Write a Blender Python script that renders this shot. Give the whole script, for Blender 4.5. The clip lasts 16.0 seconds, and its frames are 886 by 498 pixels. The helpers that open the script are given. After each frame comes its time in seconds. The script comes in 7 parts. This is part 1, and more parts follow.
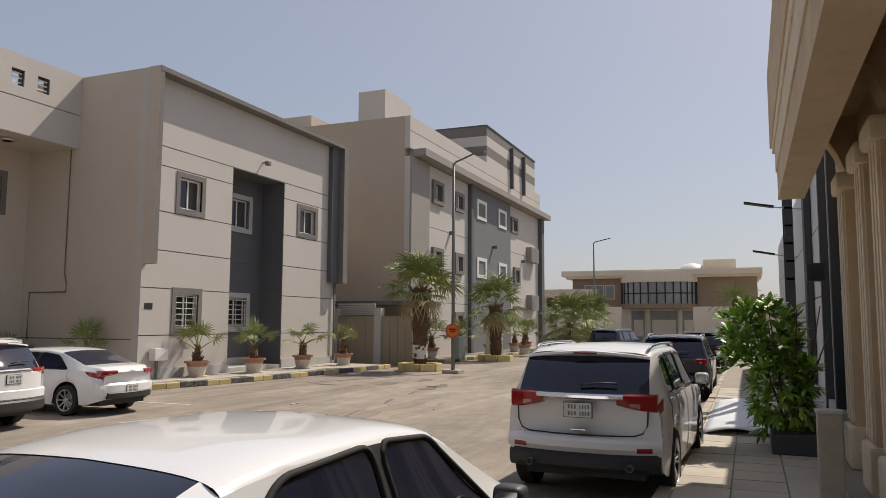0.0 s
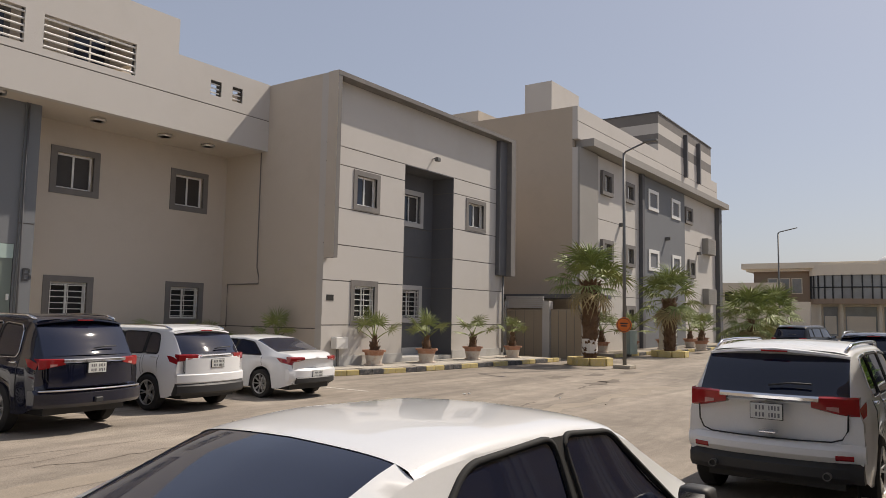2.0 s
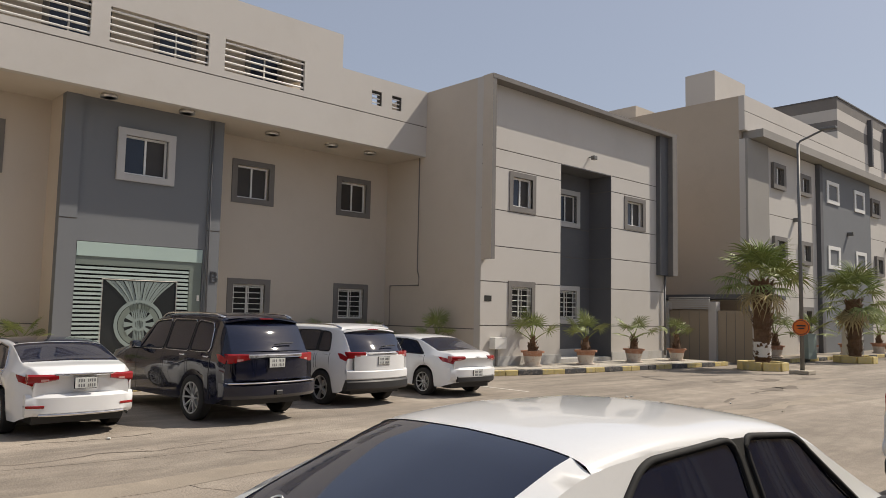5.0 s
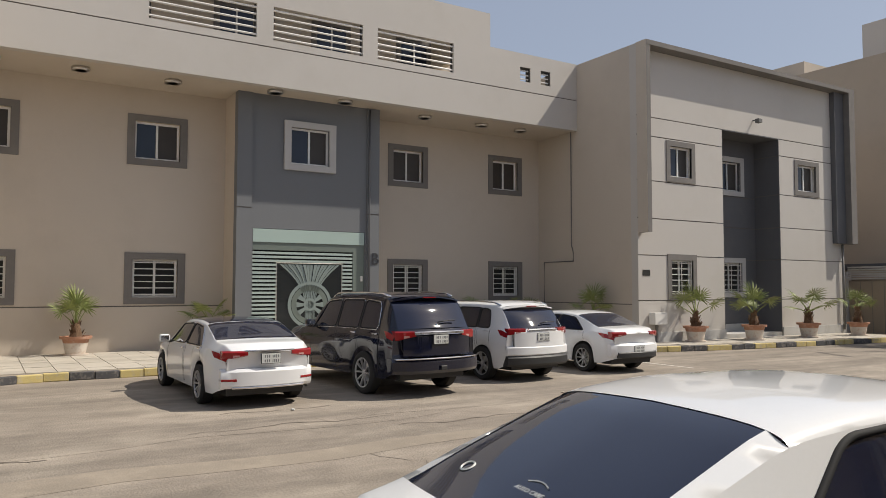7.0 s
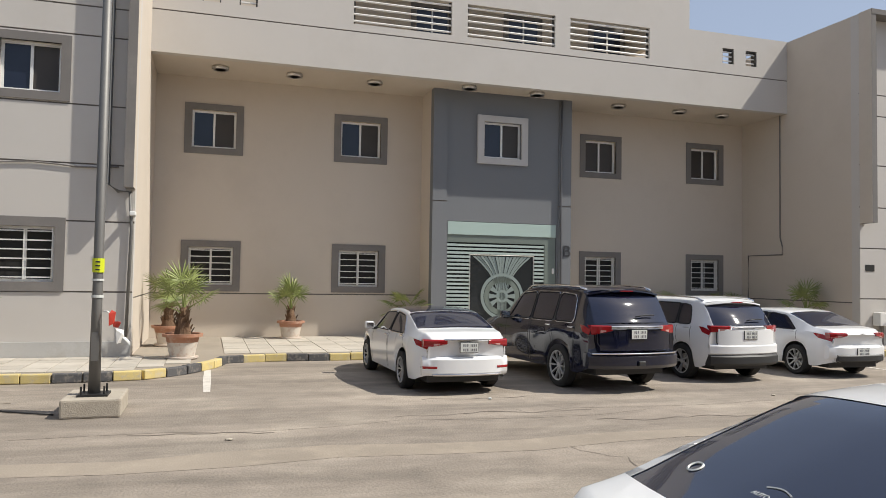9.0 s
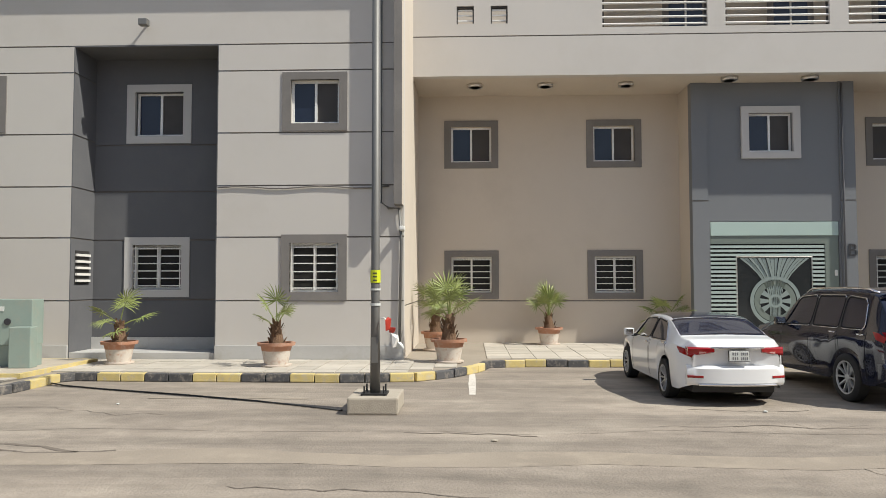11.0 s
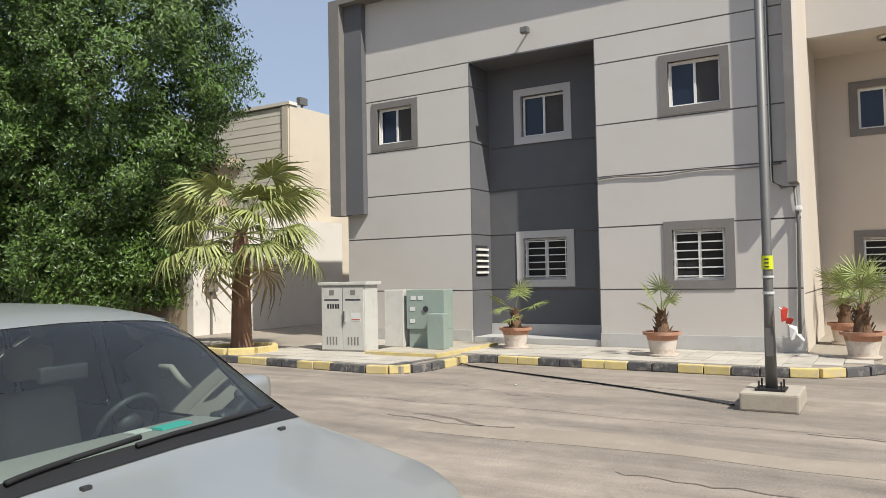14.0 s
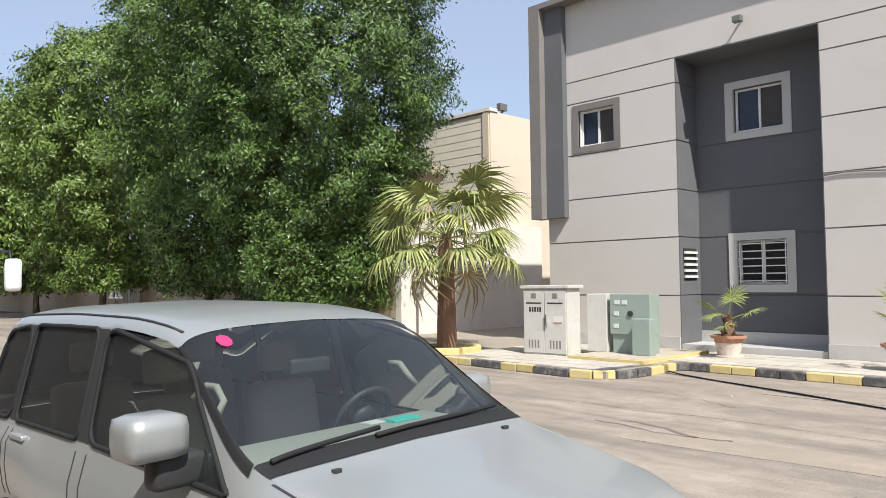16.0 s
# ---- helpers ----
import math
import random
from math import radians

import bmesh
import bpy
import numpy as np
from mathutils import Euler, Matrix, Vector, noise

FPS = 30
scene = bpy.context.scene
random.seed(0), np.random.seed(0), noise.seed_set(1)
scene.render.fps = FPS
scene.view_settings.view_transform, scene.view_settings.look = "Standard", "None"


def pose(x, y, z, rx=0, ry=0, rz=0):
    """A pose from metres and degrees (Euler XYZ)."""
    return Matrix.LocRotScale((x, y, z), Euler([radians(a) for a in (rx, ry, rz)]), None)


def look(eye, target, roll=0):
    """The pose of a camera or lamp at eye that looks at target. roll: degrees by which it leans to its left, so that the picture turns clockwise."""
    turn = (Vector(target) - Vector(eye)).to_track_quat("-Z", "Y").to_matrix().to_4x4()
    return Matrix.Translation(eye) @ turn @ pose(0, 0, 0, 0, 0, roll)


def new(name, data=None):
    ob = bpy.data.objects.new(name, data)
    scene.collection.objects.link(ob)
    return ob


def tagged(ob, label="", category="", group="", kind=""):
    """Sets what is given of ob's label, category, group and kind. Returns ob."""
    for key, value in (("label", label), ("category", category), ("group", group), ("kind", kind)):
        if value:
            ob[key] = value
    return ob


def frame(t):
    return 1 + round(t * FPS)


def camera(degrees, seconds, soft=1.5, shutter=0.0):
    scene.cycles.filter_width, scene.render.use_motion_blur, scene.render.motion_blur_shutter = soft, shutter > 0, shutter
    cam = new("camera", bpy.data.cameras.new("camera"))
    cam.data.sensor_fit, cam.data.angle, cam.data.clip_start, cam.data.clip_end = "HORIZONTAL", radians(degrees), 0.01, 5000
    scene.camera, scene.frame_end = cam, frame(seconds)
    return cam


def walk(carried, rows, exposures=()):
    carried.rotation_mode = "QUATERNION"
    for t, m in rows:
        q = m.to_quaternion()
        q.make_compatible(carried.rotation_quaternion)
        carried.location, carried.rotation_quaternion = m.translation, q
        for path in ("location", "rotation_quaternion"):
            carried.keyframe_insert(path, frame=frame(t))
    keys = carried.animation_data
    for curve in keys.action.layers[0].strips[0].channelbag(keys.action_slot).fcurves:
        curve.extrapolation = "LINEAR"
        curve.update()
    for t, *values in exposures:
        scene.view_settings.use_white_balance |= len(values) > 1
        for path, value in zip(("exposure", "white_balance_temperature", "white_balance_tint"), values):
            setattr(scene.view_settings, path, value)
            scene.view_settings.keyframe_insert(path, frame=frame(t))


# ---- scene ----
cam = camera(61.4, 16.0, 0.85)
ROWS = [
    (0.0, 17.953, -8.086, 2.022, 22.26, 5.68, 0.31),
    (0.5, 17.972, -8.123, 2.025, 25.10, 5.33, 0.65),
    (1.0, 17.934, -8.119, 2.015, 27.37, 4.81, 1.16),
    (1.5, 17.915, -8.129, 2.013, 31.25, 4.94, 1.28),
    (2.0, 17.902, -8.142, 2.019, 35.03, 4.99, 1.01),
    (2.5, 17.901, -8.163, 2.021, 36.75, 4.99, 1.09),
    (3.0, 17.892, -8.193, 2.025, 39.37, 5.09, 1.24),
    (3.5, 17.885, -8.218, 2.029, 41.85, 4.99, 1.24),
    (6.0, 17.897, -8.285, 1.974, 51.71, 3.96, 0.36),
    (6.5, 17.892, -8.353, 1.981, 55.22, 3.18, -0.25),
    (7.0, 17.899, -8.423, 1.985, 58.38, 3.01, 0.09),
    (7.5, 17.894, -8.495, 1.994, 61.44, 3.14, 0.36),
    (8.0, 17.872, -8.545, 1.994, 64.14, 3.12, 0.49),
    (10.5, 17.855, -8.611, 1.975, 87.50, 1.89, 0.48),
    (11.0, 17.935, -8.619, 1.984, 92.02, 2.66, -0.08),
    (11.5, 17.955, -8.614, 2.003, 99.57, 3.09, -0.41),
    (12.0, 17.972, -8.552, 2.022, 106.93, 2.98, -0.31),
    (12.5, 17.943, -8.520, 2.027, 111.83, 2.13, -0.61),
    (13.0, 17.951, -8.514, 2.014, 112.89, 2.26, -0.41),
    (13.5, 17.950, -8.538, 2.010, 117.06, 2.19, -0.64),
    (14.0, 17.945, -8.559, 1.997, 120.94, 2.06, -1.10),
    (14.5, 17.958, -8.581, 1.997, 123.66, 2.10, -0.86),
    (15.0, 17.988, -8.616, 1.992, 127.58, 2.50, -0.45),
    (15.5, 18.014, -8.635, 1.992, 132.18, 2.19, -0.44),
    (16.0, 18.044, -8.641, 1.994, 135.96, 2.56, -0.67),
]
walk(cam, [(t, pose(x, y, z, 90 + pitch, 0, yaw) @ pose(0, 0, 0, 0, 0, roll)) for t, x, y, z, yaw, pitch, roll in ROWS],
     [(0.0, -0.10, 6950, 13), (3.5, -0.06, 6950, 13), (6.0, -0.07, 6850, 10), (7.5, -0.03, 6700, 10), (8.0, 0.1, 6600, 10), (10.5, 0.20, 6450, 7), (11.0, 0.20, 6450, 7), (12.5, 0.12, 6400, 8), (13.5, 0.27, 6350, 8), (14.5, 0.28, 6350, 9), (16.0, 0.58, 6250, 10)])

# ---- light ----
SUN_AZ, SUN_EL = 68.0, 50.5
world = bpy.data.worlds.new("world")
scene.world = world
world.use_nodes = True
wn = world.node_tree
sky = wn.nodes.new("ShaderNodeTexSky")
sky.sky_type, sky.sun_disc = "NISHITA", False
sky.sun_elevation, sky.sun_rotation = radians(SUN_EL), radians(90 - SUN_AZ)
sky.dust_density, sky.air_density, sky.ozone_density = 1.8, 1.0, 1.2
haze = wn.nodes.new("ShaderNodeMix")
haze.data_type = "RGBA"
haze.inputs[0].default_value = 0.5
haze.inputs[7].default_value = (4.9, 5.5, 6.9, 1)
wn.links.new(sky.outputs[0], haze.inputs[6])
wn.links.new(haze.outputs[2], wn.nodes["Background"].inputs[0])
wn.nodes["Background"].inputs[1].default_value = 0.097
sun = new("sun", bpy.data.lights.new("sun", "SUN"))
sun.data.energy, sun.data.angle, sun.data.color = 4.6, radians(0.6), (1.0, 0.95, 0.86)
ce = math.cos(radians(SUN_EL))
sun.matrix_world = look((ce * math.cos(radians(SUN_AZ)) * 60, ce * math.sin(radians(SUN_AZ)) * 60, math.sin(radians(SUN_EL)) * 60), (0, 0, 0))


# ---- materials ----
def mat(name, color, rough=0.8, metal=0.0, var=0.12, scale=6.0, fine=60.0, bump=0.1, coat=0.0, dirt=None, dirt_amount=0.0, island=0.0, depth=0.01):
    m = bpy.data.materials.new(name)
    m.use_nodes = True
    nt = m.node_tree
    b = nt.nodes["Principled BSDF"]
    b.inputs["Roughness"].default_value = rough
    b.inputs["Metallic"].default_value = metal
    b.inputs["Coat Weight"].default_value = coat
    b.inputs["Coat Roughness"].default_value = 0.04
    if coat:
        b.inputs["Specular IOR Level"].default_value = 0.15
    geo = nt.nodes.new("ShaderNodeNewGeometry")
    n1 = nt.nodes.new("ShaderNodeTexNoise")
    n1.inputs["Scale"].default_value = 1.0 / scale
    n1.inputs["Detail"].default_value = 6
    n2 = nt.nodes.new("ShaderNodeTexNoise")
    n2.inputs["Scale"].default_value = fine
    n2.inputs["Detail"].default_value = 3
    for n in (n1, n2):
        nt.links.new(geo.outputs["Position"], n.inputs["Vector"])
    add = nt.nodes.new("ShaderNodeMath")
    add.operation = "MULTIPLY_ADD"
    nt.links.new(n2.outputs[0], add.inputs[0])
    add.inputs[1].default_value = 0.5
    nt.links.new(n1.outputs[0], add.inputs[2])
    ramp = nt.nodes.new("ShaderNodeMapRange")
    ramp.inputs[1].default_value, ramp.inputs[2].default_value = 0.35, 1.15
    ramp.inputs[3].default_value, ramp.inputs[4].default_value = 1 - var, 1 + var
    nt.links.new(add.outputs[0], ramp.inputs[0])
    value = ramp.outputs[0]
    if island:
        info = nt.nodes.new("ShaderNodeObjectInfo") if island < 0 else geo
        iv = nt.nodes.new("ShaderNodeMapRange")
        iv.inputs[3].default_value, iv.inputs[4].default_value = 1 - abs(island), 1 + abs(island)
        nt.links.new(info.outputs["Random" if island < 0 else "Random Per Island"], iv.inputs[0])
        mul = nt.nodes.new("ShaderNodeMath")
        mul.operation = "MULTIPLY"
        nt.links.new(iv.outputs[0], mul.inputs[0])
        nt.links.new(value, mul.inputs[1])
        value = mul.outputs[0]
    col = nt.nodes.new("ShaderNodeVectorMath")
    col.operation = "SCALE"
    col.inputs[0].default_value = color
    nt.links.new(value, col.inputs["Scale"])
    out = col.outputs[0]
    if dirt:
        n3 = nt.nodes.new("ShaderNodeTexNoise")
        n3.inputs["Scale"].default_value, n3.inputs["Detail"].default_value, n3.inputs["Roughness"].default_value = 2.2 / scale, 9, 0.68
        nt.links.new(geo.outputs["Position"], n3.inputs["Vector"])
        dr = nt.nodes.new("ShaderNodeMapRange")
        dr.inputs[1].default_value, dr.inputs[2].default_value = 0.5, 0.72
        dr.inputs[4].default_value = dirt_amount
        nt.links.new(n3.outputs[0], dr.inputs[0])
        mix = nt.nodes.new("ShaderNodeMix")
        mix.data_type = "RGBA"
        nt.links.new(dr.outputs[0], mix.inputs[0])
        nt.links.new(out, mix.inputs[6])
        mix.inputs[7].default_value = (*dirt, 1)
        out = mix.outputs[2]
    nt.links.new(out, b.inputs["Base Color"])
    if bump:
        bp = nt.nodes.new("ShaderNodeBump")
        bp.inputs["Strength"].default_value, bp.inputs["Distance"].default_value = bump, depth
        nt.links.new(n2.outputs[0], bp.inputs["Height"])
        nt.links.new(bp.outputs[0], b.inputs["Normal"])
    return m


def glass(name, tint, alpha, sky_film=0.0):
    """Tinted pane: a mirror-like coat over partly clear glass, with a pale film for sky sheen."""
    m = bpy.data.materials.new(name)
    m.use_nodes = True
    nt = m.node_tree
    nt.nodes.remove(nt.nodes["Principled BSDF"])
    tr, gl, fr, mx = (nt.nodes.new("ShaderNode" + k) for k in ("BsdfTransparent", "BsdfGlossy", "Fresnel", "MixShader"))
    tr.inputs[0].default_value = (*[c * alpha for c in tint], 1)
    gl.inputs["Roughness"].default_value = 0.02
    fr.inputs[0].default_value = 1.5
    nt.links.new(fr.outputs[0], mx.inputs[0])
    nt.links.new(tr.outputs[0], mx.inputs[1])
    nt.links.new(gl.outputs[0], mx.inputs[2])
    out = mx.outputs[0]
    # pale blue diffuse film that stands in for sky reflected in the glass
    if sky_film:
        df, m2 = nt.nodes.new("ShaderNodeBsdfDiffuse"), nt.nodes.new("ShaderNodeMixShader")
        df.inputs[0].default_value = (0.60, 0.66, 0.74, 1)
        ns, mr = nt.nodes.new("ShaderNodeTexNoise"), nt.nodes.new("ShaderNodeMapRange")
        ns.inputs["Scale"].default_value = 3.0
        ns.inputs["Detail"].default_value = 6.0
        mr.inputs[3].default_value, mr.inputs[4].default_value = sky_film * 0.5, sky_film * 1.5
        nt.links.new(ns.outputs[0], mr.inputs[0])
        nt.links.new(mr.outputs[0], m2.inputs[0])
        nt.links.new(out, m2.inputs[1])
        nt.links.new(df.outputs[0], m2.inputs[2])
        out = m2.outputs[0]
    nt.links.new(out, nt.nodes["Material Output"].inputs[0])
    return m


BEIGE = mat("beige_stucco", (0.565, 0.495, 0.415), 0.9, var=0.05, scale=5, fine=90, bump=0.25, dirt=(0.42, 0.36, 0.29), dirt_amount=0.25)
# browner beige, darkened to deepen the shade on the block's south side
SHADED_BEIGE = mat("shaded_beige_stucco", (0.46, 0.385, 0.305), 0.9, var=0.07, scale=4, fine=90, bump=0.25, dirt=(0.36, 0.30, 0.24), dirt_amount=0.3)
FACADE = mat("pale_stucco", (0.55, 0.515, 0.475), 0.9, var=0.05, scale=5, fine=90, bump=0.25, dirt=(0.44, 0.40, 0.35), dirt_amount=0.25)
GROOVE = mat("joint", (0.16, 0.14, 0.125), 0.9, bump=0)
TRIM = mat("grey_trim_paint", (0.185, 0.17, 0.158), 0.85, var=0.1, scale=2, bump=0.2, dirt=(0.32, 0.29, 0.26), dirt_amount=0.3)
TRIM_PALE = mat("pale_grey_trim", (0.50, 0.48, 0.46), 0.85, var=0.06, scale=2, bump=0.2)
TRIM_MID = mat("mid_grey_trim", (0.31, 0.29, 0.265), 0.85, var=0.08, scale=2, bump=0.2)
SLATE = mat("slate_grey_paint", (0.115, 0.115, 0.122), 0.85, var=0.1, scale=3, bump=0.2, dirt=(0.17, 0.165, 0.165), dirt_amount=0.3)
BLUEGREY = mat("blue_grey_paint", (0.172, 0.178, 0.188), 0.8, var=0.06, scale=3, bump=0.15)
PLINTH = mat("plinth_stone", (0.47, 0.46, 0.44), 0.7, var=0.15, scale=1.2, bump=0.2, dirt=(0.33, 0.29, 0.24), dirt_amount=0.5)
ASPHALT = mat("dusty_asphalt", (0.252, 0.214, 0.175), 0.93, var=0.2, scale=5, fine=30, bump=0.6, dirt=(0.34, 0.295, 0.24), dirt_amount=0.8, depth=0.02)


def add_streaks(m, along, across, amount):
    """Wheel-worn bands that run along the street, over the base colour."""
    nt = m.node_tree
    b = nt.nodes["Principled BSDF"]
    link = b.inputs["Base Color"].links[0]
    geo = nt.nodes.new("ShaderNodeNewGeometry")
    mp = nt.nodes.new("ShaderNodeMapping")
    mp.inputs["Scale"].default_value = (across, along, 1)
    ns = nt.nodes.new("ShaderNodeTexNoise")
    ns.inputs["Scale"].default_value, ns.inputs["Detail"].default_value, ns.inputs["Roughness"].default_value = 1.0, 8, 0.62
    ns.inputs["Distortion"].default_value = 0.6
    mr = nt.nodes.new("ShaderNodeMapRange")
    mr.inputs[1].default_value, mr.inputs[2].default_value = 0.3, 0.7
    mr.inputs[3].default_value, mr.inputs[4].default_value = 1 - amount, 1 + amount
    sc = nt.nodes.new("ShaderNodeVectorMath")
    sc.operation = "SCALE"
    nt.links.new(geo.outputs["Position"], mp.inputs[0])
    nt.links.new(mp.outputs[0], ns.inputs["Vector"])
    nt.links.new(ns.outputs[0], mr.inputs[0])
    nt.links.new(link.from_socket, sc.inputs[0])
    nt.links.new(mr.outputs[0], sc.inputs["Scale"])
    nt.links.new(sc.outputs[0], b.inputs["Base Color"])


add_streaks(ASPHALT, 0.12, 1.1, 0.30)
add_streaks(ASPHALT, 1.6, 2.4, 0.16)
CRACK = mat("asphalt_crack", (0.165, 0.138, 0.112), 0.95, bump=0.3)
PATCH = mat("worn_asphalt", (0.29, 0.245, 0.195), 0.93, var=0.2, scale=1.5, fine=40, bump=0.5, dirt=(0.38, 0.32, 0.25), dirt_amount=0.8)
PAVER = mat("pavement_slab", (0.46, 0.42, 0.36), 0.88, var=0.1, scale=1.5, fine=50, bump=0.3, island=-0.1, dirt=(0.34, 0.29, 0.23), dirt_amount=0.5)
PAVE_BED = mat("pavement_bed", (0.30, 0.26, 0.21), 0.9, var=0.15, scale=1, bump=0.3)
KERB_Y = mat("kerb_yellow_paint", (0.60, 0.48, 0.20), 0.8, var=0.18, scale=0.3, bump=0.5, dirt=(0.47, 0.42, 0.34), dirt_amount=1.0, island=-0.12)
KERB_K = mat("kerb_black_paint", (0.085, 0.083, 0.085), 0.75, var=0.2, scale=0.3, bump=0.5, dirt=(0.33, 0.29, 0.24), dirt_amount=0.9, island=-0.15)
CONCRETE = mat("concrete", (0.42, 0.37, 0.30), 0.9, var=0.15, scale=0.7, bump=0.5, dirt=(0.28, 0.24, 0.19), dirt_amount=0.5)
WHITE_LINE = mat("worn_road_paint", (0.62, 0.58, 0.52), 0.85, var=0.15, scale=0.5, bump=0.3, dirt=(0.32, 0.27, 0.22), dirt_amount=0.7)
PVC = mat("white_window_profile", (0.78, 0.77, 0.74), 0.4, var=0.04, bump=0)
BAR_WHITE = mat("white_painted_bar", (0.74, 0.72, 0.68), 0.45, var=0.06, bump=0)
STEEL = mat("brushed_steel", (0.60, 0.58, 0.55), 0.35, 0.9, var=0.08, bump=0)
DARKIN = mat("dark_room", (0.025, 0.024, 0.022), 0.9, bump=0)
BLUEPANE = mat("blue_sash_pane", (0.014, 0.020, 0.038), 0.10, var=0.2, scale=0.8, bump=0)
BROWNPANE = mat("brown_mesh_sash", (0.048, 0.040, 0.034), 0.5, var=0.25, scale=0.5, fine=300, bump=0.2)
POLE = mat("grey_lamp_pole", (0.18, 0.175, 0.165), 0.55, 0.4, var=0.15, scale=0.5, bump=0.1)
BLACKM = mat("black_metal", (0.02, 0.02, 0.021), 0.5, 0.2, bump=0)
RUBBER = mat("tyre_rubber", (0.022, 0.021, 0.02), 0.85, var=0.2, scale=0.3, bump=0.2)
PLASTIC = mat("black_plastic", (0.03, 0.03, 0.031), 0.55, var=0.1, bump=0.1)
CHROME = mat("chrome", (0.75, 0.75, 0.76), 0.12, 1.0, var=0.03, bump=0)
ALLOY = mat("alloy", (0.50, 0.50, 0.51), 0.3, 0.6, var=0.05, bump=0)
PINK_LAMP = mat("pale_red_lamp_lens", (0.50, 0.26, 0.24), 0.15, var=0.2, scale=0.05, bump=0, coat=1.0)
SEAL = mat("black_rubber_seal", (0.009, 0.009, 0.010), 0.8, bump=0)
RED_LAMP = mat("red_lamp_lens", (0.30, 0.008, 0.010), 0.15, var=0.15, scale=0.1, bump=0, coat=1.0)
CLEAR_LAMP = mat("clear_lamp_lens", (0.6, 0.6, 0.6), 0.1, 0.3, bump=0, coat=1.0)
PLATE = mat("number_plate", (0.62, 0.63, 0.60), 0.45, bump=0)
INK = mat("dark_ink", (0.03, 0.03, 0.035), 0.6, bump=0)
WHITE_CAR = mat("white_car_paint", (0.80, 0.805, 0.81), 0.28, var=0.03, scale=1, bump=0, coat=1.0)
WHITE_DUSTY = mat("dusty_white_car_paint", (0.78, 0.785, 0.79), 0.36, var=0.06, scale=0.8, bump=0, coat=0.7)
NAVY_CAR = mat("navy_car_paint", (0.005, 0.007, 0.021), 0.2, 0.0, var=0.1, bump=0, coat=1.0)
BLACK_CAR = mat("black_car_paint", (0.007, 0.007, 0.008), 0.3, 0.0, var=0.1, bump=0, coat=0.35)
SILVER_CAR = mat("dusty_silver_paint", (0.37, 0.385, 0.38), 0.36, 0.45, var=0.08, scale=0.5, fine=220, bump=0.02, coat=0.5, dirt=(0.42, 0.40, 0.35), dirt_amount=0.3)
TINT = mat("dark_tinted_glass", (0.009, 0.013, 0.032), 0.03, var=0.1, bump=0, coat=1.0)
CARGLASS = glass("car_glass", (0.80, 0.88, 0.86), 0.93, 0.022)
SEAT = mat("beige_seat_fabric", (0.30, 0.275, 0.235), 0.9, var=0.1, scale=0.3, bump=0.2)
DASH = mat("dash_plastic", (0.30, 0.29, 0.26), 0.7, var=0.1, bump=0.1)
TERRA = mat("terracotta", (0.42, 0.21, 0.13), 0.8, var=0.15, scale=0.3, bump=0.2, dirt=(0.55, 0.45, 0.38), dirt_amount=0.6)
SOIL = mat("soil", (0.14, 0.10, 0.07), 1.0, var=0.3, scale=0.2, bump=0.6)
BARK = mat("fibrous_palm_bark", (0.16, 0.095, 0.055), 0.95, var=0.35, scale=0.15, fine=40, bump=0.9, depth=0.03)
FROND = mat("palm_frond_green", (0.23, 0.27, 0.08), 0.55, var=0.25, scale=0.4, bump=0, island=0.3)
FROND_DRY = mat("dry_palm_frond", (0.42, 0.34, 0.18), 0.8, var=0.25, scale=0.4, bump=0, island=0.25)
# near tree's deep shade is put into its leaf colour; farther trees get lighter copies
LEAF = mat("shaded_ficus_leaf", (0.066, 0.119, 0.018), 0.45, var=0.45, scale=1.2, bump=0, island=0.5)
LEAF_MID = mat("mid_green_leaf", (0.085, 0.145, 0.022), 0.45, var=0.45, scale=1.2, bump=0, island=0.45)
LEAF_LIT = mat("lit_green_leaf", (0.108, 0.168, 0.026), 0.45, var=0.4, scale=1.2, bump=0, island=0.4)
SHRUB = mat("shrub_leaf", (0.23, 0.38, 0.055), 0.45, var=0.3, scale=0.5, bump=0, island=0.35)
WOODBARK = mat("tree_bark", (0.13, 0.10, 0.075), 0.95, var=0.3, scale=0.3, bump=0.8)


# ---- building helpers ----
def quads(bm, pts, faces):
    vs = [bm.verts.new(p) for p in pts]
    for f in faces:
        bm.faces.new([vs[i] for i in f])


def box(bm, x0, x1, y0, y1, z0, z1, bevel=0.0):
    m = Matrix.LocRotScale(((x0 + x1) / 2, (y0 + y1) / 2, (z0 + z1) / 2), None, (abs(x1 - x0), abs(y1 - y0), abs(z1 - z0)))
    made = bmesh.ops.create_cube(bm, size=1, matrix=m)
    if bevel:
        vs = made["verts"]
        es = list({e for v in vs for e in v.link_edges})
        bmesh.ops.bevel(bm, geom=es, offset=bevel, segments=2, affect="EDGES", profile=0.6)
    return bm


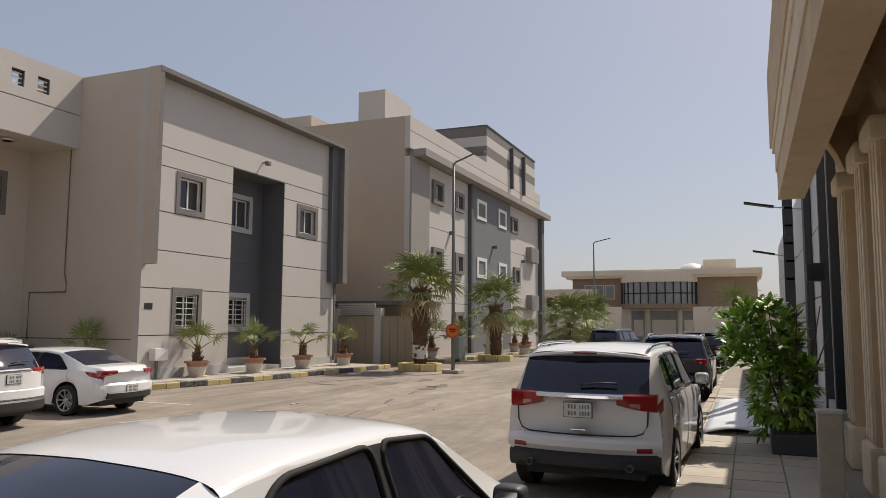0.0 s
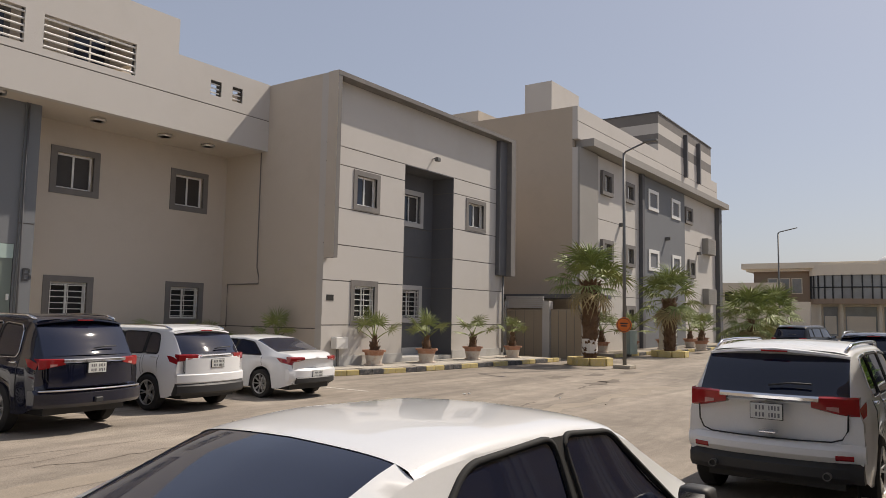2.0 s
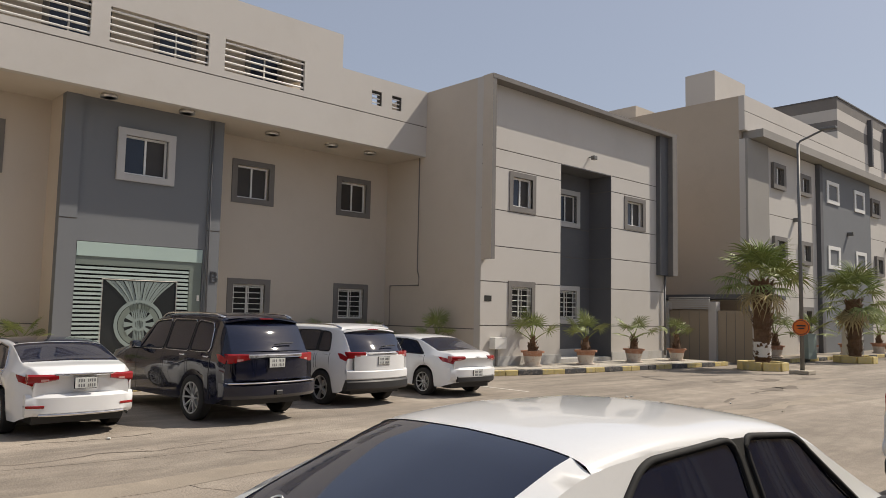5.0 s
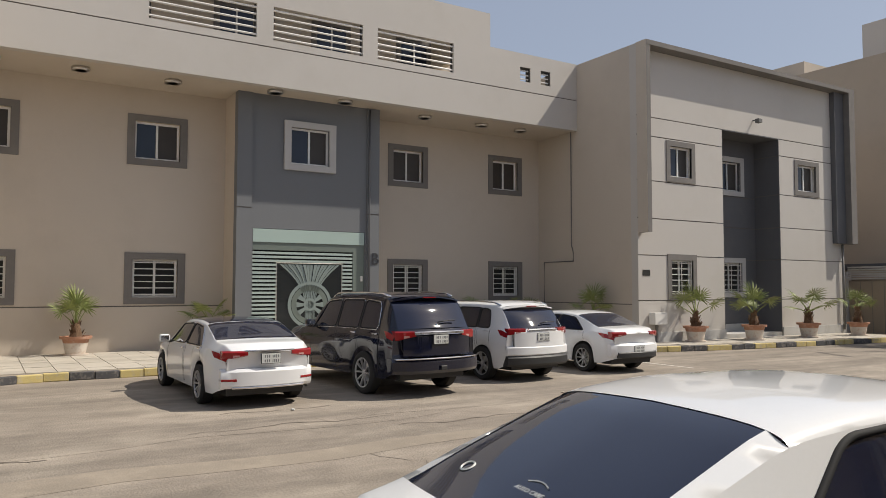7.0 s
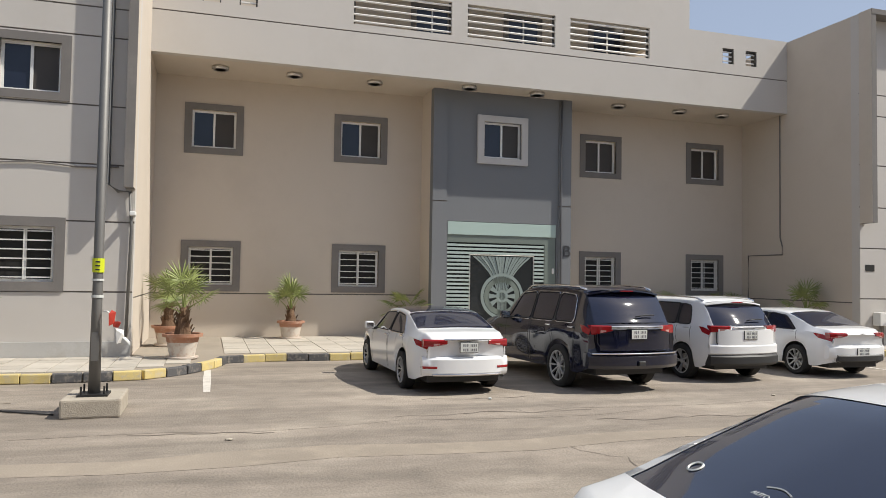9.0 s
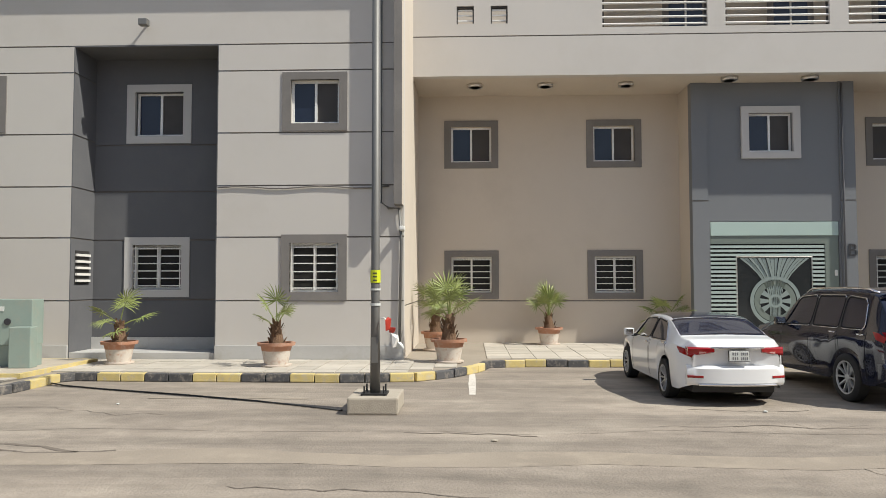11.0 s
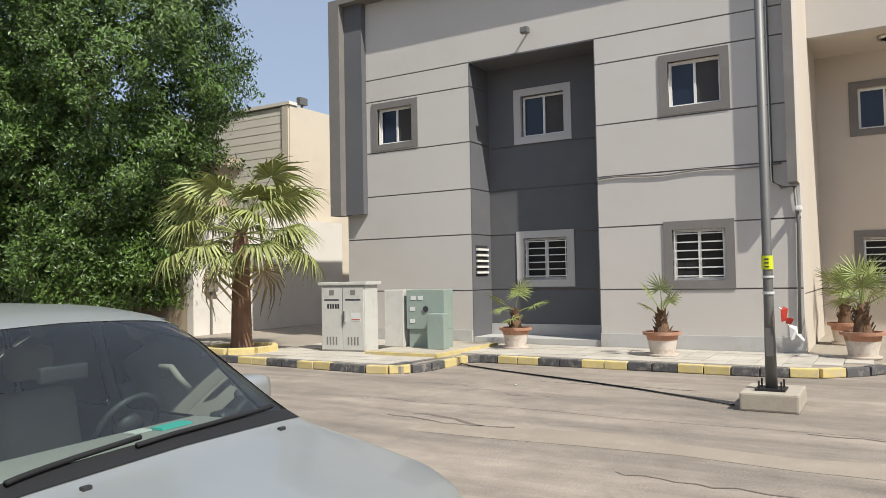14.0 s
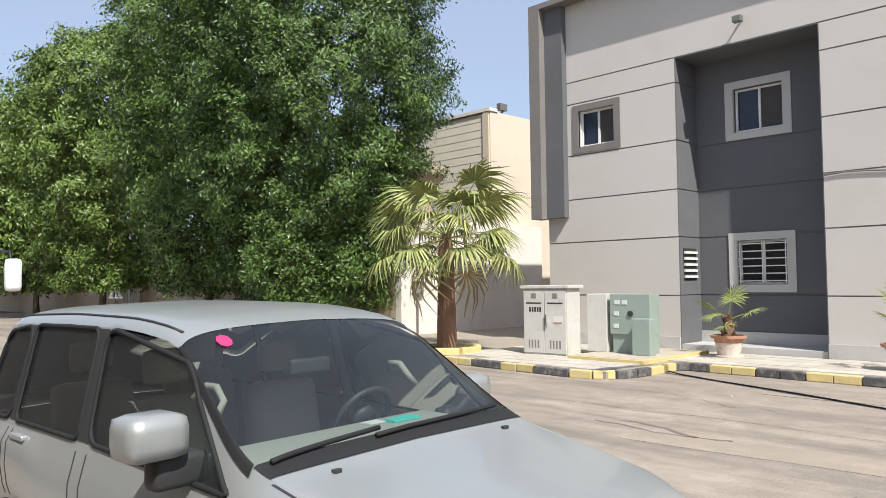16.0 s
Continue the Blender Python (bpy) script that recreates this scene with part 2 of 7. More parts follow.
def tube(bm, pts, r, sides=8, r2=None, closed=False):
    """A round bar along the points, its radius going from r to r2."""
    pts = [Vector(p) for p in pts]
    r2 = r if r2 is None else r2
    rings = []
    for i, p in enumerate(pts):
        a = pts[(i - 1) % len(pts)] if closed else pts[max(i - 1, 0)]
        b = pts[(i + 1) % len(pts)] if closed else pts[min(i + 1, len(pts) - 1)]
        d = (b - a).normalized()
        u = d.orthogonal().normalized() if abs(d.z) > 0.9 else d.cross(Vector((0, 0, 1))).normalized()
        w = d.cross(u)
        rad = r + (r2 - r) * i / max(len(pts) - 1, 1)
        rings.append([bm.verts.new(p + rad * (u * math.cos(k * math.tau / sides) + w * math.sin(k * math.tau / sides))) for k in range(sides)])
    n = len(rings)
    for i in range(n if closed else n - 1):
        a, b = rings[i], rings[(i + 1) % n]
        for k in range(sides):
            bm.faces.new((a[k], a[(k + 1) % sides], b[(k + 1) % sides], b[k]))
    if not closed:
        bm.faces.new(rings[0][::-1])
        bm.faces.new(rings[-1])
    return bm


def lathe(bm, prof, sides=24, m=Matrix(), caps=True):
    """A solid of revolution about z from (radius, height) pairs."""
    rings = [[bm.verts.new(m @ Vector((r * math.cos(k * math.tau / sides), r * math.sin(k * math.tau / sides), z))) for k in range(sides)] for r, z in prof]
    for a, b in zip(rings, rings[1:]):
        for k in range(sides):
            bm.faces.new((a[k], a[(k + 1) % sides], b[(k + 1) % sides], b[k]))
    if caps:
        bm.faces.new(rings[0][::-1])
        bm.faces.new(rings[-1])
    return bm


def part(name, bm, material, parent=None, label="", smooth=False):
    me = bpy.data.meshes.new(name)
    bmesh.ops.recalc_face_normals(bm, faces=bm.faces[:])
    bm.to_mesh(me)
    bm.free()
    if smooth:
        me.shade_smooth()
        if smooth is not True:
            me.set_sharp_from_angle(angle=radians(smooth))
    for mm in material if isinstance(material, (list, tuple)) else (material,):
        me.materials.append(mm)
    ob = new(name, me)
    ob.parent = parent
    if label:
        ob["label"] = label
    return ob


def thing(name, label, category, m=Matrix(), group=""):
    ob = new(name)
    ob.empty_display_size = 0.2
    ob.matrix_world = m
    return tagged(ob, label, category, group)


def bx(name, dims, material, parent=None, label="", bevel=0.0):
    return part(name, box(bmesh.new(), *dims, bevel=bevel), material, parent, label)


def relief(axis, front, back, us, zs, depth):
    """A wall sheet with stepped relief. us, zs: break lines; depth(u, z) is the step back from front, or None for an opening."""
    bm = bmesh.new()
    us, zs = sorted(set(us)), sorted(set(zs))
    nu, nz = len(us) - 1, len(zs) - 1
    sign = 1 if front > back else -1
    d = [[depth((us[i] + us[i + 1]) / 2, (zs[j] + zs[j + 1]) / 2) for j in range(nz)] for i in range(nu)]

    def at(u, z, v):
        return (v, u, z) if axis == "x" else (u, v, z)

    def quad(*p, k=0):
        bm.faces.new([bm.verts.new(q) for q in p]).material_index = k

    def level(i, j):
        if not (0 <= i < nu and 0 <= j < nz) or d[i][j] is None:
            return back
        return front - sign * d[i][j]

    for i in range(nu):
        for j in range(nz):
            u0, u1, z0, z1 = us[i], us[i + 1], zs[j], zs[j + 1]
            if d[i][j] is None:
                continue
            v = level(i, j)
            quad(at(u0, z0, v), at(u1, z0, v), at(u1, z1, v), at(u0, z1, v), k=1 if d[i][j] == 0.02 else 0)
            quad(at(u0, z0, back), at(u1, z0, back), at(u1, z1, back), at(u0, z1, back))
            for di, dj, e in ((-1, 0, (u0, z0, u0, z1)), (1, 0, (u1, z0, u1, z1)), (0, -1, (u0, z0, u1, z0)), (0, 1, (u0, z1, u1, z1))):
                o = level(i + di, j + dj)
                if sign * (v - o) > 1e-6:
                    quad(at(e[0], e[1], v), at(e[2], e[3], v), at(e[2], e[3], o), at(e[0], e[1], o))
    bmesh.ops.remove_doubles(bm, verts=bm.verts[:], dist=1e-5)
    return bm


def wall(name, axis, front, back, u0, u1, z0, z1, material, holes=(), grooves=(), steps=(), label="", groove=0.035):
    """holes: (u0, u1, z0, z1) cut through; grooves: heights of joints; steps: (u0, u1, z0, z1, depth)."""
    us, zs = [u0, u1], [z0, z1]
    for h in (*holes, *steps):
        us += [min(max(h[0], u0), u1), min(max(h[1], u0), u1)]
        zs += [min(max(h[2], z0), z1), min(max(h[3], z0), z1)]
    for g in grooves:
        zs += [g - groove / 2, g + groove / 2]

    def depth(u, z):
        if any(h[0] < u < h[1] and h[2] < z < h[3] for h in holes):
            return None
        for s in steps:
            if s[0] < u < s[1] and s[2] < z < s[3]:
                return s[4]
        return 0.02 if any(abs(z - g) < groove / 2 for g in grooves) else 0.0

    ob = part(name, relief(axis, front, back, us, zs, depth), (material, GROOVE))
    return tagged(ob, label, "wall", kind="structure")


# ---- windows ----
def window_unit(name, x, yc, zc, w, h, surround, barred, face=0.03, group="", blue=True, sill=0.0):
    """A window set in a wall that looks along +x at the place x; w and h are the surround's outer size."""
    ob = thing(name, ("barred ground-floor window" if barred else "sliding window with white profiles") + (" in a pale surround" if surround is TRIM_PALE else " in a grey painted surround"), "window", Matrix.Translation((x, yc, zc)))
    tagged(ob, kind="structure")
    iw, ih = w * 0.745, h * 0.745
    part("surround", relief("x", face, -0.06, [-w / 2, -iw / 2, iw / 2, w / 2], [-h / 2, -ih / 2, ih / 2, h / 2],
                            lambda u, z: None if abs(u) < iw / 2 and abs(z) < ih / 2 else 0.0), surround, ob)
    bm = bmesh.new()
    for a, b, c, d in ((-iw / 2, -iw / 2 + 0.06, -ih / 2, ih / 2), (iw / 2 - 0.06, iw / 2, -ih / 2, ih / 2), (-iw / 2 + 0.06, iw / 2 - 0.06, -ih / 2, -ih / 2 + 0.06),
                       (-iw / 2 + 0.06, iw / 2 - 0.06, ih / 2 - 0.06, ih / 2), (-0.03, 0.03, -ih / 2 + 0.06, ih / 2 - 0.06)):
        box(bm, -0.20, -0.14, a, b, c, d)
    part("window_frame", bm, PVC, ob)
    for s, mm in ((-1, BLUEPANE if blue else BROWNPANE), (1, BROWNPANE)):
        # behind bars the unlit room is painted as an opaque dark pane
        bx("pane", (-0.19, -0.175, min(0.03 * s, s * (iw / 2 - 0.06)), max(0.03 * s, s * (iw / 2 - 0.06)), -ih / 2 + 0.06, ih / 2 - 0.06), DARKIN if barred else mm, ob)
    if barred:
        for k in range(6):
            z = -ih / 2 + ih * (k + 0.5) / 6
            bx("bar", (-0.06, -0.03, -iw / 2, iw / 2, z - 0.014, z + 0.014), BAR_WHITE, ob)
        for k in (-1, 0, 1):
            bx("upright", (-0.029, -0.018, k * iw * 0.46 - 0.012, k * iw * 0.46 + 0.012, -ih / 2, ih / 2), BAR_WHITE, ob)
    return ob


# ---- ground ----
def sheet(name, pts, z, material, label, category, kind="structure", skirt=0.0):
    bm = bmesh.new()
    top = [bm.verts.new((x, y, z)) for x, y in pts]
    f = bm.faces.new(top)
    if skirt:
        low = [bm.verts.new((x, y, z - skirt)) for x, y in pts]
        n = len(pts)
        for i in range(n):
            bm.faces.new((top[i], top[(i + 1) % n], low[(i + 1) % n], low[i]))
    bmesh.ops.triangulate(bm, faces=[f])
    return tagged(part(name, bm, material), label, category, kind=kind)


bm = bmesh.new()
N = 40
grid = [[None] * (N + 1) for _ in range(N + 1)]
for i in range(N + 1):
    for j in range(N + 1):
        u, v = (i / N * 2 - 1), (j / N * 2 - 1)
        x, y = 10 + 1500 * u * abs(u) ** 2, 1500 * v * abs(v) ** 2
        grid[i][j] = bm.verts.new((x, y, 0.0))
for i in range(N):
    for j in range(N):
        bm.faces.new((grid[i][j], grid[i + 1][j], grid[i + 1][j + 1], grid[i][j + 1]))
tagged(part("ground", bm, ASPHALT), "dusty worn asphalt street with sand drifts", "road", kind="structure")

KERB = [(5.0, -30.0), (5.0, -22.9), (5.35, -17.9), (5.2, -17.25), (4.6, -17.0), (2.75, -16.95), (2.85, -13.5), (2.9, -11.0), (2.7, -9.7), (2.0, -8.95), (1.0, -8.4), (0.15, -8.2), (0.0, -7.4),
        (0.0, 8.2), (0.3, 9.0), (1.4, 9.5), (1.75, 11.0), (2.1, 13.0), (2.5, 17.5), (2.75, 20.0), (2.9, 22.6)]
bm = bmesh.new()
rows_ = [(bm.verts.new((-8.0, y, 0.15)), bm.verts.new((x, y, 0.15)), bm.verts.new((x, y, -0.05))) for x, y in KERB]
for a, b in zip(rows_, rows_[1:]):
    bm.faces.new((a[0], a[1], b[1], b[0]))
    bm.faces.new((a[1], a[2], b[2], b[1]))
tagged(part("pavement", bm, PAVE_BED), "dusty pavement bed under concrete slabs", "pavement", kind="structure")
KERB_B2 = [(3.4, 27.6), (3.6, 33.0), (4.2, 40.0), (4.6, 62.0)]
sheet("pavement_north", KERB_B2 + [(-8.0, 62.0), (-8.0, 27.6)], 0.15, PAVE_BED, "dusty pavement beside the far block", "pavement", skirt=0.15)
EAST = [(17.0, -9.6), (17.0, 62.0), (40.0, 62.0), (40.0, -9.6)]
sheet("pavement_east", EAST, 0.15, PAVE_BED, "shaded pavement beside the arcade building", "pavement", skirt=0.15)


def along(pts, step):
    """Points at even steps along a line of points, with directions."""
    out, rest = [], 0.0
    for (x0, y0), (x1, y1) in zip(pts, pts[1:]):
        L = math.hypot(x1 - x0, y1 - y0)
        d = rest
        while d < L:
            out.append((x0 + (x1 - x0) * d / L, y0 + (y1 - y0) * d / L))
            d += step
        rest = d - L
    return out


def kerb_row(pts, step, colours, parent_name, label):
    ob = thing(parent_name, label, "kerb")
    tagged(ob, kind="structure")
    ps = along(pts, step)
    bm0 = box(bmesh.new(), -0.5, 0.5, -0.085, 0.085, 0.0, 0.17, bevel=0.02)
    mesh = {}
    for i, ((x0, y0), (x1, y1)) in enumerate(zip(ps, ps[1:])):
        cm = colours[(i // 2) % len(colours)]
        if cm not in mesh:
            me = bpy.data.meshes.new("kerb_stone")
            bm0.to_mesh(me)
            me.materials.append(cm)
            mesh[cm] = me
        k = new("kerb_stone", mesh[cm])
        k.parent = ob
        L = math.hypot(x1 - x0, y1 - y0)
        k.matrix_basis = pose((x0 + x1) / 2, (y0 + y1) / 2, random.uniform(-0.008, 0.008), 0, 0, math.degrees(math.atan2(y1 - y0, x1 - x0)) + random.uniform(-0.8, 0.8)) @ Matrix.Diagonal((L - 0.02, 1, 1, 1))
    bm0.free()
    return ob


# ---- large building ----
ZT, SOFF, P = 10.35, 7.86, -2.98


def building_wing(s, name, e1, niche, far, y_in, y_out, nw):
    """One wing of the block; s is +1 or -1 for its side. Positive distances from the entrance's axis."""
    def span(a, b):
        return (min(s * a, s * b), max(s * a, s * b))

    GR = (1.58, 3.12, 4.38, 5.68, 7.22, 7.88)
    NT = 7.88
    hole = 0.3725
    holes = []
    for (a, b), zz in ((e1, (6.44, 0)), (far, (6.44, 0)), (e1, (2.38, 1)), (far, (2.38, 1))):
        if (a, b) == far and zz[1]:
            continue
        c, w = s * (a + b) / 2, b - a
        hh = 1.45 if not zz[1] else 1.6
        holes.append((c - w * hole, c + w * hole, zz[0] - hh * hole, zz[0] + hh * hole))
    n0, n1 = span(*niche)
    y0, y1 = span(y_in, y_out)
    wall("wall_" + name + "_front", "x", 0.0, -0.3, y0, y1, 0.15, ZT, FACADE, holes + [(n0, n1, 0.15, NT)], GR, label="pale stucco wing facade with thin horizontal joints")
    # niche
    a, b = span(niche[0], niche[1])
    wh = [(s * (nw[0] + nw[1]) / 2 - (nw[1] - nw[0]) * hole, s * (nw[0] + nw[1]) / 2 + (nw[1] - nw[0]) * hole, z - 0.57, z + 0.57) for z in (6.42, 2.42)]
    wall("wall_" + name + "_niche", "x", -1.1, -1.4, a - 0.3, b + 0.3, 0.15, NT + 0.3, SLATE, wh, (5.6, 4.38, 3.12, 1.58), label="slate grey back wall of the facade niche")
    for yy, d, tag in ((a, -1, "south"), (b, 1, "north")):
        wall("wall_" + name + "_niche_" + tag, "y", yy - d * 0.024, yy + d * 0.3, -1.1, -0.002, 0.15, NT, SLATE, (), GR[:-1], label="slate grey side wall of the facade niche")
    tagged(bx("wall_" + name + "_niche_top", (-1.1, -0.002, a + 0.03, b - 0.03, NT - 0.02, NT + 0.3), SLATE), "slate grey ceiling of the facade niche", "wall", kind="structure")
    tagged(bx("step_" + name, (-1.1, 0.0, a + 0.03, b - 0.03, 0.1, 0.32), PLINTH), "low stone threshold in the niche", "step", kind="structure")
    # sides, back and roof
    wall("wall_" + name + "_inner", "y", s * y_in, s * (y_in + 0.3), -13.0, -0.3, 0.15, ZT, BEIGE, (), (1.45,), label="shaded beige stucco side of the wing")
    wall("wall_" + name + "_outer", "y", s * y_out, s * (y_out - 0.3), -13.0, -0.3, 0.15, ZT, BEIGE, (), (4.4,), label="beige stucco end wall of the wing")
    tagged(bx("roof_" + name, (-13.0, -0.3, y0 + 0.3, y1 - 0.3, ZT - 0.6, ZT - 0.4), CONCRETE), "flat roof behind a parapet", "roof", kind="structure")
    # frame round the upper storeys: slab and fins
    fr = thing("facade_frame", "grey painted concrete frame projecting round the wing's upper storeys", "facade frame")
    tagged(fr, kind="structure")
    bx("top_slab", (0.003, 0.47, *span(y_in + 0.006, y_out + 0.3), ZT - 0.14, ZT + 0.02), TRIM, fr)
    bx("inner_fin", (0.003, 0.46, *span(y_in + 0.006, y_in + 0.2), 3.87, ZT - 0.14), TRIM, fr)
    bx("fin_cheek", (0.003, 0.458, *span(y_in, y_in + 0.006), 3.868, ZT + 0.02), BEIGE, fr, "beige stucco cheek of the fin")
    bx("outer_fin", (0.003, 0.22, *span(y_out - 0.75, y_out - 0.1), 3.87, ZT - 0.14), SLATE, fr)
    bx("outer_fin", (0.003, 0.47, *span(y_out - 0.1, y_out + 0.3), 3.85, ZT - 0.14), TRIM, fr)
    # plinth
    for a1, b1 in ((y_in, niche[0]), (niche[1], y_out)):
        q0, q1 = span(a1, b1)
        tagged(bx("plinth_" + name, (0.004, 0.06, q0, q1, 0.14, 0.5), PLINTH), "pale stone plinth at the wall's foot", "plinth", kind="structure")
    tagged(bx("plinth_" + name + "_niche", (-1.096, -1.06, a + 0.03, b - 0.03, 0.3, 0.62), PLINTH), "pale stone plinth in the niche", "plinth", kind="structure")
    c = s * (e1[0] + e1[1]) / 2
    window_unit("window_" + name, 0, c, 6.44, e1[1] - e1[0], 1.45, TRIM, False)
    window_unit("window_" + name, 0, c, 2.38, e1[1] - e1[0], 1.6, TRIM, True)
    c = s * (far[0] + far[1]) / 2
    window_unit("window_" + name, 0, c, 6.44, far[1] - far[0], 1.42, TRIM, False)
    for z, barred in ((6.42, False), (2.42, True)):
        window_unit("window_" + name + "_niche", -1.1, s * (nw[0] + nw[1]) / 2, z, nw[1] - nw[0], 1.55, TRIM_PALE, barred)
    # flood light over the niche
    fl = thing("wall_floodlight", "small grey flood lamp on the facade over the niche", "lamp", Matrix.Translation((0.0, s * 16.55, 8.42)))
    bx("bracket", (0.0, 0.22, -0.02, 0.02, -0.02, 0.02), POLE, fl)
    part("lamp_head", box(bmesh.new(), 0.16, 0.34, -0.11, 0.11, -0.13, 0.03, bevel=0.02), POLE, fl)


building_wing(-1, "south", (11.58, 13.18), (14.77, 18.40), (20.08, 21.70), 10.2, 22.65, (15.84, 17.55))
building_wing(1, "north", (11.72, 13.2), (14.71, 18.13), (19.10, 20.75), 10.3, 22.4, (15.75, 17.42))

RW = [(-4.12, 1.70), (-8.55, 1.69), (4.37, 1.62), (8.65, 1.60)]
holes = [(c - w * 0.3725, c + w * 0.3725, z - 0.558, z + 0.558) for c, w in RW for z in (6.33, 2.26)]
wall("wall_recess", "x", -5.26, -5.56, -10.2, 10.3, 0.15, SOFF, BEIGE, holes, (1.45,), label="shaded beige stucco wall of the recessed centre")
for c, w in RW:
    window_unit("window_recess", -5.26, c, 6.33, w, 1.5, TRIM, False, blue=c < 0)
    window_unit("window_recess", -5.26, c, 2.26, w, 1.5, TRIM, True)
# dark colour for the shaded reveals of the parapet openings
REVEAL_DARK = mat("reveal_shade_dark", (0.05, 0.045, 0.04), 0.6, bump=0.05)
OPEN = [(-4.84, -1.9), (-1.4, 1.48), (2.0, 4.84)]
SMALL = [(-8.96, -8.47), (-7.99, -7.51), (7.65, 8.11), (8.58, 9.03)]
wall("wall_parapet", "x", P, P - 0.25, -10.2, 10.3, SOFF, ZT + 0.02, FACADE, [(a, b, 9.22, 10.22) for a, b in OPEN] + [(a, b, 9.36, 9.88) for a, b in SMALL], (9.0,), label="pale stucco parapet band with barred openings")
wall("wall_parapet_high", "x", P, P - 0.25, -6.35, 6.35, ZT + 0.02, 11.54, FACADE, label="raised middle of the stucco parapet")
for yy in (-6.35, 6.1):
    tagged(bx("wall_parapet_return", (P - 4.0, P - 0.25, yy, yy + 0.25, ZT + 0.02, 11.54), BEIGE), "return wall of the raised parapet", "wall", kind="structure")
tagged(bx("ceiling", (-5.26, P - 0.25, -10.2, 10.3, SOFF, SOFF + 0.15), BEIGE), "beige soffit under the overhanging upper floor", "ceiling", kind="structure")
tagged(bx("terrace_floor", (-13.0, P - 0.25, -10.2, 10.3, SOFF + 0.16, SOFF + 0.4), CONCRETE), "terrace floor behind the parapet", "floor", kind="structure")
wall("wall_terrace", "x", -6.6, -6.85, -10.2, 10.3, SOFF + 0.4, 11.4, BEIGE, label="set-back beige wall behind the terrace")
wall("wall_terrace_high", "x", -6.6, -6.85, -6.1, 6.1, 11.4, 11.95, BEIGE, label="upper part of the set-back beige wall")
# added slab, hidden by the parapet, that only shades the wall behind
tagged(bx("terrace_sun_blocker", (-6.85, -4.6, -6.1, 6.1, 11.95, 12.05), CONCRETE), "unseen slab added to keep sun off the terrace wall", "roof", kind="structure")
for a, b in OPEN:
    rail = thing("terrace_railing", "white steel bar railing in the parapet opening", "railing", Matrix.Translation((P - 0.06, (a + b) / 2, 9.22)), "parapet railings")
    for k in range(5):
        part("rail_bar", tube(bmesh.new(), [(0, -(b - a) / 2, 0.1 + k * 0.2), (0, (b - a) / 2, 0.1 + k * 0.2)], 0.032, 8), BAR_WHITE, rail)
    for u in (-1, 1):
        # dark edge strips: the reveal's shadow put into colour
        bx("post", (-0.05, -0.035, u * (b - a) / 2 - 0.06 * (u > 0), u * (b - a) / 2 + 0.06 * (u < 0), 0, 1.0), REVEAL_DARK, rail)
    tw = thing("terrace_window", "dark terrace window behind the railing", "window", Matrix.Translation((-6.58, (a + b) / 2 + 1.9, 10.9)))
    bx("window_frame", (-0.01, 0.02, -0.75, 0.75, -0.9, 0.6), TRIM, tw)
    bx("pane", (0.021, 0.03, -0.55, 0.55, -0.7, 0.42), BLUEPANE, tw)
    bx("mullion", (0.031, 0.045, -0.03, 0.03, -0.7, 0.42), PVC, tw)
for a, b in SMALL:
    sg = thing("vent_grille", "white bars in a small square parapet opening", "grille", Matrix.Translation((P - 0.1, (a + b) / 2, 9.36)), "small parapet openings")
    for k in range(3):
        bx("grille_bar", (-0.02, 0.02, -(b - a) / 2, (b - a) / 2, 0.1 + 0.15 * k, 0.14 + 0.15 * k), BAR_WHITE, sg)
    # strips round the small openings paint in the shadow of their reveals
    for u in (-1, 1):
        bx("reveal_shade", (-0.14, 0.06, min(u * (b - a) / 2, u * ((b - a) / 2 - 0.035)), max(u * (b - a) / 2, u * ((b - a) / 2 - 0.035)), 0.0, 0.52), REVEAL_DARK, sg, "dark strip standing in for shade in the reveal")
    bx("reveal_shade", (-0.14, 0.06, -(b - a) / 2 + 0.035, (b - a) / 2 - 0.035, 0.48, 0.52), REVEAL_DARK, sg, "dark strip standing in for shade in the reveal")
for y in (-8.43, -6.37, -4.01, 4.24, 6.6, 8.33, -1.18, 1.08):
    dl = thing("downlight", "round recessed downlight in the soffit", "lamp", Matrix.Translation((-3.88 if abs(y) > 2 else -3.4, y, SOFF)), "soffit downlights")
    part("ring", lathe(bmesh.new(), [(0.22, -0.10), (0.24, -0.06), (0.22, 0.0), (0.14, 0.0), (0.15, -0.10)], 20), STEEL, dl)
    part("lens", lathe(bmesh.new(), [(0.138, -0.06), (0.138, -0.03)], 20), CLEAR_LAMP, dl)

# entrance block
GX = -3.95
wall("wall_entrance", "x", GX, GX - 0.3, -2.12, 2.57, 0.15, SOFF, BLUEGREY, [(-1.61, 2.08, 0.15, 3.78), (0.17 - 0.63, 0.17 + 0.63, 5.81, 6.95)], (4.38,), [(-1.66, 2.13, 0.15, SOFF, 0.055)], label="blue-grey painted entrance block under the soffit")
for yy, o in ((-2.12, 1), (2.57, -1)):
    tagged(bx("wall_entrance_side", (-5.26, GX - 0.3, yy, yy + 0.3 * o, 0.15, SOFF), BEIGE), "beige return of the entrance block", "wall", kind="structure")
window_unit("window_entrance", GX, 0.17, 6.38, 1.7, 1.53, TRIM_PALE, False)
tagged(bx("wall_recess_back", (-12.9, -12.7, -10.2, 10.3, 0.15, 8.0), DARKIN), "dark inner wall of the building", "wall", kind="structure")


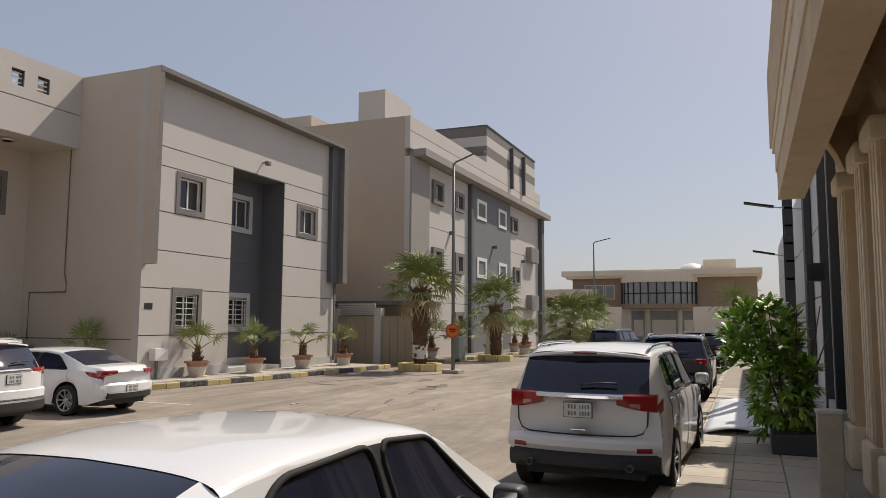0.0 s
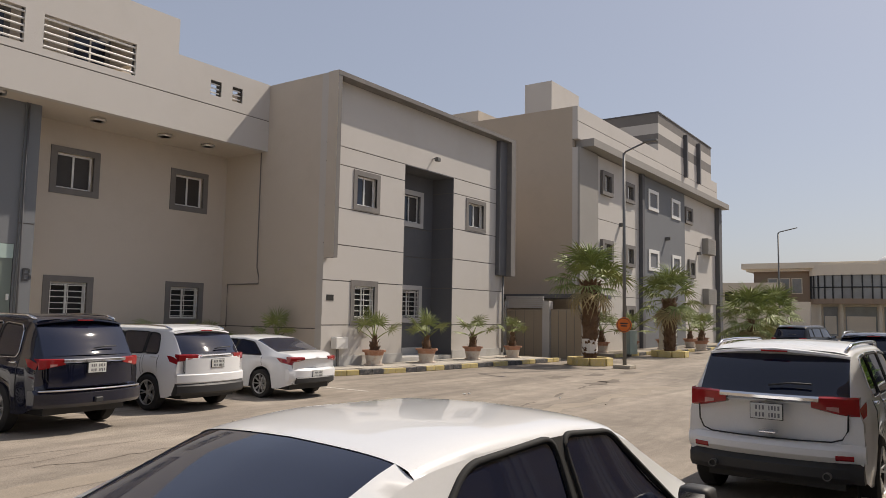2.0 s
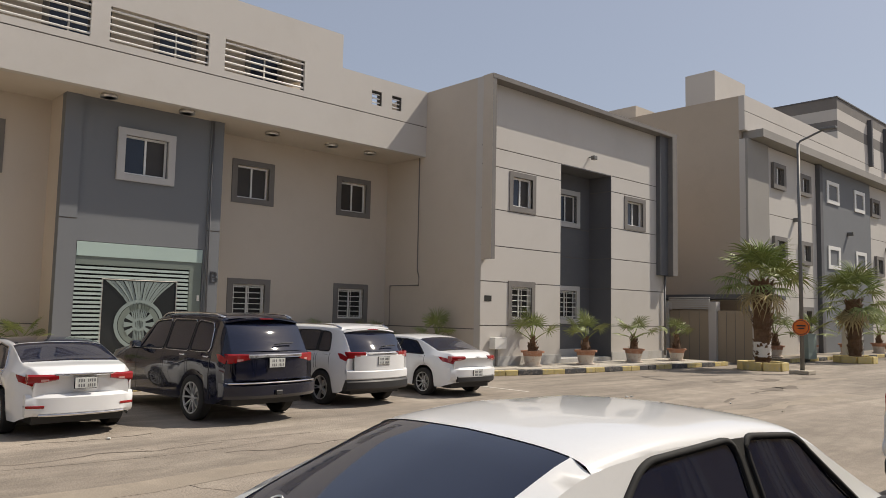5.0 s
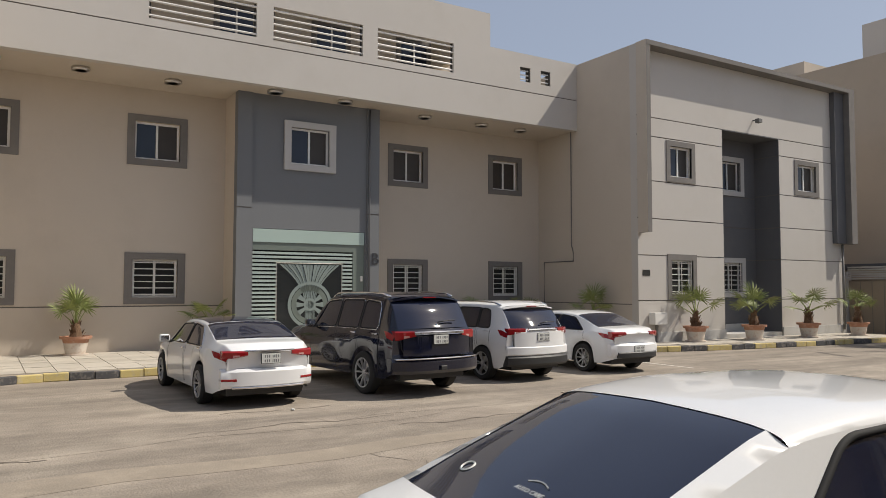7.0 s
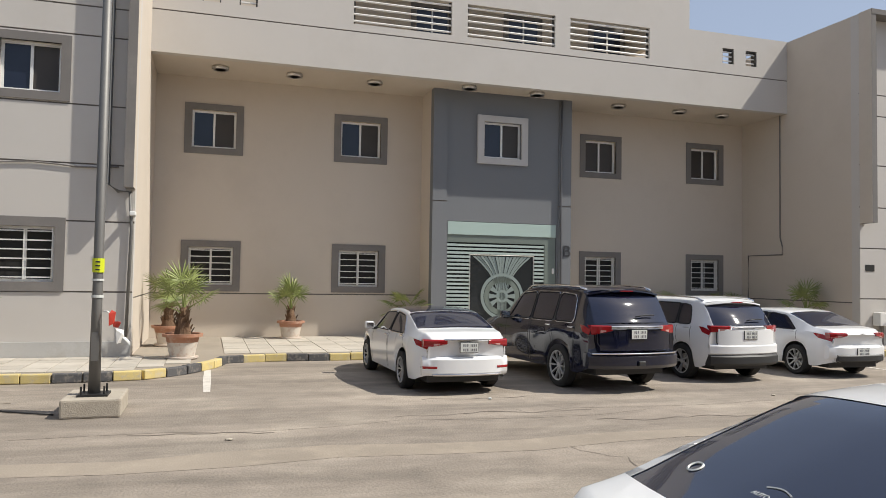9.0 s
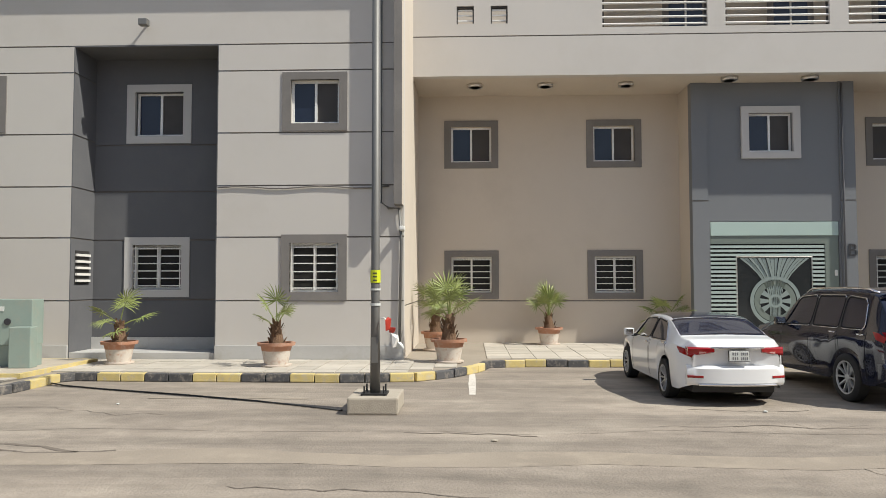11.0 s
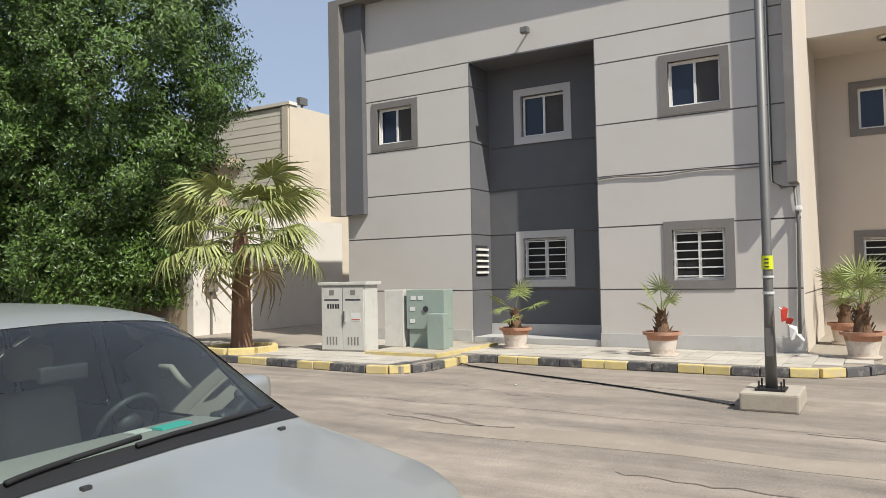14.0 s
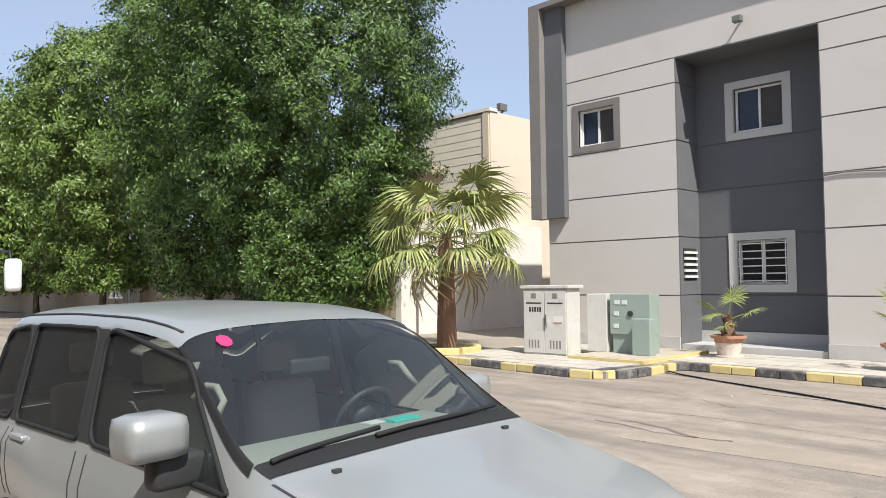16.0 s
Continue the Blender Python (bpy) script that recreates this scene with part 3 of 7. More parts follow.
def letter(text, size, m, material, name="house_letter", label="", category="sign"):
    cu = bpy.data.curves.new(name, "FONT")
    cu.body, cu.size, cu.extrude, cu.align_x, cu.align_y = text, size, 0.008, "CENTER", "CENTER"
    tmp = bpy.data.objects.new(name, cu)
    scene.collection.objects.link(tmp)
    me = bpy.data.meshes.new_from_object(tmp.evaluated_get(bpy.context.evaluated_depsgraph_get()))
    bpy.data.objects.remove(tmp)
    me.materials.clear()
    me.materials.append(material)
    ob = new(name, me)
    ob.matrix_world = m
    if label:
        tagged(ob, label, category)
    return ob


letter("B", 0.52, pose(GX + 0.015, 2.42, 2.92, 90, 0, 90), INK, label="black capital letter B on the entrance block")


# ---- cars ----
GREY_INK = mat("worn_plate_paint", (0.16, 0.16, 0.17), 0.6, bump=0)
def lerp_table(tab, s, k):
    for a, b in zip(tab, tab[1:]):
        if a[0] <= s <= b[0]:
            f = (s - a[0]) / (b[0] - a[0])
            return a[k] + (b[k] - a[k]) * f
    return tab[0][k] if s < tab[0][0] else tab[-1][k]


def smooth_table(tab, s, k, r=0.13):
    return sum(lerp_table(tab, s + d * r, k) for d in (-1, -0.5, 0, 0.5, 1)) / 5


class CarShape:
    """The skin of a car: s runs from the tail to the nose, v from the sill (0) over belt (4) and roof edge (5) to the roof's middle (7)."""

    def __init__(self, tab, axles, r_arch, low):
        self.tab, self.axles, self.r_arch, self.low = tab, axles, r_arch, low
        self.half = max(r[3] for r in tab)

    def row(self, s):
        zt, zb, w, wr = (smooth_table(self.tab, s, k) for k in (1, 2, 3, 4))
        low = self.low + 0.10 * max(0.0, (abs(s) - 0.43 * (self.tab[-1][0] - self.tab[0][0])) / 0.3)
        for a, r in zip(self.axles, (0.33, 0.33)):
            q = self.r_arch ** 2 - (s - a) ** 2
            if q > 0:
                low = max(low, 0.34 + math.sqrt(q))
        e = zb - low
        zt = max(zt, zb + 0.02)
        return [(w * 0.955, low), (w * 0.985, low + e * 0.22), (w, low + e * 0.5), (w * 0.992, low + e * 0.8), (w * 0.945, zb),
                (w * 0.945 + (min(wr, w * 0.93) - w * 0.945) * 0.84, zb + (zt - zb) * 0.84), (wr, zt), (0.0, zt)]

    def at(self, s, v, side=1, lift=0.0):
        r = self.row(s)
        i = min(int(v), 6)
        f = v - i
        if v > 5:
            f = (v - 5) / 2
            p0, pc, p3 = Vector(r[5]), Vector(r[6]), Vector((0.0, r[7][1]))
            pc = Vector((pc.x * 0.985, pc.y - 0.012))
            p1, p2 = p0.lerp(pc, 0.85), pc.lerp(Vector((0.0, pc.y + 0.006)), 0.22)
            g = 1 - f
            q = p0 * g ** 3 + p1 * 3 * g * g * f + p2 * 3 * g * f * f + p3 * f ** 3
            t = (p1 - p0) * g * g + (p2 - p1) * 2 * g * f + (p3 - p2) * f * f
            n = t.length or 1
            return Vector((s, side * (q.x + lift * t.y / n), q.y - lift * t.x / n))
        y, z = r[i][0] + (r[i + 1][0] - r[i][0]) * f, r[i][1] + (r[i + 1][1] - r[i][1]) * f
        if lift:
            dy, dz = r[i + 1][0] - r[i][0], r[i + 1][1] - r[i][1]
            n = math.hypot(dy, dz) or 1
            y, z = y + lift * dz / n, z - lift * dy / n
        return Vector((s, side * y, z))

    def bend(self, p):
        """Rounds tail and nose in plan."""
        s0, s1 = self.tab[0][0], self.tab[-1][0]
        q = min(1.0, abs(p.y) / self.half) ** 2.6
        if p.x < s0 + 0.8:
            p.x += 0.24 * q * (1 - max(0.0, p.x - s0) / 0.8)
        elif p.x > s1 - 0.9:
            p.x -= 0.30 * q * (1 - max(0.0, s1 - p.x) / 0.9)
        return p

    def patch(self, bm, lo, hi, v0, v1, nu=8, nv=3, side=1, lift=0.0):
        """A piece of the skin. lo, hi: s at (v0, v1) for its rear and front edges."""
        g = []
        for i in range(nu + 1):
            row = []
            for j in range(nv + 1):
                f = j / nv
                a, b = lo[0] + (lo[1] - lo[0]) * f, hi[0] + (hi[1] - hi[0]) * f
                row.append(bm.verts.new(self.bend(self.at(a + (b - a) * i / nu, v0 + (v1 - v0) * f, side, lift))))
            g.append(row)
        for i in range(nu):
            for j in range(nv):
                q = (g[i][j], g[i + 1][j], g[i + 1][j + 1], g[i][j + 1])
                if len({tuple(round(c, 5) for c in x.co) for x in q}) > 3:
                    bm.faces.new(q if side > 0 else q[::-1])
        return g


def make_wheel(r, w, parent, x, y, spokes=10, rim=None):
    """A tyre with shoulders, a dark barrel, a brake disc and paired spokes that dish inwards."""
    side = 1 if y > 0 else -1
    m = Matrix.Translation((x, y, r)) @ Matrix.Rotation(radians(-90 * side), 4, "X")
    wh = part("wheel", lathe(bmesh.new(), [(r * 0.68, -w * 0.44), (r * 0.80, -w / 2), (r * 0.93, -w * 0.48), (r, -w * 0.36), (r, w * 0.36), (r * 0.93, w * 0.48), (r * 0.80, w / 2), (r * 0.70, w * 0.45), (r * 0.68, w * 0.40)], 36, m, False), RUBBER, parent, "black tyre", 40)
    part("rim_barrel", lathe(bmesh.new(), [(r * 0.685, w * 0.44), (r * 0.66, w * 0.30), (r * 0.62, -w * 0.1), (r * 0.02, -w * 0.12)], 36, m, False), BLACKM, wh, "dark wheel well of the rim", 40)
    part("brake_disc", lathe(bmesh.new(), [(r * 0.42, -w * 0.06), (r * 0.42, 0.0), (r * 0.12, 0.0)], 24, m, False), STEEL, wh)
    bm = bmesh.new()
    for k in range(spokes):
        a = k * math.tau / spokes
        for off in (-0.085, 0.085) if spokes < 8 else (0.0,):
            rows = []
            for f, h in ((0.12, 0.30), (0.35, 0.38), (0.665, 0.44)):
                aa = a + off * (1.0 + 1.4 * f)
                c, s = math.cos(aa), math.sin(aa)
                ww = r * (0.030 + 0.012 * f) * (1.0 if spokes < 8 else 1.25)
                rows.append([m @ Vector((c * f * r - s * q * ww, s * f * r + c * q * ww, w * h - d)) for q, d in ((-1, 0.035), (-0.7, 0.0), (0.7, 0.0), (1, 0.035))])
            for r0, r1 in zip(rows, rows[1:]):
                quads(bm, r0 + r1, ((0, 1, 5, 4), (1, 2, 6, 5), (2, 3, 7, 6)))
    lathe(bm, [(r * 0.64, w * 0.36), (r * 0.655, w * 0.455), (r * 0.70, w * 0.47), (r * 0.70, w * 0.42)], 36, m, False)
    lathe(bm, [(r * 0.15, w * 0.15), (r * 0.15, w * 0.31), (r * 0.10, w * 0.345), (0.001, w * 0.35)], 18, m, False)
    part("rim", bm, rim or ALLOY, wh, "silver alloy spokes")
    return wh


def rounded(pts, r, n=5):
    """A polygon of (s, v) points with its corners rounded; v counts 0.45 m to the unit."""
    P = [Vector((x, v * 0.45)) for x, v in pts]
    out = []
    for k, p in enumerate(P):
        a, b = P[k - 1] - p, P[(k + 1) % len(P)] - p
        d = min(r, a.length * 0.45, b.length * 0.45)
        p0, p1 = p + a.normalized() * d, p + b.normalized() * d
        for i in range(n + 1):
            f = i / n
            q = p0 * (1 - f) ** 2 + p * 2 * f * (1 - f) + p1 * f * f
            out.append((q.x, q.y / 0.45))
    return out


def bounds(outline, v):
    """The least and greatest s of a convex outline at height v."""
    xs = []
    for (x0, v0), (x1, v1) in zip(outline, outline[1:] + outline[:1]):
        if min(v0, v1) <= v <= max(v0, v1):
            xs.append(x0 if abs(v1 - v0) < 1e-9 else x0 + (x1 - x0) * (v - v0) / (v1 - v0))
            if abs(v1 - v0) < 1e-9:
                xs.append(x1)
    return (min(xs), max(xs)) if xs else None


def make_car(name, label, m, tab, axles, wheel_r, paint, cuts, sides, glass_side, glass_end, low=0.24, spokes=10, plate_z=0.85, rear=None, pillar=None, group="parked cars", mirror=True, mirror_mat=None, lamp_side=None, flat_tail=False, trim=None, open_cabin=False, screen_v=5.18, rear_v=5.18, roof_mat=None, rails=False, rim=None, win_top=4.92, seal=0.013, frit=0.0):
    """cuts: s of tail glass foot, tail glass head, screen head, screen foot. sides: side windows as (rear foot, rear head, front foot, front head)."""
    ob = thing(name, label, "car", m, group)
    sh = CarShape(tab, axles, wheel_r + 0.06, low)
    s0, s1 = tab[0][0], tab[-1][0]
    rf, rh, fh, ff = cuts
    outlines = []
    for k, w in enumerate(sides):
        d = [w[0] + (w[1] - w[0]) * q for q in (0.06, win_top - 4)] + [w[2] + (w[3] - w[2]) * q for q in (0.06, win_top - 4)]
        pts = [(d[0], 4.06), (d[2], 4.06), (d[3], win_top), (d[1], win_top - (0.06 if k == 0 else 0.0))]
        outlines.append(rounded(pts, 0.09 if k in (0, len(sides) - 1) else 0.05))
    bm = bmesh.new()
    for side in (1, -1):
        sh.patch(bm, (s0, s0), (s1, s1), 0, 4, 90, 8, side)
        sh.patch(bm, (s0, s0), (rf, rf), 4, 7, 10, 15, side)
        sh.patch(bm, (ff, ff), (s1, s1), 4, 7, 18, 15, side)
        sh.patch(bm, (rh, rh), (fh, fh), 5, 7, 18, 10, side)
        for lo, hi, vv in ((rf, rh, rear_v), (fh, ff, screen_v)):
            sh.patch(bm, (lo, lo), (hi, hi), 5, vv, 10, 1, side)
        # flank over the belt, cut out behind clear windows
        g = sh.patch(bm, (rf, rf), (ff, ff), 4, 5, 200 if open_cabin else 60, 30 if open_cabin else 6, side)
        if open_cabin:
            nu, nv = len(g) - 1, len(g[0]) - 1
            inner = set()
            for j in range(nv):
                spans = [q for q in (bounds(o, 4 + (j + 0.5) / nv) for o in outlines) if q]
                for i in range(nu):
                    x = rf + (ff - rf) * (i + 0.5) / nu
                    if any(q[0] < x < q[1] for q in spans):
                        inner.update(f for f in g[i][j].link_faces if g[i + 1][j + 1] in f.verts)
            bmesh.ops.delete(bm, geom=list(inner), context="FACES_ONLY")
    for s in (s0, s1):
        sec = [bm.verts.new(sh.bend(sh.at(s, v, sd))) for sd, vs in ((1, range(0, 8)), (-1, range(6, -1, -1))) for v in vs]
        bm.faces.new(sec if s > 0 else sec[::-1])
    bmesh.ops.remove_doubles(bm, verts=bm.verts[:], dist=0.002)
    body = part("body", bm, paint, ob, smooth=38)
    lift = -0.004 if open_cabin else 0.004
    for side in (1, -1):
        if pillar:
            for w, w2 in zip(sides, sides[1:]):
                q = win_top - 4
                e0, e1 = (w[2] - 0.02, w[2] + (w[3] - w[2]) * q - 0.02), (w2[0] + 0.02, w2[0] + (w2[1] - w2[0]) * q + 0.02)
                b2 = bmesh.new()
                sh.patch(b2, e0, e1, 4.06, win_top, 3, 4, side, 0.006)
                part("pillar", b2, pillar, ob, "black door pillar", True)
        for k, o in enumerate(outlines):
            b2 = bmesh.new()
            v0, v1 = min(v for _, v in o) + 0.002, max(v for _, v in o) - 0.002
            rows = []
            for j in range(13):
                v = v0 + (v1 - v0) * j / 12
                lo, hi = bounds(o, v)
                rows.append([b2.verts.new(sh.bend(sh.at(lo + (hi - lo) * i / 8, v, side, lift))) for i in range(9)])
            for r0, r1 in zip(rows, rows[1:]):
                for i in range(8):
                    b2.faces.new((r0[i], r0[i + 1], r1[i + 1], r1[i]))
            part("side_window", b2, glass_side, ob, "dark side window", True)
            part("window_seal", tube(bmesh.new(), [sh.bend(sh.at(x, v, side, 0.004)) for x, v in o], seal, 6, closed=True), SEAL, ob, "black window seal", True)
            if trim:
                low_edge = [p for p in o if p[1] < 4.12]
                top_edge = [p for p in o if p[1] > win_top - 0.12]
                for e in (low_edge, top_edge):
                    e = sorted(e)
                    b2 = tube(bmesh.new(), [sh.bend(sh.at(x, v + (-0.04 if e[0][1] < 4.5 else 0.04), side, 0.008)) for x, v in e], 0.009, 5)
                    part("window_trim", b2, trim, ob, "thin bright trim along the window line", True)
            if trim and k == 0:
                mid = sum(p[0] for p in o) / len(o)
                e = sorted((p for p in o if p[0] < mid), key=lambda p: p[1])
                part("window_trim", tube(bmesh.new(), [sh.bend(sh.at(x - 0.02, v, side, 0.010)) for x, v in e], 0.010, 5), trim, ob, "thin bright trim round the window", True)
        if frit:
            # dark border of the windscreen beside the pillar
            b2 = bmesh.new()
            grid = []
            for i in range(13):
                f = i / 12
                x = fh + (ff - fh) * f
                va = screen_v - 0.05 - frit * f ** 1.3
                grid.append([b2.verts.new(sh.bend(sh.at(x, va + (screen_v + 0.06 - va) * j / 4, side, 0.006))) for j in range(5)])
            for r0, r1 in zip(grid, grid[1:]):
                for j in range(4):
                    b2.faces.new((r0[j], r1[j], r1[j + 1], r0[j + 1]))
            part("windscreen_border", b2, SEAL, ob, "black border of the windscreen", True)
    b2 = bmesh.new()
    for side in (1, -1):
        sh.patch(b2, (ff, ff), (fh, fh), screen_v, 7, 10, 9, side, -0.004)
    bmesh.ops.remove_doubles(b2, verts=b2.verts[:], dist=0.001)
    part("windscreen", b2, CARGLASS if open_cabin else glass_end, ob, "large windscreen", True)
    b2 = bmesh.new()
    if flat_tail:
        grid = []
        for i in range(11):
            s = rf + (rh - rf) * i / 10
            e = sh.at(s, 5.18, 1, -0.004)
            row = []
            for j in range(13):
                q = 1 - 2 * j / 12
                p = Vector((s - 0.03 * (1 - q * q), e.y * q, e.z + 0.012 * (1 - q * q)))
                row.append(b2.verts.new(sh.bend(Vector((p.x, e.y * max(abs(q), 0.0) * (1 if q > 0 else -1), p.z)))))
            grid.append(row)
        for r0, r1 in zip(grid, grid[1:]):
            for j in range(12):
                b2.faces.new((r0[j], r1[j], r1[j + 1], r0[j + 1]))
        # roof spoiler closes the edge over the flat pane, a sill the edge below it
        e, top = sh.at(rh, 5.18, 1), sh.at(rh, 7, 1)
        b3 = bmesh.new()
        rows = []
        for j in range(15):
            q = 1 - 2 * j / 14
            y = e.y * 1.0 * q
            zr = sh.at(rh + 0.02, 7 - 1.82 * abs(q) ** 0.8, 1).z
            rows.append([b3.verts.new(sh.bend(Vector(c))) for c in ((rh + 0.10, y, zr + 0.006), (rh - 0.08 - 0.05 * (1 - q * q), y, zr - 0.008), (rh - 0.085 - 0.05 * (1 - q * q), y, zr - 0.035), (rh + 0.05, y, e.z - 0.03))])
        for r0, r1 in zip(rows, rows[1:]):
            for k in range(4):
                b3.faces.new((r0[k], r0[(k + 1) % 4], r1[(k + 1) % 4], r1[k]))
        b3.faces.new(rows[0])
        b3.faces.new(rows[-1][::-1])
        sp = part("roof_spoiler", b3, paint, ob, "spoiler over the rear window", 40)
        bx("brake_lamp", (rh - 0.145, rh - 0.11, -0.14, 0.14, top.z - 0.038, top.z - 0.018), RED_LAMP, sp, "high brake lamp", 0.005)
        b3 = bmesh.new()
        p0 = Vector((rf + (rh - rf) * 0.16 - 0.065, 0.0, sh.at(rf + (rh - rf) * 0.16, 5.18, 1).z + 0.02))
        tube(b3, [p0, p0 + Vector((0.01, -0.2, 0.03)), p0 + Vector((0.03, -0.42, 0.03))], 0.012, 6)
        part("rear_wiper", b3, PLASTIC, ob, "black rear wiper", True)
    else:
        for side in (1, -1):
            sh.patch(b2, (rf, rf), (rh, rh), rear_v, 7, 10, 9, side, -0.004)
        bmesh.ops.remove_doubles(b2, verts=b2.verts[:], dist=0.001)
    part("rear_window", b2, glass_end, ob, "dark tinted rear window", True)
    if roof_mat:
        b2 = bmesh.new()
        for side in (1, -1):
            sh.patch(b2, (rh + 0.02, rh + 0.02), (fh - 0.02, fh - 0.02), 5.5, 7, 12, 8, side, 0.004)
        bmesh.ops.remove_doubles(b2, verts=b2.verts[:], dist=0.001)
        part("roof_panel", b2, roof_mat, ob, "black glass roof panel", True)
    half = max(r[3] for r in tab)
    part("underbody", box(bmesh.new(), s0 + 0.25, s1 - 0.25, -half * 0.72, half * 0.72, low - 0.03, low + 0.35), PLASTIC, ob, "black underbody")
    for a in axles:
        for side in (1, -1):
            make_wheel(wheel_r, 0.225, ob, a, side * (half - 0.115), spokes, rim)
    if mirror:
        for side in (1, -1):
            p = sh.at(sides[-1][2] - 0.18, 4.0, side)
            mr = part("door_mirror", box(bmesh.new(), p.x - 0.06, p.x + 0.11, *sorted((p.y + side * 0.05, p.y + side * 0.24)), p.z + 0.0, p.z + 0.155, bevel=0.045), mirror_mat or paint, ob, smooth=True)
            part("mirror_arm", box(bmesh.new(), p.x - 0.02, p.x + 0.05, *sorted((p.y - side * 0.02, p.y + side * 0.1)), p.z - 0.01, p.z + 0.045, bevel=0.012), PLASTIC, mr)
            part("mirror_glass", box(bmesh.new(), p.x - 0.066, p.x - 0.06, *sorted((p.y + side * 0.075, p.y + side * 0.22)), p.z + 0.03, p.z + 0.13), CHROME, mr)
    for w in sides[:2] if len(sides) > 2 else sides:
        for side in (1, -1):
            p = sh.at(w[0] + 0.13, 3.55, side, 0.0)
            part("door_handle", box(bmesh.new(), p.x - 0.09, p.x + 0.09, p.y - 0.025, p.y + 0.025, p.z - 0.016, p.z + 0.016, bevel=0.01), trim or paint, ob, smooth=True)
    # door shut lines
    for w in sides:
        for e in (w[0], w[2]):
            for side in (1, -1):
                b2 = bmesh.new()
                tube(b2, [sh.at(e, v, side, -0.002) for v in (0.35, 1, 2, 3, 3.9)], 0.006, 4)
                part("door_gap", b2, PLASTIC, ob, "thin door gap")
    if rails:
        for side in (1, -1):
            b2 = bmesh.new()
            tube(b2, [sh.at(rh + 0.1 + (fh - rh - 0.2) * i / 10, 5.55, side, 0.045 if 0 < i < 10 else 0.0) for i in range(11)], 0.02, 6)
            part("roof_rail", b2, trim or CHROME, ob, "roof rail", True)
    if lamp_side:
        for side in (1, -1):
            b2 = bmesh.new()
            v0, v1, ln = lamp_side
            sh.patch(b2, (s0 + 0.01, s0 + 0.01), (s0 + ln * 0.55, s0 + ln), v0, v1, 5, 3, side, 0.008)
            part("tail_lamp_side", b2, RED_LAMP, ob, "red lamp wrapped round the flank", True)
    if rear:
        for nm, y0, y1, z0, z1, out, mm, bev in rear:
            for side in ((1, -1) if y0 > 0.02 else (1,)):
                ya, yb = sorted((side * y0, side * y1)) if y0 > 0.02 else (-y1, y1)
                b2 = bmesh.new()
                if nm == "exhaust":
                    yc, zc, rr = (ya + yb) / 2, (z0 + z1) / 2, (z1 - z0) / 2
                    pm = Matrix.Translation((s0, yc, zc)) @ Matrix.Rotation(radians(-90), 4, "Y")
                    ex = part(nm, lathe(b2, [(rr * 0.9, -0.2), (rr, 0.0), (rr, out), (rr * 0.85, out), (rr * 0.8, out - 0.03)], 16, pm, False), mm, ob, "round dark steel tailpipe", 40)
                    part("bore", lathe(bmesh.new(), [(rr * 0.82, out - 0.03), (0.001, out - 0.031)], 16, pm, False), BLACKM, ex)
                    continue
                n = max(2, int((yb - ya) / 0.08))
                c = min(bev, (z1 - z0) * 0.45)
                ring = [(-out + c, z0), (-out, z0 + c), (-out, z1 - c), (-out + c, z1), (0.14, z1), (0.14, z0)]
                rows = []
                for i in range(n + 1):
                    yy = ya + (yb - ya) * i / n
                    # lamps narrow towards the middle of the car
                    g = 0.42 * (1 - (abs(yy) - y0) / (y1 - y0)) ** 1.5 if nm == "tail_lamp" else 0.0
                    rows.append([b2.verts.new(sh.bend(Vector((s0 + dx, yy, z1 - (z1 - zz) * (1 - g) - 0.1 * g * (z1 - z0))))) for dx, zz in ring])
                for r0, r1 in zip(rows, rows[1:]):
                    for k in range(6):
                        b2.faces.new((r0[k], r0[(k + 1) % 6], r1[(k + 1) % 6], r1[k]))
                b2.faces.new(rows[0])
                b2.faces.new(rows[-1][::-1])
                lm = part(nm, b2, mm, ob, "", 40)
                if nm == "tail_lamp":
                    b2 = bmesh.new()
                    ym, w2, zc = y0 + (y1 - y0) * 0.46, (y1 - y0) * 0.13, z0 + (z1 - z0) * 0.36
                    for dy, dz in ((-w2, -0.02), (w2, -0.14), (w2, 0.12), (-w2, 0.12)):
                        for dx in (-out - 0.006, 0.05):
                            b2.verts.new(sh.bend(Vector((s0 + dx, side * (ym + dy), zc + dz * (z1 - z0)))))
                    bmesh.ops.convex_hull(b2, input=b2.verts[:])
                    part("reversing_lens", b2, PINK_LAMP, lm, "clear lens in the tail lamp")
        if flat_tail:
            zb, zl = plate_z - 0.27, plate_z + 0.1
            line = [(0.76, zl), (0.75, zb + 0.12), (0.70, zb + 0.03), (0.60, zb), (0.3, zb - 0.005), (0.0, zb - 0.008)]
            line += [(-y, z) for y, z in line[-2::-1]]
            part("tailgate_gap", tube(bmesh.new(), [sh.bend(Vector((s0 - 0.002, y * half / 0.965, z))) for y, z in line], 0.009, 5), BLACKM, ob, "dark shut line of the tailgate", True)
        bx("plate_frame", (s0 - 0.031, s0 - 0.004, -0.167, 0.167, plate_z - 0.087, plate_z + 0.087), PLASTIC, ob, "black plate frame", 0.006)
        b2 = box(bmesh.new(), s0 - 0.035, s0 - 0.01, -0.16, 0.16, plate_z - 0.08, plate_z + 0.08, bevel=0.004)
        pl = part("number_plate", b2, PLATE, ob, "pale number plate with dark bars")
        for zz in (0.037, -0.037):
            for k, (y, w) in enumerate(((-0.125, 0.020), (-0.09, 0.014), (-0.06, 0.020), (-0.03, 0.012), (0.03, 0.020), (0.065, 0.016), (0.10, 0.020))):
                bx("plate_bar", (s0 - 0.038, s0 - 0.035, y - w / 2, y + w / 2, plate_z + zz - 0.022 - 0.004 * (k % 2), plate_z + zz + 0.022), GREY_INK, pl)
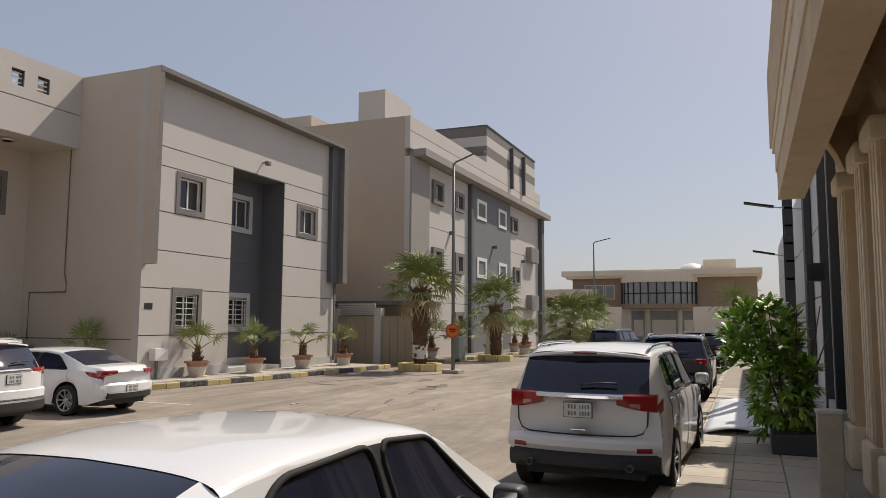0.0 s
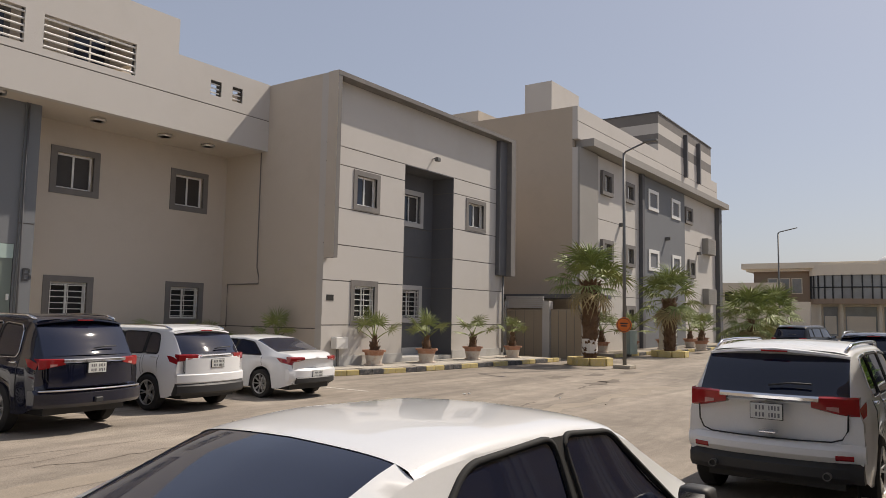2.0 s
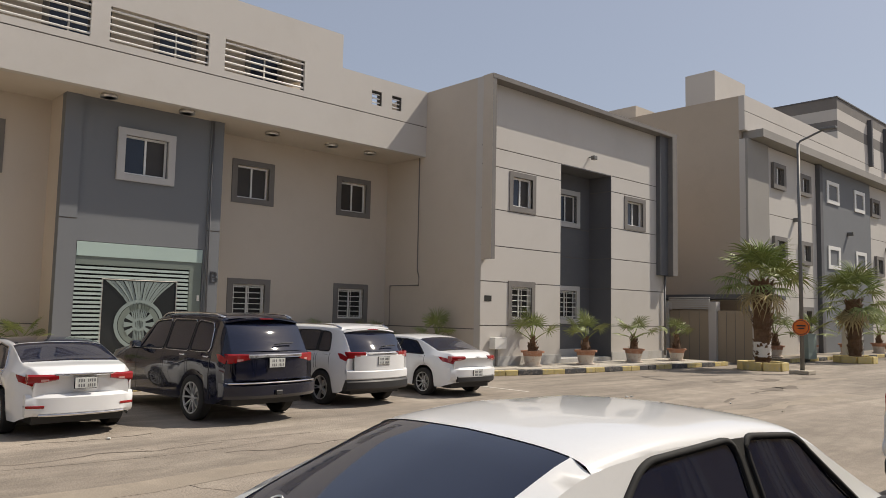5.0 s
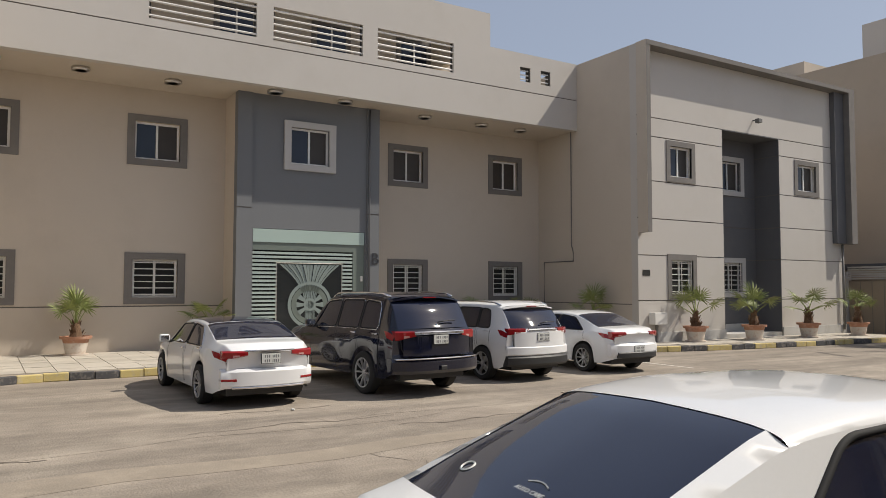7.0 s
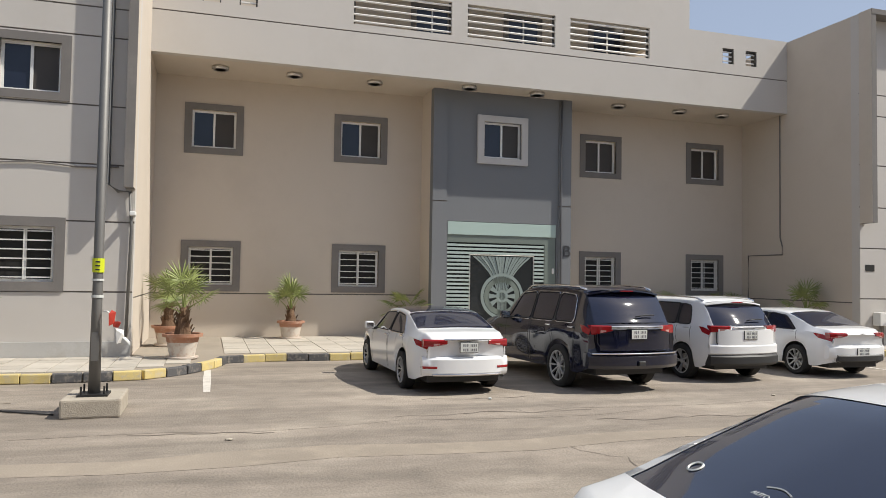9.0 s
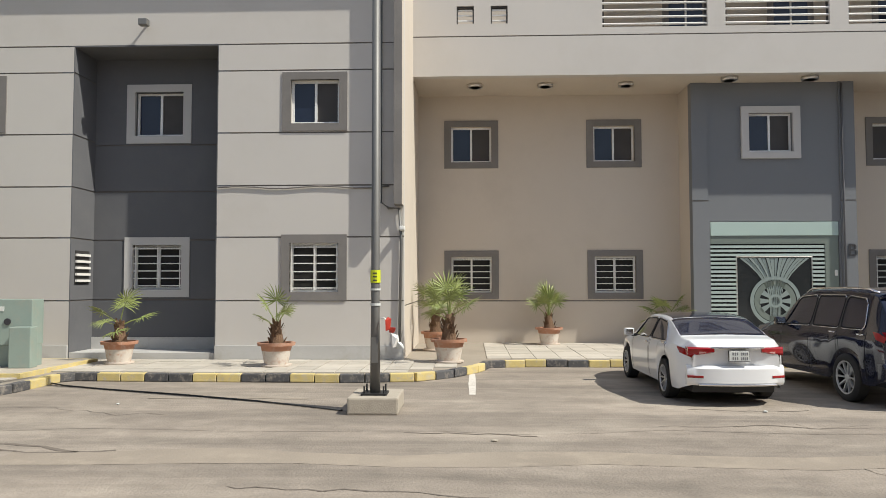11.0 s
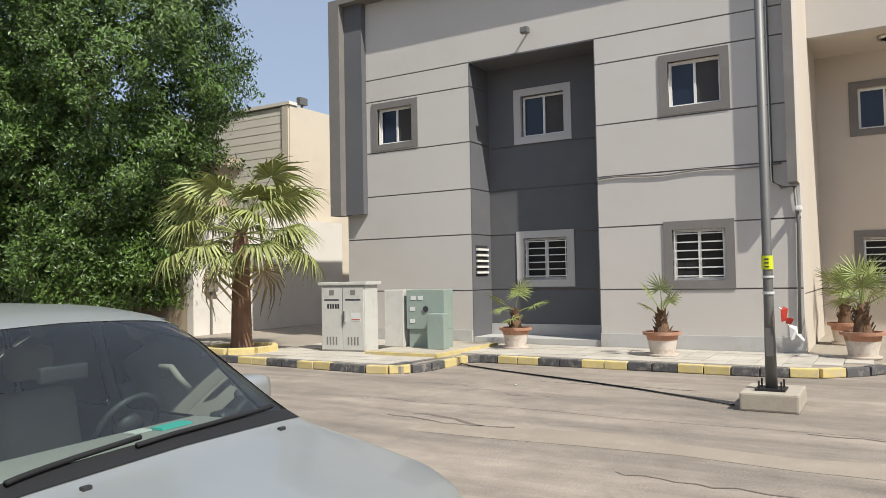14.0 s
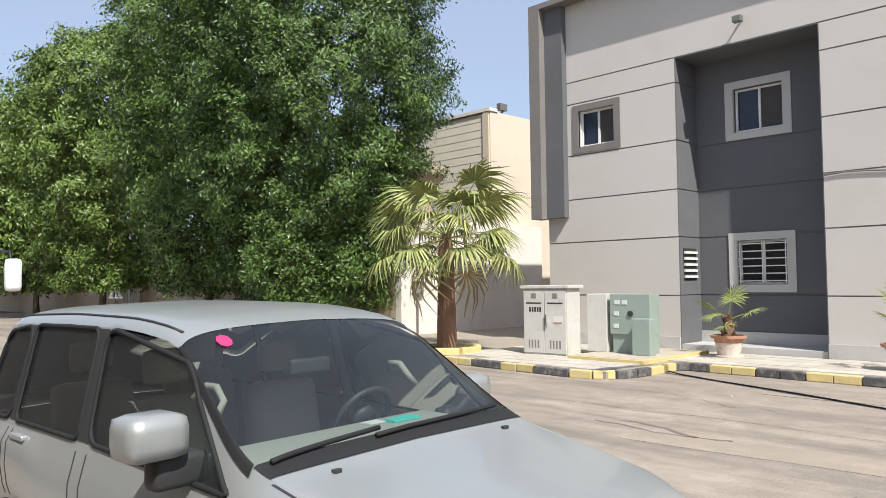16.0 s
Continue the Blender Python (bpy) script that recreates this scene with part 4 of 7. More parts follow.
    return ob, sh


def at_car(x, y, yaw):
    """A car's pose from the middle of its length and its heading in degrees from +x."""
    return pose(x, y, 0.0, 0, 0, yaw)


def saloon(L, H, W, belt=0.92, deck=1.05, c=(0.62, 1.35, 2.85, 3.65), rw=0.72):
    h, w = L / 2, W / 2
    return [(-h, 0.86, 0.80, w * 0.70, w * 0.60), (-h + 0.05, deck - 0.03, belt - 0.03, w * 0.84, w * 0.70), (-h + 0.25, deck, belt, w * 0.94, w * 0.76), (-h + c[0], deck + 0.03, belt + 0.02, w * 0.985, w * 0.78),
            (-h + c[1], H - 0.05, belt + 0.02, w, w * rw), (-h + c[1] + 0.5, H, belt + 0.01, w, w * (rw + 0.005)), (-h + c[2] - 0.35, H - 0.01, belt, w, w * (rw + 0.01)), (-h + c[2], H - 0.06, belt - 0.01, w, w * (rw + 0.01)),
            (-h + c[3], 1.00, belt - 0.03, w, w * 0.80), (-h + c[3] + 0.2, 0.96, belt - 0.05, w, w * 0.80), (h - 0.35, 0.82, 0.72, w * 0.95, w * 0.72), (h - 0.1, 0.70, 0.62, w * 0.85, w * 0.66), (h, 0.6, 0.52, w * 0.68, w * 0.55)]


def estate(L, H, W, belt=1.08, nose=1.02, tail=0.0, roofw=0.74, c=(2.95, 3.62), foot=0.80):
    """An upright four-by-four or crossover."""
    h, w = L / 2, W / 2
    return [(-h, belt - 0.10 + tail, belt - 0.12, w * 0.90, w * 0.80), (-h + 0.05, belt + 0.02, belt - 0.03, w * 0.945, w * 0.80), (-h + 0.10, belt + 0.05, belt, w * 0.96, w * 0.78), (-h + 0.42, H - 0.10, belt + 0.01, w * 0.985, w * roofw),
            (-h + 0.56, H - 0.03, belt + 0.01, w, w * roofw), (-h + 1.4, H, belt, w, w * (roofw + 0.01)), (-h + c[0] - 0.45, H - 0.01, belt - 0.01, w, w * (roofw + 0.01)), (-h + c[0], H - 0.07, belt - 0.02, w, w * roofw),
            (-h + c[1], nose + 0.10, belt - 0.03, w, w * foot), (-h + c[1] + 0.18, nose + 0.06, belt - 0.05, w, w * 0.82), (h - 0.35, nose - 0.07, 0.86, w * 0.96, w * 0.78), (h - 0.08, nose - 0.22, 0.72, w * 0.88, w * 0.70), (h, 0.66, 0.58, w * 0.74, w * 0.6)]


# white saloon in front of the camera
h = 2.43
near, nsh = make_car("white_sedan", "white saloon car with dark tinted rear window parked at the kerb", at_car(15.50, -4.78, 86.5), saloon(4.86, 1.53, 1.84, c=(0.45, 1.44, 3.15, 4.02), rw=0.745), (-1.40, 1.42), 0.33, WHITE_CAR,
         (-h + 0.45, -h + 1.44, -h + 3.15, -h + 4.02), [(-h + 1.16, -h + 1.74, -h + 2.52, -h + 2.46), (-h + 2.62, -h + 2.54, -h + 3.78, -h + 3.10)], TINT, TINT, pillar=PLASTIC, mirror_mat=PLASTIC, rear_v=5.75, win_top=5.0, seal=0.018,
         rear=[("tail_lamp", 0.5, 0.76, 0.72, 0.88, 0.02, RED_LAMP, 0.02), ("bumper", 0.0, 0.8, 0.3, 0.6, 0.05, WHITE_CAR, 0.04)])
words = letter("AUTO CARE", 0.034, Matrix(), PLATE, name="window_decal")
words.parent = near
glass_turn = Matrix(((0, 0.927, -0.375, 0), (-1, 0, -0.02, 0), (0, 0.375, 0.927, 0), (0, 0, 0, 1)))
words.matrix_basis = Matrix.Translation((-1.747, -0.09, 1.168)) @ glass_turn @ Matrix.Diagonal((1, 1, 0.2, 1))
part("window_decal", tube(bmesh.new(), [Matrix.Translation((-1.70, -0.09, 1.19)) @ glass_turn @ Vector((-0.07 + 0.02 * k, 0.02 * math.sin(math.pi * k / 7), 0)) for k in range(8)], 0.004, 4), PLATE, near, "white outline over the lettering")
part("window_sticker", tube(bmesh.new(), [Matrix.Translation((-1.739, 0.412, 1.166)) @ glass_turn @ Vector((0.035 * math.cos(k * math.tau / 18), 0.035 * math.sin(k * math.tau / 18), 0)) for k in range(18)], 0.006, 4, closed=True), PLATE, near, "round pale sticker")
# white four-by-four ahead
h = 2.41
make_car("white_suv", "white four-by-four with red tail lamps and grey lower bumper", at_car(16.2, 2.90, 88.0), estate(4.82, 1.78, 1.93, belt=1.19, nose=1.10), (-1.46, 1.45), 0.395, WHITE_DUSTY,
         (-h + 0.09, -h + 0.5, -h + 2.93, -h + 3.62), [(-h + 0.62, -h + 0.75, -h + 1.15, -h + 1.12), (-h + 1.22, -h + 1.18, -h + 2.1, -h + 2.05), (-h + 2.18, -h + 2.12, -h + 3.3, -h + 2.9)], TINT, TINT, low=0.30, spokes=5, plate_z=1.05, flat_tail=True, lamp_side=(3.3, 3.98, 0.22), rails=True, trim=CHROME, pillar=PLASTIC,
         rear=[("tail_lamp", 0.43, 0.855, 1.04, 1.24, 0.014, RED_LAMP, 0.02), ("chrome_strip", 0.0, 0.50, 1.165, 1.235, 0.022, CHROME, 0.02), ("tailgate_handle", 0.0, 0.08, 0.815, 0.845, 0.02, CHROME, 0.01), ("bumper", 0.0, 0.90, 0.57, 0.76, 0.035, WHITE_DUSTY, 0.06), ("lower_bumper", 0.0, 0.88, 0.36, 0.575, 0.03, PLASTIC, 0.06),
               ("reflector", 0.64, 0.80, 0.60, 0.66, 0.042, RED_LAMP, 0.015), ("exhaust", 0.52, 0.62, 0.40, 0.48, 0.05, POLE, 0.02)])
# row before the building: saloon, big navy four-by-four, crossover, saloon
h = 2.45
make_car("white_sedan", "pearl white executive saloon with slim red tail lamps", at_car(3.32, -4.36, 181), saloon(4.9, 1.45, 1.83, belt=0.95, deck=1.08), (-1.34, 1.48), 0.335, WHITE_CAR,
         (-h + 0.62, -h + 1.33, -h + 2.85, -h + 3.65), [(-h + 1.0, -h + 1.4, -h + 2.05, -h + 1.95), (-h + 2.12, -h + 2.02, -h + 3.35, -h + 2.78)], TINT, TINT, pillar=PLASTIC, trim=CHROME, plate_z=0.82, lamp_side=(3.2, 3.9, 0.4), roof_mat=TINT,
         rear=[("tail_lamp", 0.38, 0.765, 0.82, 0.955, 0.02, RED_LAMP, 0.03), ("chrome_strip", 0.0, 0.42, 0.93, 0.965, 0.015, CHROME, 0.008), ("bumper", 0.0, 0.78, 0.34, 0.66, 0.02, WHITE_CAR, 0.05), ("chrome_strip", 0.0, 0.62, 0.34, 0.37, 0.035, CHROME, 0.008), ("reflector", 0.55, 0.78, 0.46, 0.50, 0.03, RED_LAMP, 0.008)])
h = 2.6
make_car("navy_suv", "large navy blue four-by-four with chrome trim", at_car(3.55, -1.42, 184), estate(5.2, 1.92, 1.99, belt=1.2, nose=1.18), (-1.44, 1.62), 0.40, NAVY_CAR,
         (-h + 0.09, -h + 0.5, -h + 2.93, -h + 3.62), [(-h + 0.6, -h + 0.75, -h + 1.35, -h + 1.3), (-h + 1.42, -h + 1.36, -h + 2.25, -h + 2.2), (-h + 2.33, -h + 2.26, -h + 3.35, -h + 2.9)], TINT, TINT, low=0.34, plate_z=1.05, flat_tail=True, lamp_side=(3.3, 3.98, 0.34), rails=True, trim=CHROME, pillar=PLASTIC,
         rear=[("tail_lamp", 0.52, 0.88, 1.04, 1.21, 0.014, RED_LAMP, 0.02), ("chrome_strip", 0.0, 0.55, 1.14, 1.2, 0.035, CHROME, 0.012), ("tailgate", 0.0, 0.74, 0.74, 1.14, 0.01, NAVY_CAR, 0.03), ("bumper", 0.0, 0.95, 0.44, 0.72, 0.09, NAVY_CAR, 0.06), ("chrome_strip", 0.0, 0.9, 0.70, 0.725, 0.10, CHROME, 0.008), ("tow_hitch", 0.0, 0.06, 0.50, 0.58, 0.14, PLASTIC, 0.01)])
h = 2.3
make_car("white_crossover", "white crossover with dark lower bumper and raised tail lamps", at_car(3.05, 1.7, 183), estate(4.6, 1.70, 1.85, belt=1.10), (-1.32, 1.34), 0.36, WHITE_DUSTY,
         (-h + 0.09, -h + 0.5, -h + 2.8, -h + 3.5), [(-h + 0.7, -h + 0.85, -h + 1.15, -h + 1.15), (-h + 1.22, -h + 1.2, -h + 2.0, -h + 1.95), (-h + 2.07, -h + 2.0, -h + 3.15, -h + 2.75)], TINT, TINT, low=0.28, plate_z=0.95, flat_tail=True, lamp_side=(3.3, 3.98, 0.36), rails=True, pillar=PLASTIC, spokes=5,
         rear=[("tail_lamp", 0.46, 0.82, 1.0, 1.14, 0.016, RED_LAMP, 0.02), ("tailgate", 0.0, 0.7, 0.7, 1.1, 0.02, WHITE_DUSTY, 0.04), ("chrome_strip", 0.0, 0.4, 1.08, 1.12, 0.03, CHROME, 0.01), ("lower_bumper", 0.0, 0.85, 0.34, 0.57, 0.06, PLASTIC, 0.05), ("bumper", 0.0, 0.85, 0.56, 0.76, 0.04, WHITE_DUSTY, 0.03)])
h = 2.31
make_car("white_sedan", "white compact saloon with dark red tail lamps", at_car(2.95, 4.75, 181), saloon(4.62, 1.44, 1.80, belt=0.95, deck=1.06), (-1.33, 1.37), 0.33, WHITE_CAR,
         (-h + 0.55, -h + 1.33, -h + 2.75, -h + 3.55), [(-h + 0.95, -h + 1.4, -h + 1.95, -h + 1.88), (-h + 2.02, -h + 1.95, -h + 3.2, -h + 2.68)], TINT, TINT, pillar=PLASTIC, plate_z=0.56, spokes=9, lamp_side=(3.2, 3.9, 0.42),
         rear=[("tail_lamp", 0.40, 0.75, 0.84, 0.97, 0.02, RED_LAMP, 0.03), ("bumper", 0.0, 0.77, 0.40, 0.70, 0.02, WHITE_CAR, 0.05), ("lower_bumper", 0.0, 0.62, 0.36, 0.50, 0.06, PLASTIC, 0.02)])
# dark cars further up the street
for nm, x, y, yaw, paint in (("black_suv", 16.0, 15.3, 90, NAVY_CAR), ("black_suv", 16.05, 27.6, 90, BLACK_CAR), ("black_suv", 10.9, 36.0, 75, BLACK_CAR)):
    h = 2.4
    make_car(nm, "dark glossy four-by-four parked along the street", at_car(x, y, yaw), estate(4.8, 1.76, 1.93, belt=1.12), (-1.44, 1.45), 0.38, paint,
             (-h + 0.09, -h + 0.5, -h + 2.93, -h + 3.62), [(-h + 0.6, -h + 0.72, -h + 1.15, -h + 1.12), (-h + 1.22, -h + 1.18, -h + 2.1, -h + 2.05), (-h + 2.18, -h + 2.12, -h + 3.3, -h + 2.9)], TINT, TINT, low=0.30, flat_tail=True, lamp_side=(3.3, 3.95, 0.2), rails=True, pillar=PLASTIC, plate_z=0.95,
             rear=[("tail_lamp", 0.6, 0.875, 0.95, 1.12, 0.03, RED_LAMP, 0.03), ("bumper", 0.0, 0.9, 0.4, 0.66, 0.06, paint, 0.05)])
# silver four-by-four
h = 2.35
TAB = estate(4.7, 1.90, 1.90, belt=1.19, nose=1.19, roofw=0.76, c=(2.62, 3.30), foot=0.88)
fort, fsh = make_car("silver_suv", "dusty silver four-by-four with clear windscreen", at_car(15.8, -12.28, 95.0), TAB, (-1.32, 1.43), 0.38, SILVER_CAR,
                     (-h + 0.09, -h + 0.5, -h + 2.62, -h + 3.30), [(-h + 0.3, -h + 0.55, -h + 0.98, -h + 0.98), (-h + 1.05, -h + 1.03, -h + 1.88, -h + 1.84), (-h + 2.0, -h + 1.94, -h + 3.28, -h + 2.80)], CARGLASS, CARGLASS, low=0.32, pillar=PLASTIC, open_cabin=True, screen_v=5.05, mirror=False, win_top=4.985, frit=0.3)
for side in (1, -1):
    p = fsh.at(-h + 2.93, 4.1, side) + Vector((0, -0.02 * side, 0.085) if side < 0 else (-0.06, -0.10, 0.03))
    mr = part("door_mirror", box(bmesh.new(), p.x - 0.10, p.x + 0.12, *sorted((p.y + side * 0.07, p.y + side * 0.33)), p.z + 0.02, p.z + 0.205, bevel=0.06), SILVER_CAR, fort, "rounded silver door mirror", True)
    part("mirror_arm", box(bmesh.new(), p.x - 0.05, p.x + 0.06, *sorted((p.y - side * 0.04, p.y + side * 0.2)), p.z - 0.11, p.z + 0.03, bevel=0.03), PLASTIC, mr, "black mirror foot", True)
    part("mirror_glass", box(bmesh.new(), p.x - 0.106, p.x - 0.099, *sorted((p.y + side * 0.10, p.y + side * 0.30)), p.z + 0.04, p.z + 0.17, bevel=0.003), CHROME, mr)
# cabin: dashboard, seats, wheel, cards and wipers
part("dashboard", box(bmesh.new(), 0.38, 0.93, -0.74, 0.74, 0.85, 1.255, bevel=0.08), DASH, fort, "dusty grey dashboard", True)
part("cabin_floor", box(bmesh.new(), -2.0, 1.1, -0.72, 0.72, 0.5, 0.62), DASH, fort, "dark cabin floor")
for x in (-0.30, -1.25):
    for y in (-0.38, 0.38):
        st = part("seat", box(bmesh.new(), x - 0.1, x + 0.42, y - 0.26, y + 0.26, 0.62, 0.86, bevel=0.07), SEAT, fort, "beige fabric seat", True)
        bm = box(bmesh.new(), x - 0.2, x - 0.02, y - 0.25, y + 0.25, 0.8, 1.40, bevel=0.07)
        bmesh.ops.rotate(bm, verts=bm.verts[:], cent=(x - 0.1, y, 0.8), matrix=Matrix.Rotation(radians(-12), 3, "Y"))
        part("seat_back", bm, SEAT, st, "", True)
        part("headrest", box(bmesh.new(), x - 0.30, x - 0.18, y - 0.13, y + 0.13, 1.44, 1.64, bevel=0.05), SEAT, st, "", True)
m = pose(0.26, 0.38, 1.23, 0, -62, 0)
part("steering_wheel", tube(bmesh.new(), [m @ Vector((0.19 * math.cos(a * math.tau / 28), 0.19 * math.sin(a * math.tau / 28), 0)) for a in range(28)], 0.017, 8, closed=True), PLASTIC, fort, "dark steering wheel", True)
part("steering_hub", lathe(bmesh.new(), [(0.08, -0.03), (0.08, 0.02), (0.05, 0.035)], 16, m), PLASTIC, fort, "", True)
for side in (1, -1):
    part("grab_handle", tube(bmesh.new(), [(0.42, side * 0.66, 1.40), (0.40, side * 0.61, 1.46), (0.34, side * 0.61, 1.52), (0.26, side * 0.61, 1.52), (0.22, side * 0.66, 1.46)], 0.018, 8), SEAT, fort, "beige grab handle", True)
part("interior_mirror", box(bmesh.new(), 0.24, 0.28, -0.13, 0.13, 1.52, 1.60, bevel=0.015), PLASTIC, fort, "", True)
for y0, n in ((-0.1, 0.62), (-0.62, 0.55)):
    part("wiper", tube(bmesh.new(), [fsh.at(0.985 - 0.007 * k, 7 - abs(y0 + n * k / 6) / 0.42, 1 if y0 + n * k / 6 > 0 else -1, 0.022) for k in range(7)], 0.012, 6), SEAL, fort, "black wiper blade", True)
for y in (0.36, -0.36):
    p = fsh.at(1.13, 7 - abs(y) / 0.42, 1 if y > 0 else -1, 0.0)
    part("washer_nozzle", box(bmesh.new(), p.x - 0.012, p.x + 0.012, p.y - 0.02, p.y + 0.02, p.z - 0.005, p.z + 0.014, bevel=0.004), PLASTIC, fort)
part("scuttle_panel", (lambda b2: ([fsh.patch(b2, (0.955, 0.955), (1.05, 1.05), 5, 7, 3, 8, sd, 0.006) for sd in (1, -1)], b2)[1])(bmesh.new()), SEAL, fort, "black scuttle panel", True)
for side in (1, -1):
    part("roof_seam", tube(bmesh.new(), [fsh.at(-1.75 + 1.95 * k / 14, 5.5, side, 0.001) for k in range(15)], 0.008, 5), PLASTIC, fort, "dark roof gutter seam", True)
MAGENTA = mat("pink_sticker", (0.48, 0.03, 0.13), 0.5, bump=0)
TEAL = mat("teal_card", (0.05, 0.50, 0.42), 0.5, bump=0)
p = fsh.at(0.36, 6.0, -1, 0.004)
part("windscreen_sticker", lathe(bmesh.new(), [(0.042, 0.0), (0.042, 0.003)], 8, Matrix.Translation(p) @ Matrix.Rotation(radians(38), 4, "Y")), MAGENTA, fort, "round pink inspection sticker")
bm = box(bmesh.new(), 0.55, 0.63, 0.27, 0.47, 1.257, 1.268)
part("dash_card", bm, TEAL, fort, "teal card on the dashboard")
part("dash_card", box(bmesh.new(), 0.50, 0.57, 0.15, 0.26, 1.257, 1.264), PLATE, fort, "white card on the dashboard")
for side in (1, -1):
    part("bonnet_gap", tube(bmesh.new(), [fsh.bend(fsh.at(1.06 + 1.1 * k / 10, 4.9 - 0.05 * k, side, -0.004)) for k in range(11)], 0.007, 4), PLASTIC, fort, "bonnet shut line")


# ---- entrance gate ----
GATE_GLASS = mat("pale_green_lintel", (0.42, 0.52, 0.48), 0.3, var=0.05, bump=0, coat=0.5)
GREEN_GREY = mat("green_grey_panel", (0.17, 0.20, 0.175), 0.4, var=0.08, bump=0)
ORN = mat("grey_green_ornament", (0.27, 0.32, 0.30), 0.4, 0.2, var=0.06, bump=0)
SLAT = mat("mint_slat", (0.46, 0.54, 0.50), 0.35, 0.2, var=0.05, bump=0)
gate = thing("entrance_gate", "slatted mint-grey steel entrance with fan-shaped double door", "gate", Matrix.Translation((GX - 0.12, 0.235, 0.15)))
W2 = 1.83
bx("lintel_panel", (-0.02, 0.06, -W2, W2, 3.22, 3.62), GATE_GLASS, gate, "pale green glass lintel")
bx("lintel_band", (-0.03, 0.03, -W2, W2, 2.98, 3.22), GREEN_GREY, gate)
bx("side_panel", (-0.03, 0.03, W2 - 0.38, W2, 0.0, 2.98), GREEN_GREY, gate, "green-grey intercom panel")
bx("intercom", (0.031, 0.06, W2 - 0.12, W2 - 0.05, 2.05, 2.22), BAR_WHITE, gate)
bx("backing", (-0.09, -0.06, -W2, W2, 0.0, 2.98), DARKIN, gate, "dark backing behind the slats")
for k in range(24):
    z = 0.08 + k * 0.121
    if z > 2.62:
        bx("slat", (-0.02, 0.02, -W2, W2 - 0.39, z, z + 0.07), SLAT, gate)
    else:
        bx("slat", (-0.02, 0.02, -W2, -1.08, z, z + 0.07), SLAT, gate)
        bx("slat", (-0.02, 0.02, 1.08, W2 - 0.39, z, z + 0.07), SLAT, gate)
door = bx("door_leaf", (-0.035, -0.005, -1.06, 1.06, 0.02, 2.58), mat("gate_glass", (0.022, 0.024, 0.024), 0.2, var=0.1, bump=0), gate, "dark glass double door")
for s in (-1, 1):
    for q in range(8):
        bm = bmesh.new()
        for i in range(9):
            f0, f1 = i / 9, (i + 1) / 9
            def fan(f, u):
                w = 0.16 + 0.84 * max(0.0, (f - 0.35) / 0.65) ** 2.2
                return (0.0 + 0.02 * (q % 2), s * w * u, 0.5 + 2.06 * f)
            u0, u1 = q / 8 + 0.01, (q + 1) / 8 - 0.01
            quads(bm, [fan(f0, u0), fan(f0, u1), fan(f1, u1), fan(f1, u0)], ((0, 1, 2, 3),))
        part("fan_blade", bm, ORN, gate, "mint blade of the fan-shaped door ornament")
for r0, r1, o in ((0.62, 0.72, 0.03), (0.44, 0.60, 0.02), (0.12, 0.20, 0.035)):
    bm = bmesh.new()
    for k in range(40):
        a0, a1 = k * math.tau / 40, (k + 1) * math.tau / 40
        quads(bm, [(o, r * math.cos(a), 1.32 + r * math.sin(a)) for r, a in ((r0, a0), (r1, a0), (r1, a1), (r0, a1))], ((0, 1, 2, 3),))
    part("ring_ornament", bm, ORN if r0 != 0.44 else GREEN_GREY, gate, "ring ornament on the door")
for s in (-1, 1):
    for k in range(3):
        a = radians(-35 + 35 * k) if s > 0 else radians(145 + 35 * k)
        c, q = math.cos(a), math.sin(a)
        bm = bmesh.new()
        quads(bm, [(0.034, c * r - q * w, 1.32 + q * r + c * w) for r, w in ((0.2, -0.04), (0.44, -0.08), (0.44, 0.08), (0.2, 0.04))], ((0, 1, 2, 3),))
        part("ring_spoke", bm, ORN, gate)
part("door_frame", tube(bmesh.new(), [(0.0, -1.08, 0.0), (0.0, -1.08, 2.6), (0.0, 1.08, 2.6), (0.0, 1.08, 0.0)], 0.025, 6), STEEL, gate)

# ---- pipes, cables and small wall things ----
def pipe(name, pts, r, material, label, category="pipe"):
    return tagged(part(name, tube(bmesh.new(), pts, r, 8), material, smooth=True), label, category)


pipe("drain_pipe", [(0.10, -10.75, 10.1), (0.10, -10.75, 3.95), (0.10, -10.55, 3.8), (0.08, -10.3, 3.8), (0.06, -10.25, 3.0), (0.06, -10.3, 0.6)], 0.035, POLE, "thin grey pipe down the facade")
pipe("drain_pipe", [(0.10, 22.2, 3.85), (0.10, 22.2, 0.3)], 0.05, POLE, "grey down pipe under the fin")
pipe("drain_pipe", [(-3.3, 10.27, 10.0), (-3.3, 10.27, 3.6), (-3.2, 10.27, 3.3), (-3.2, 10.27, 3.0), (-4.9, 10.27, 3.0), (-4.9, 10.27, 1.4)], 0.02, TRIM, "thin cable run on the side wall", "cable")
pipe("drain_pipe", [(GX + 0.04, 2.2, 7.8), (GX + 0.04, 2.2, 0.2)], 0.03, SLATE, "thin dark pipe beside the entrance")
pipe("wall_cable", [(0.03, -14.75 + k * 0.42, 4.33 + 0.03 * math.sin(k * 1.3)) for k in range(11)], 0.018, TRIM, "loose grey cable along the facade", "cable")
pipe("street_cable", [(6.3, -10.6, 0.02), (5.4, -12.2, 0.02), (4.7, -13.8, 0.02), (4.1, -15.4, 0.02), (3.6, -16.5, 0.02), (3.2, -17.2, 0.05)], 0.014, BLACKM, "black cable lying across the asphalt", "cable")
cc = thing("security_camera", "small white security camera on the wing's corner", "camera", Matrix.Translation((0.0, -10.22, 3.28)))
part("camera_body", box(bmesh.new(), 0.02, 0.32, -0.06, 0.06, -0.02, 0.08, bevel=0.02), PVC, cc)
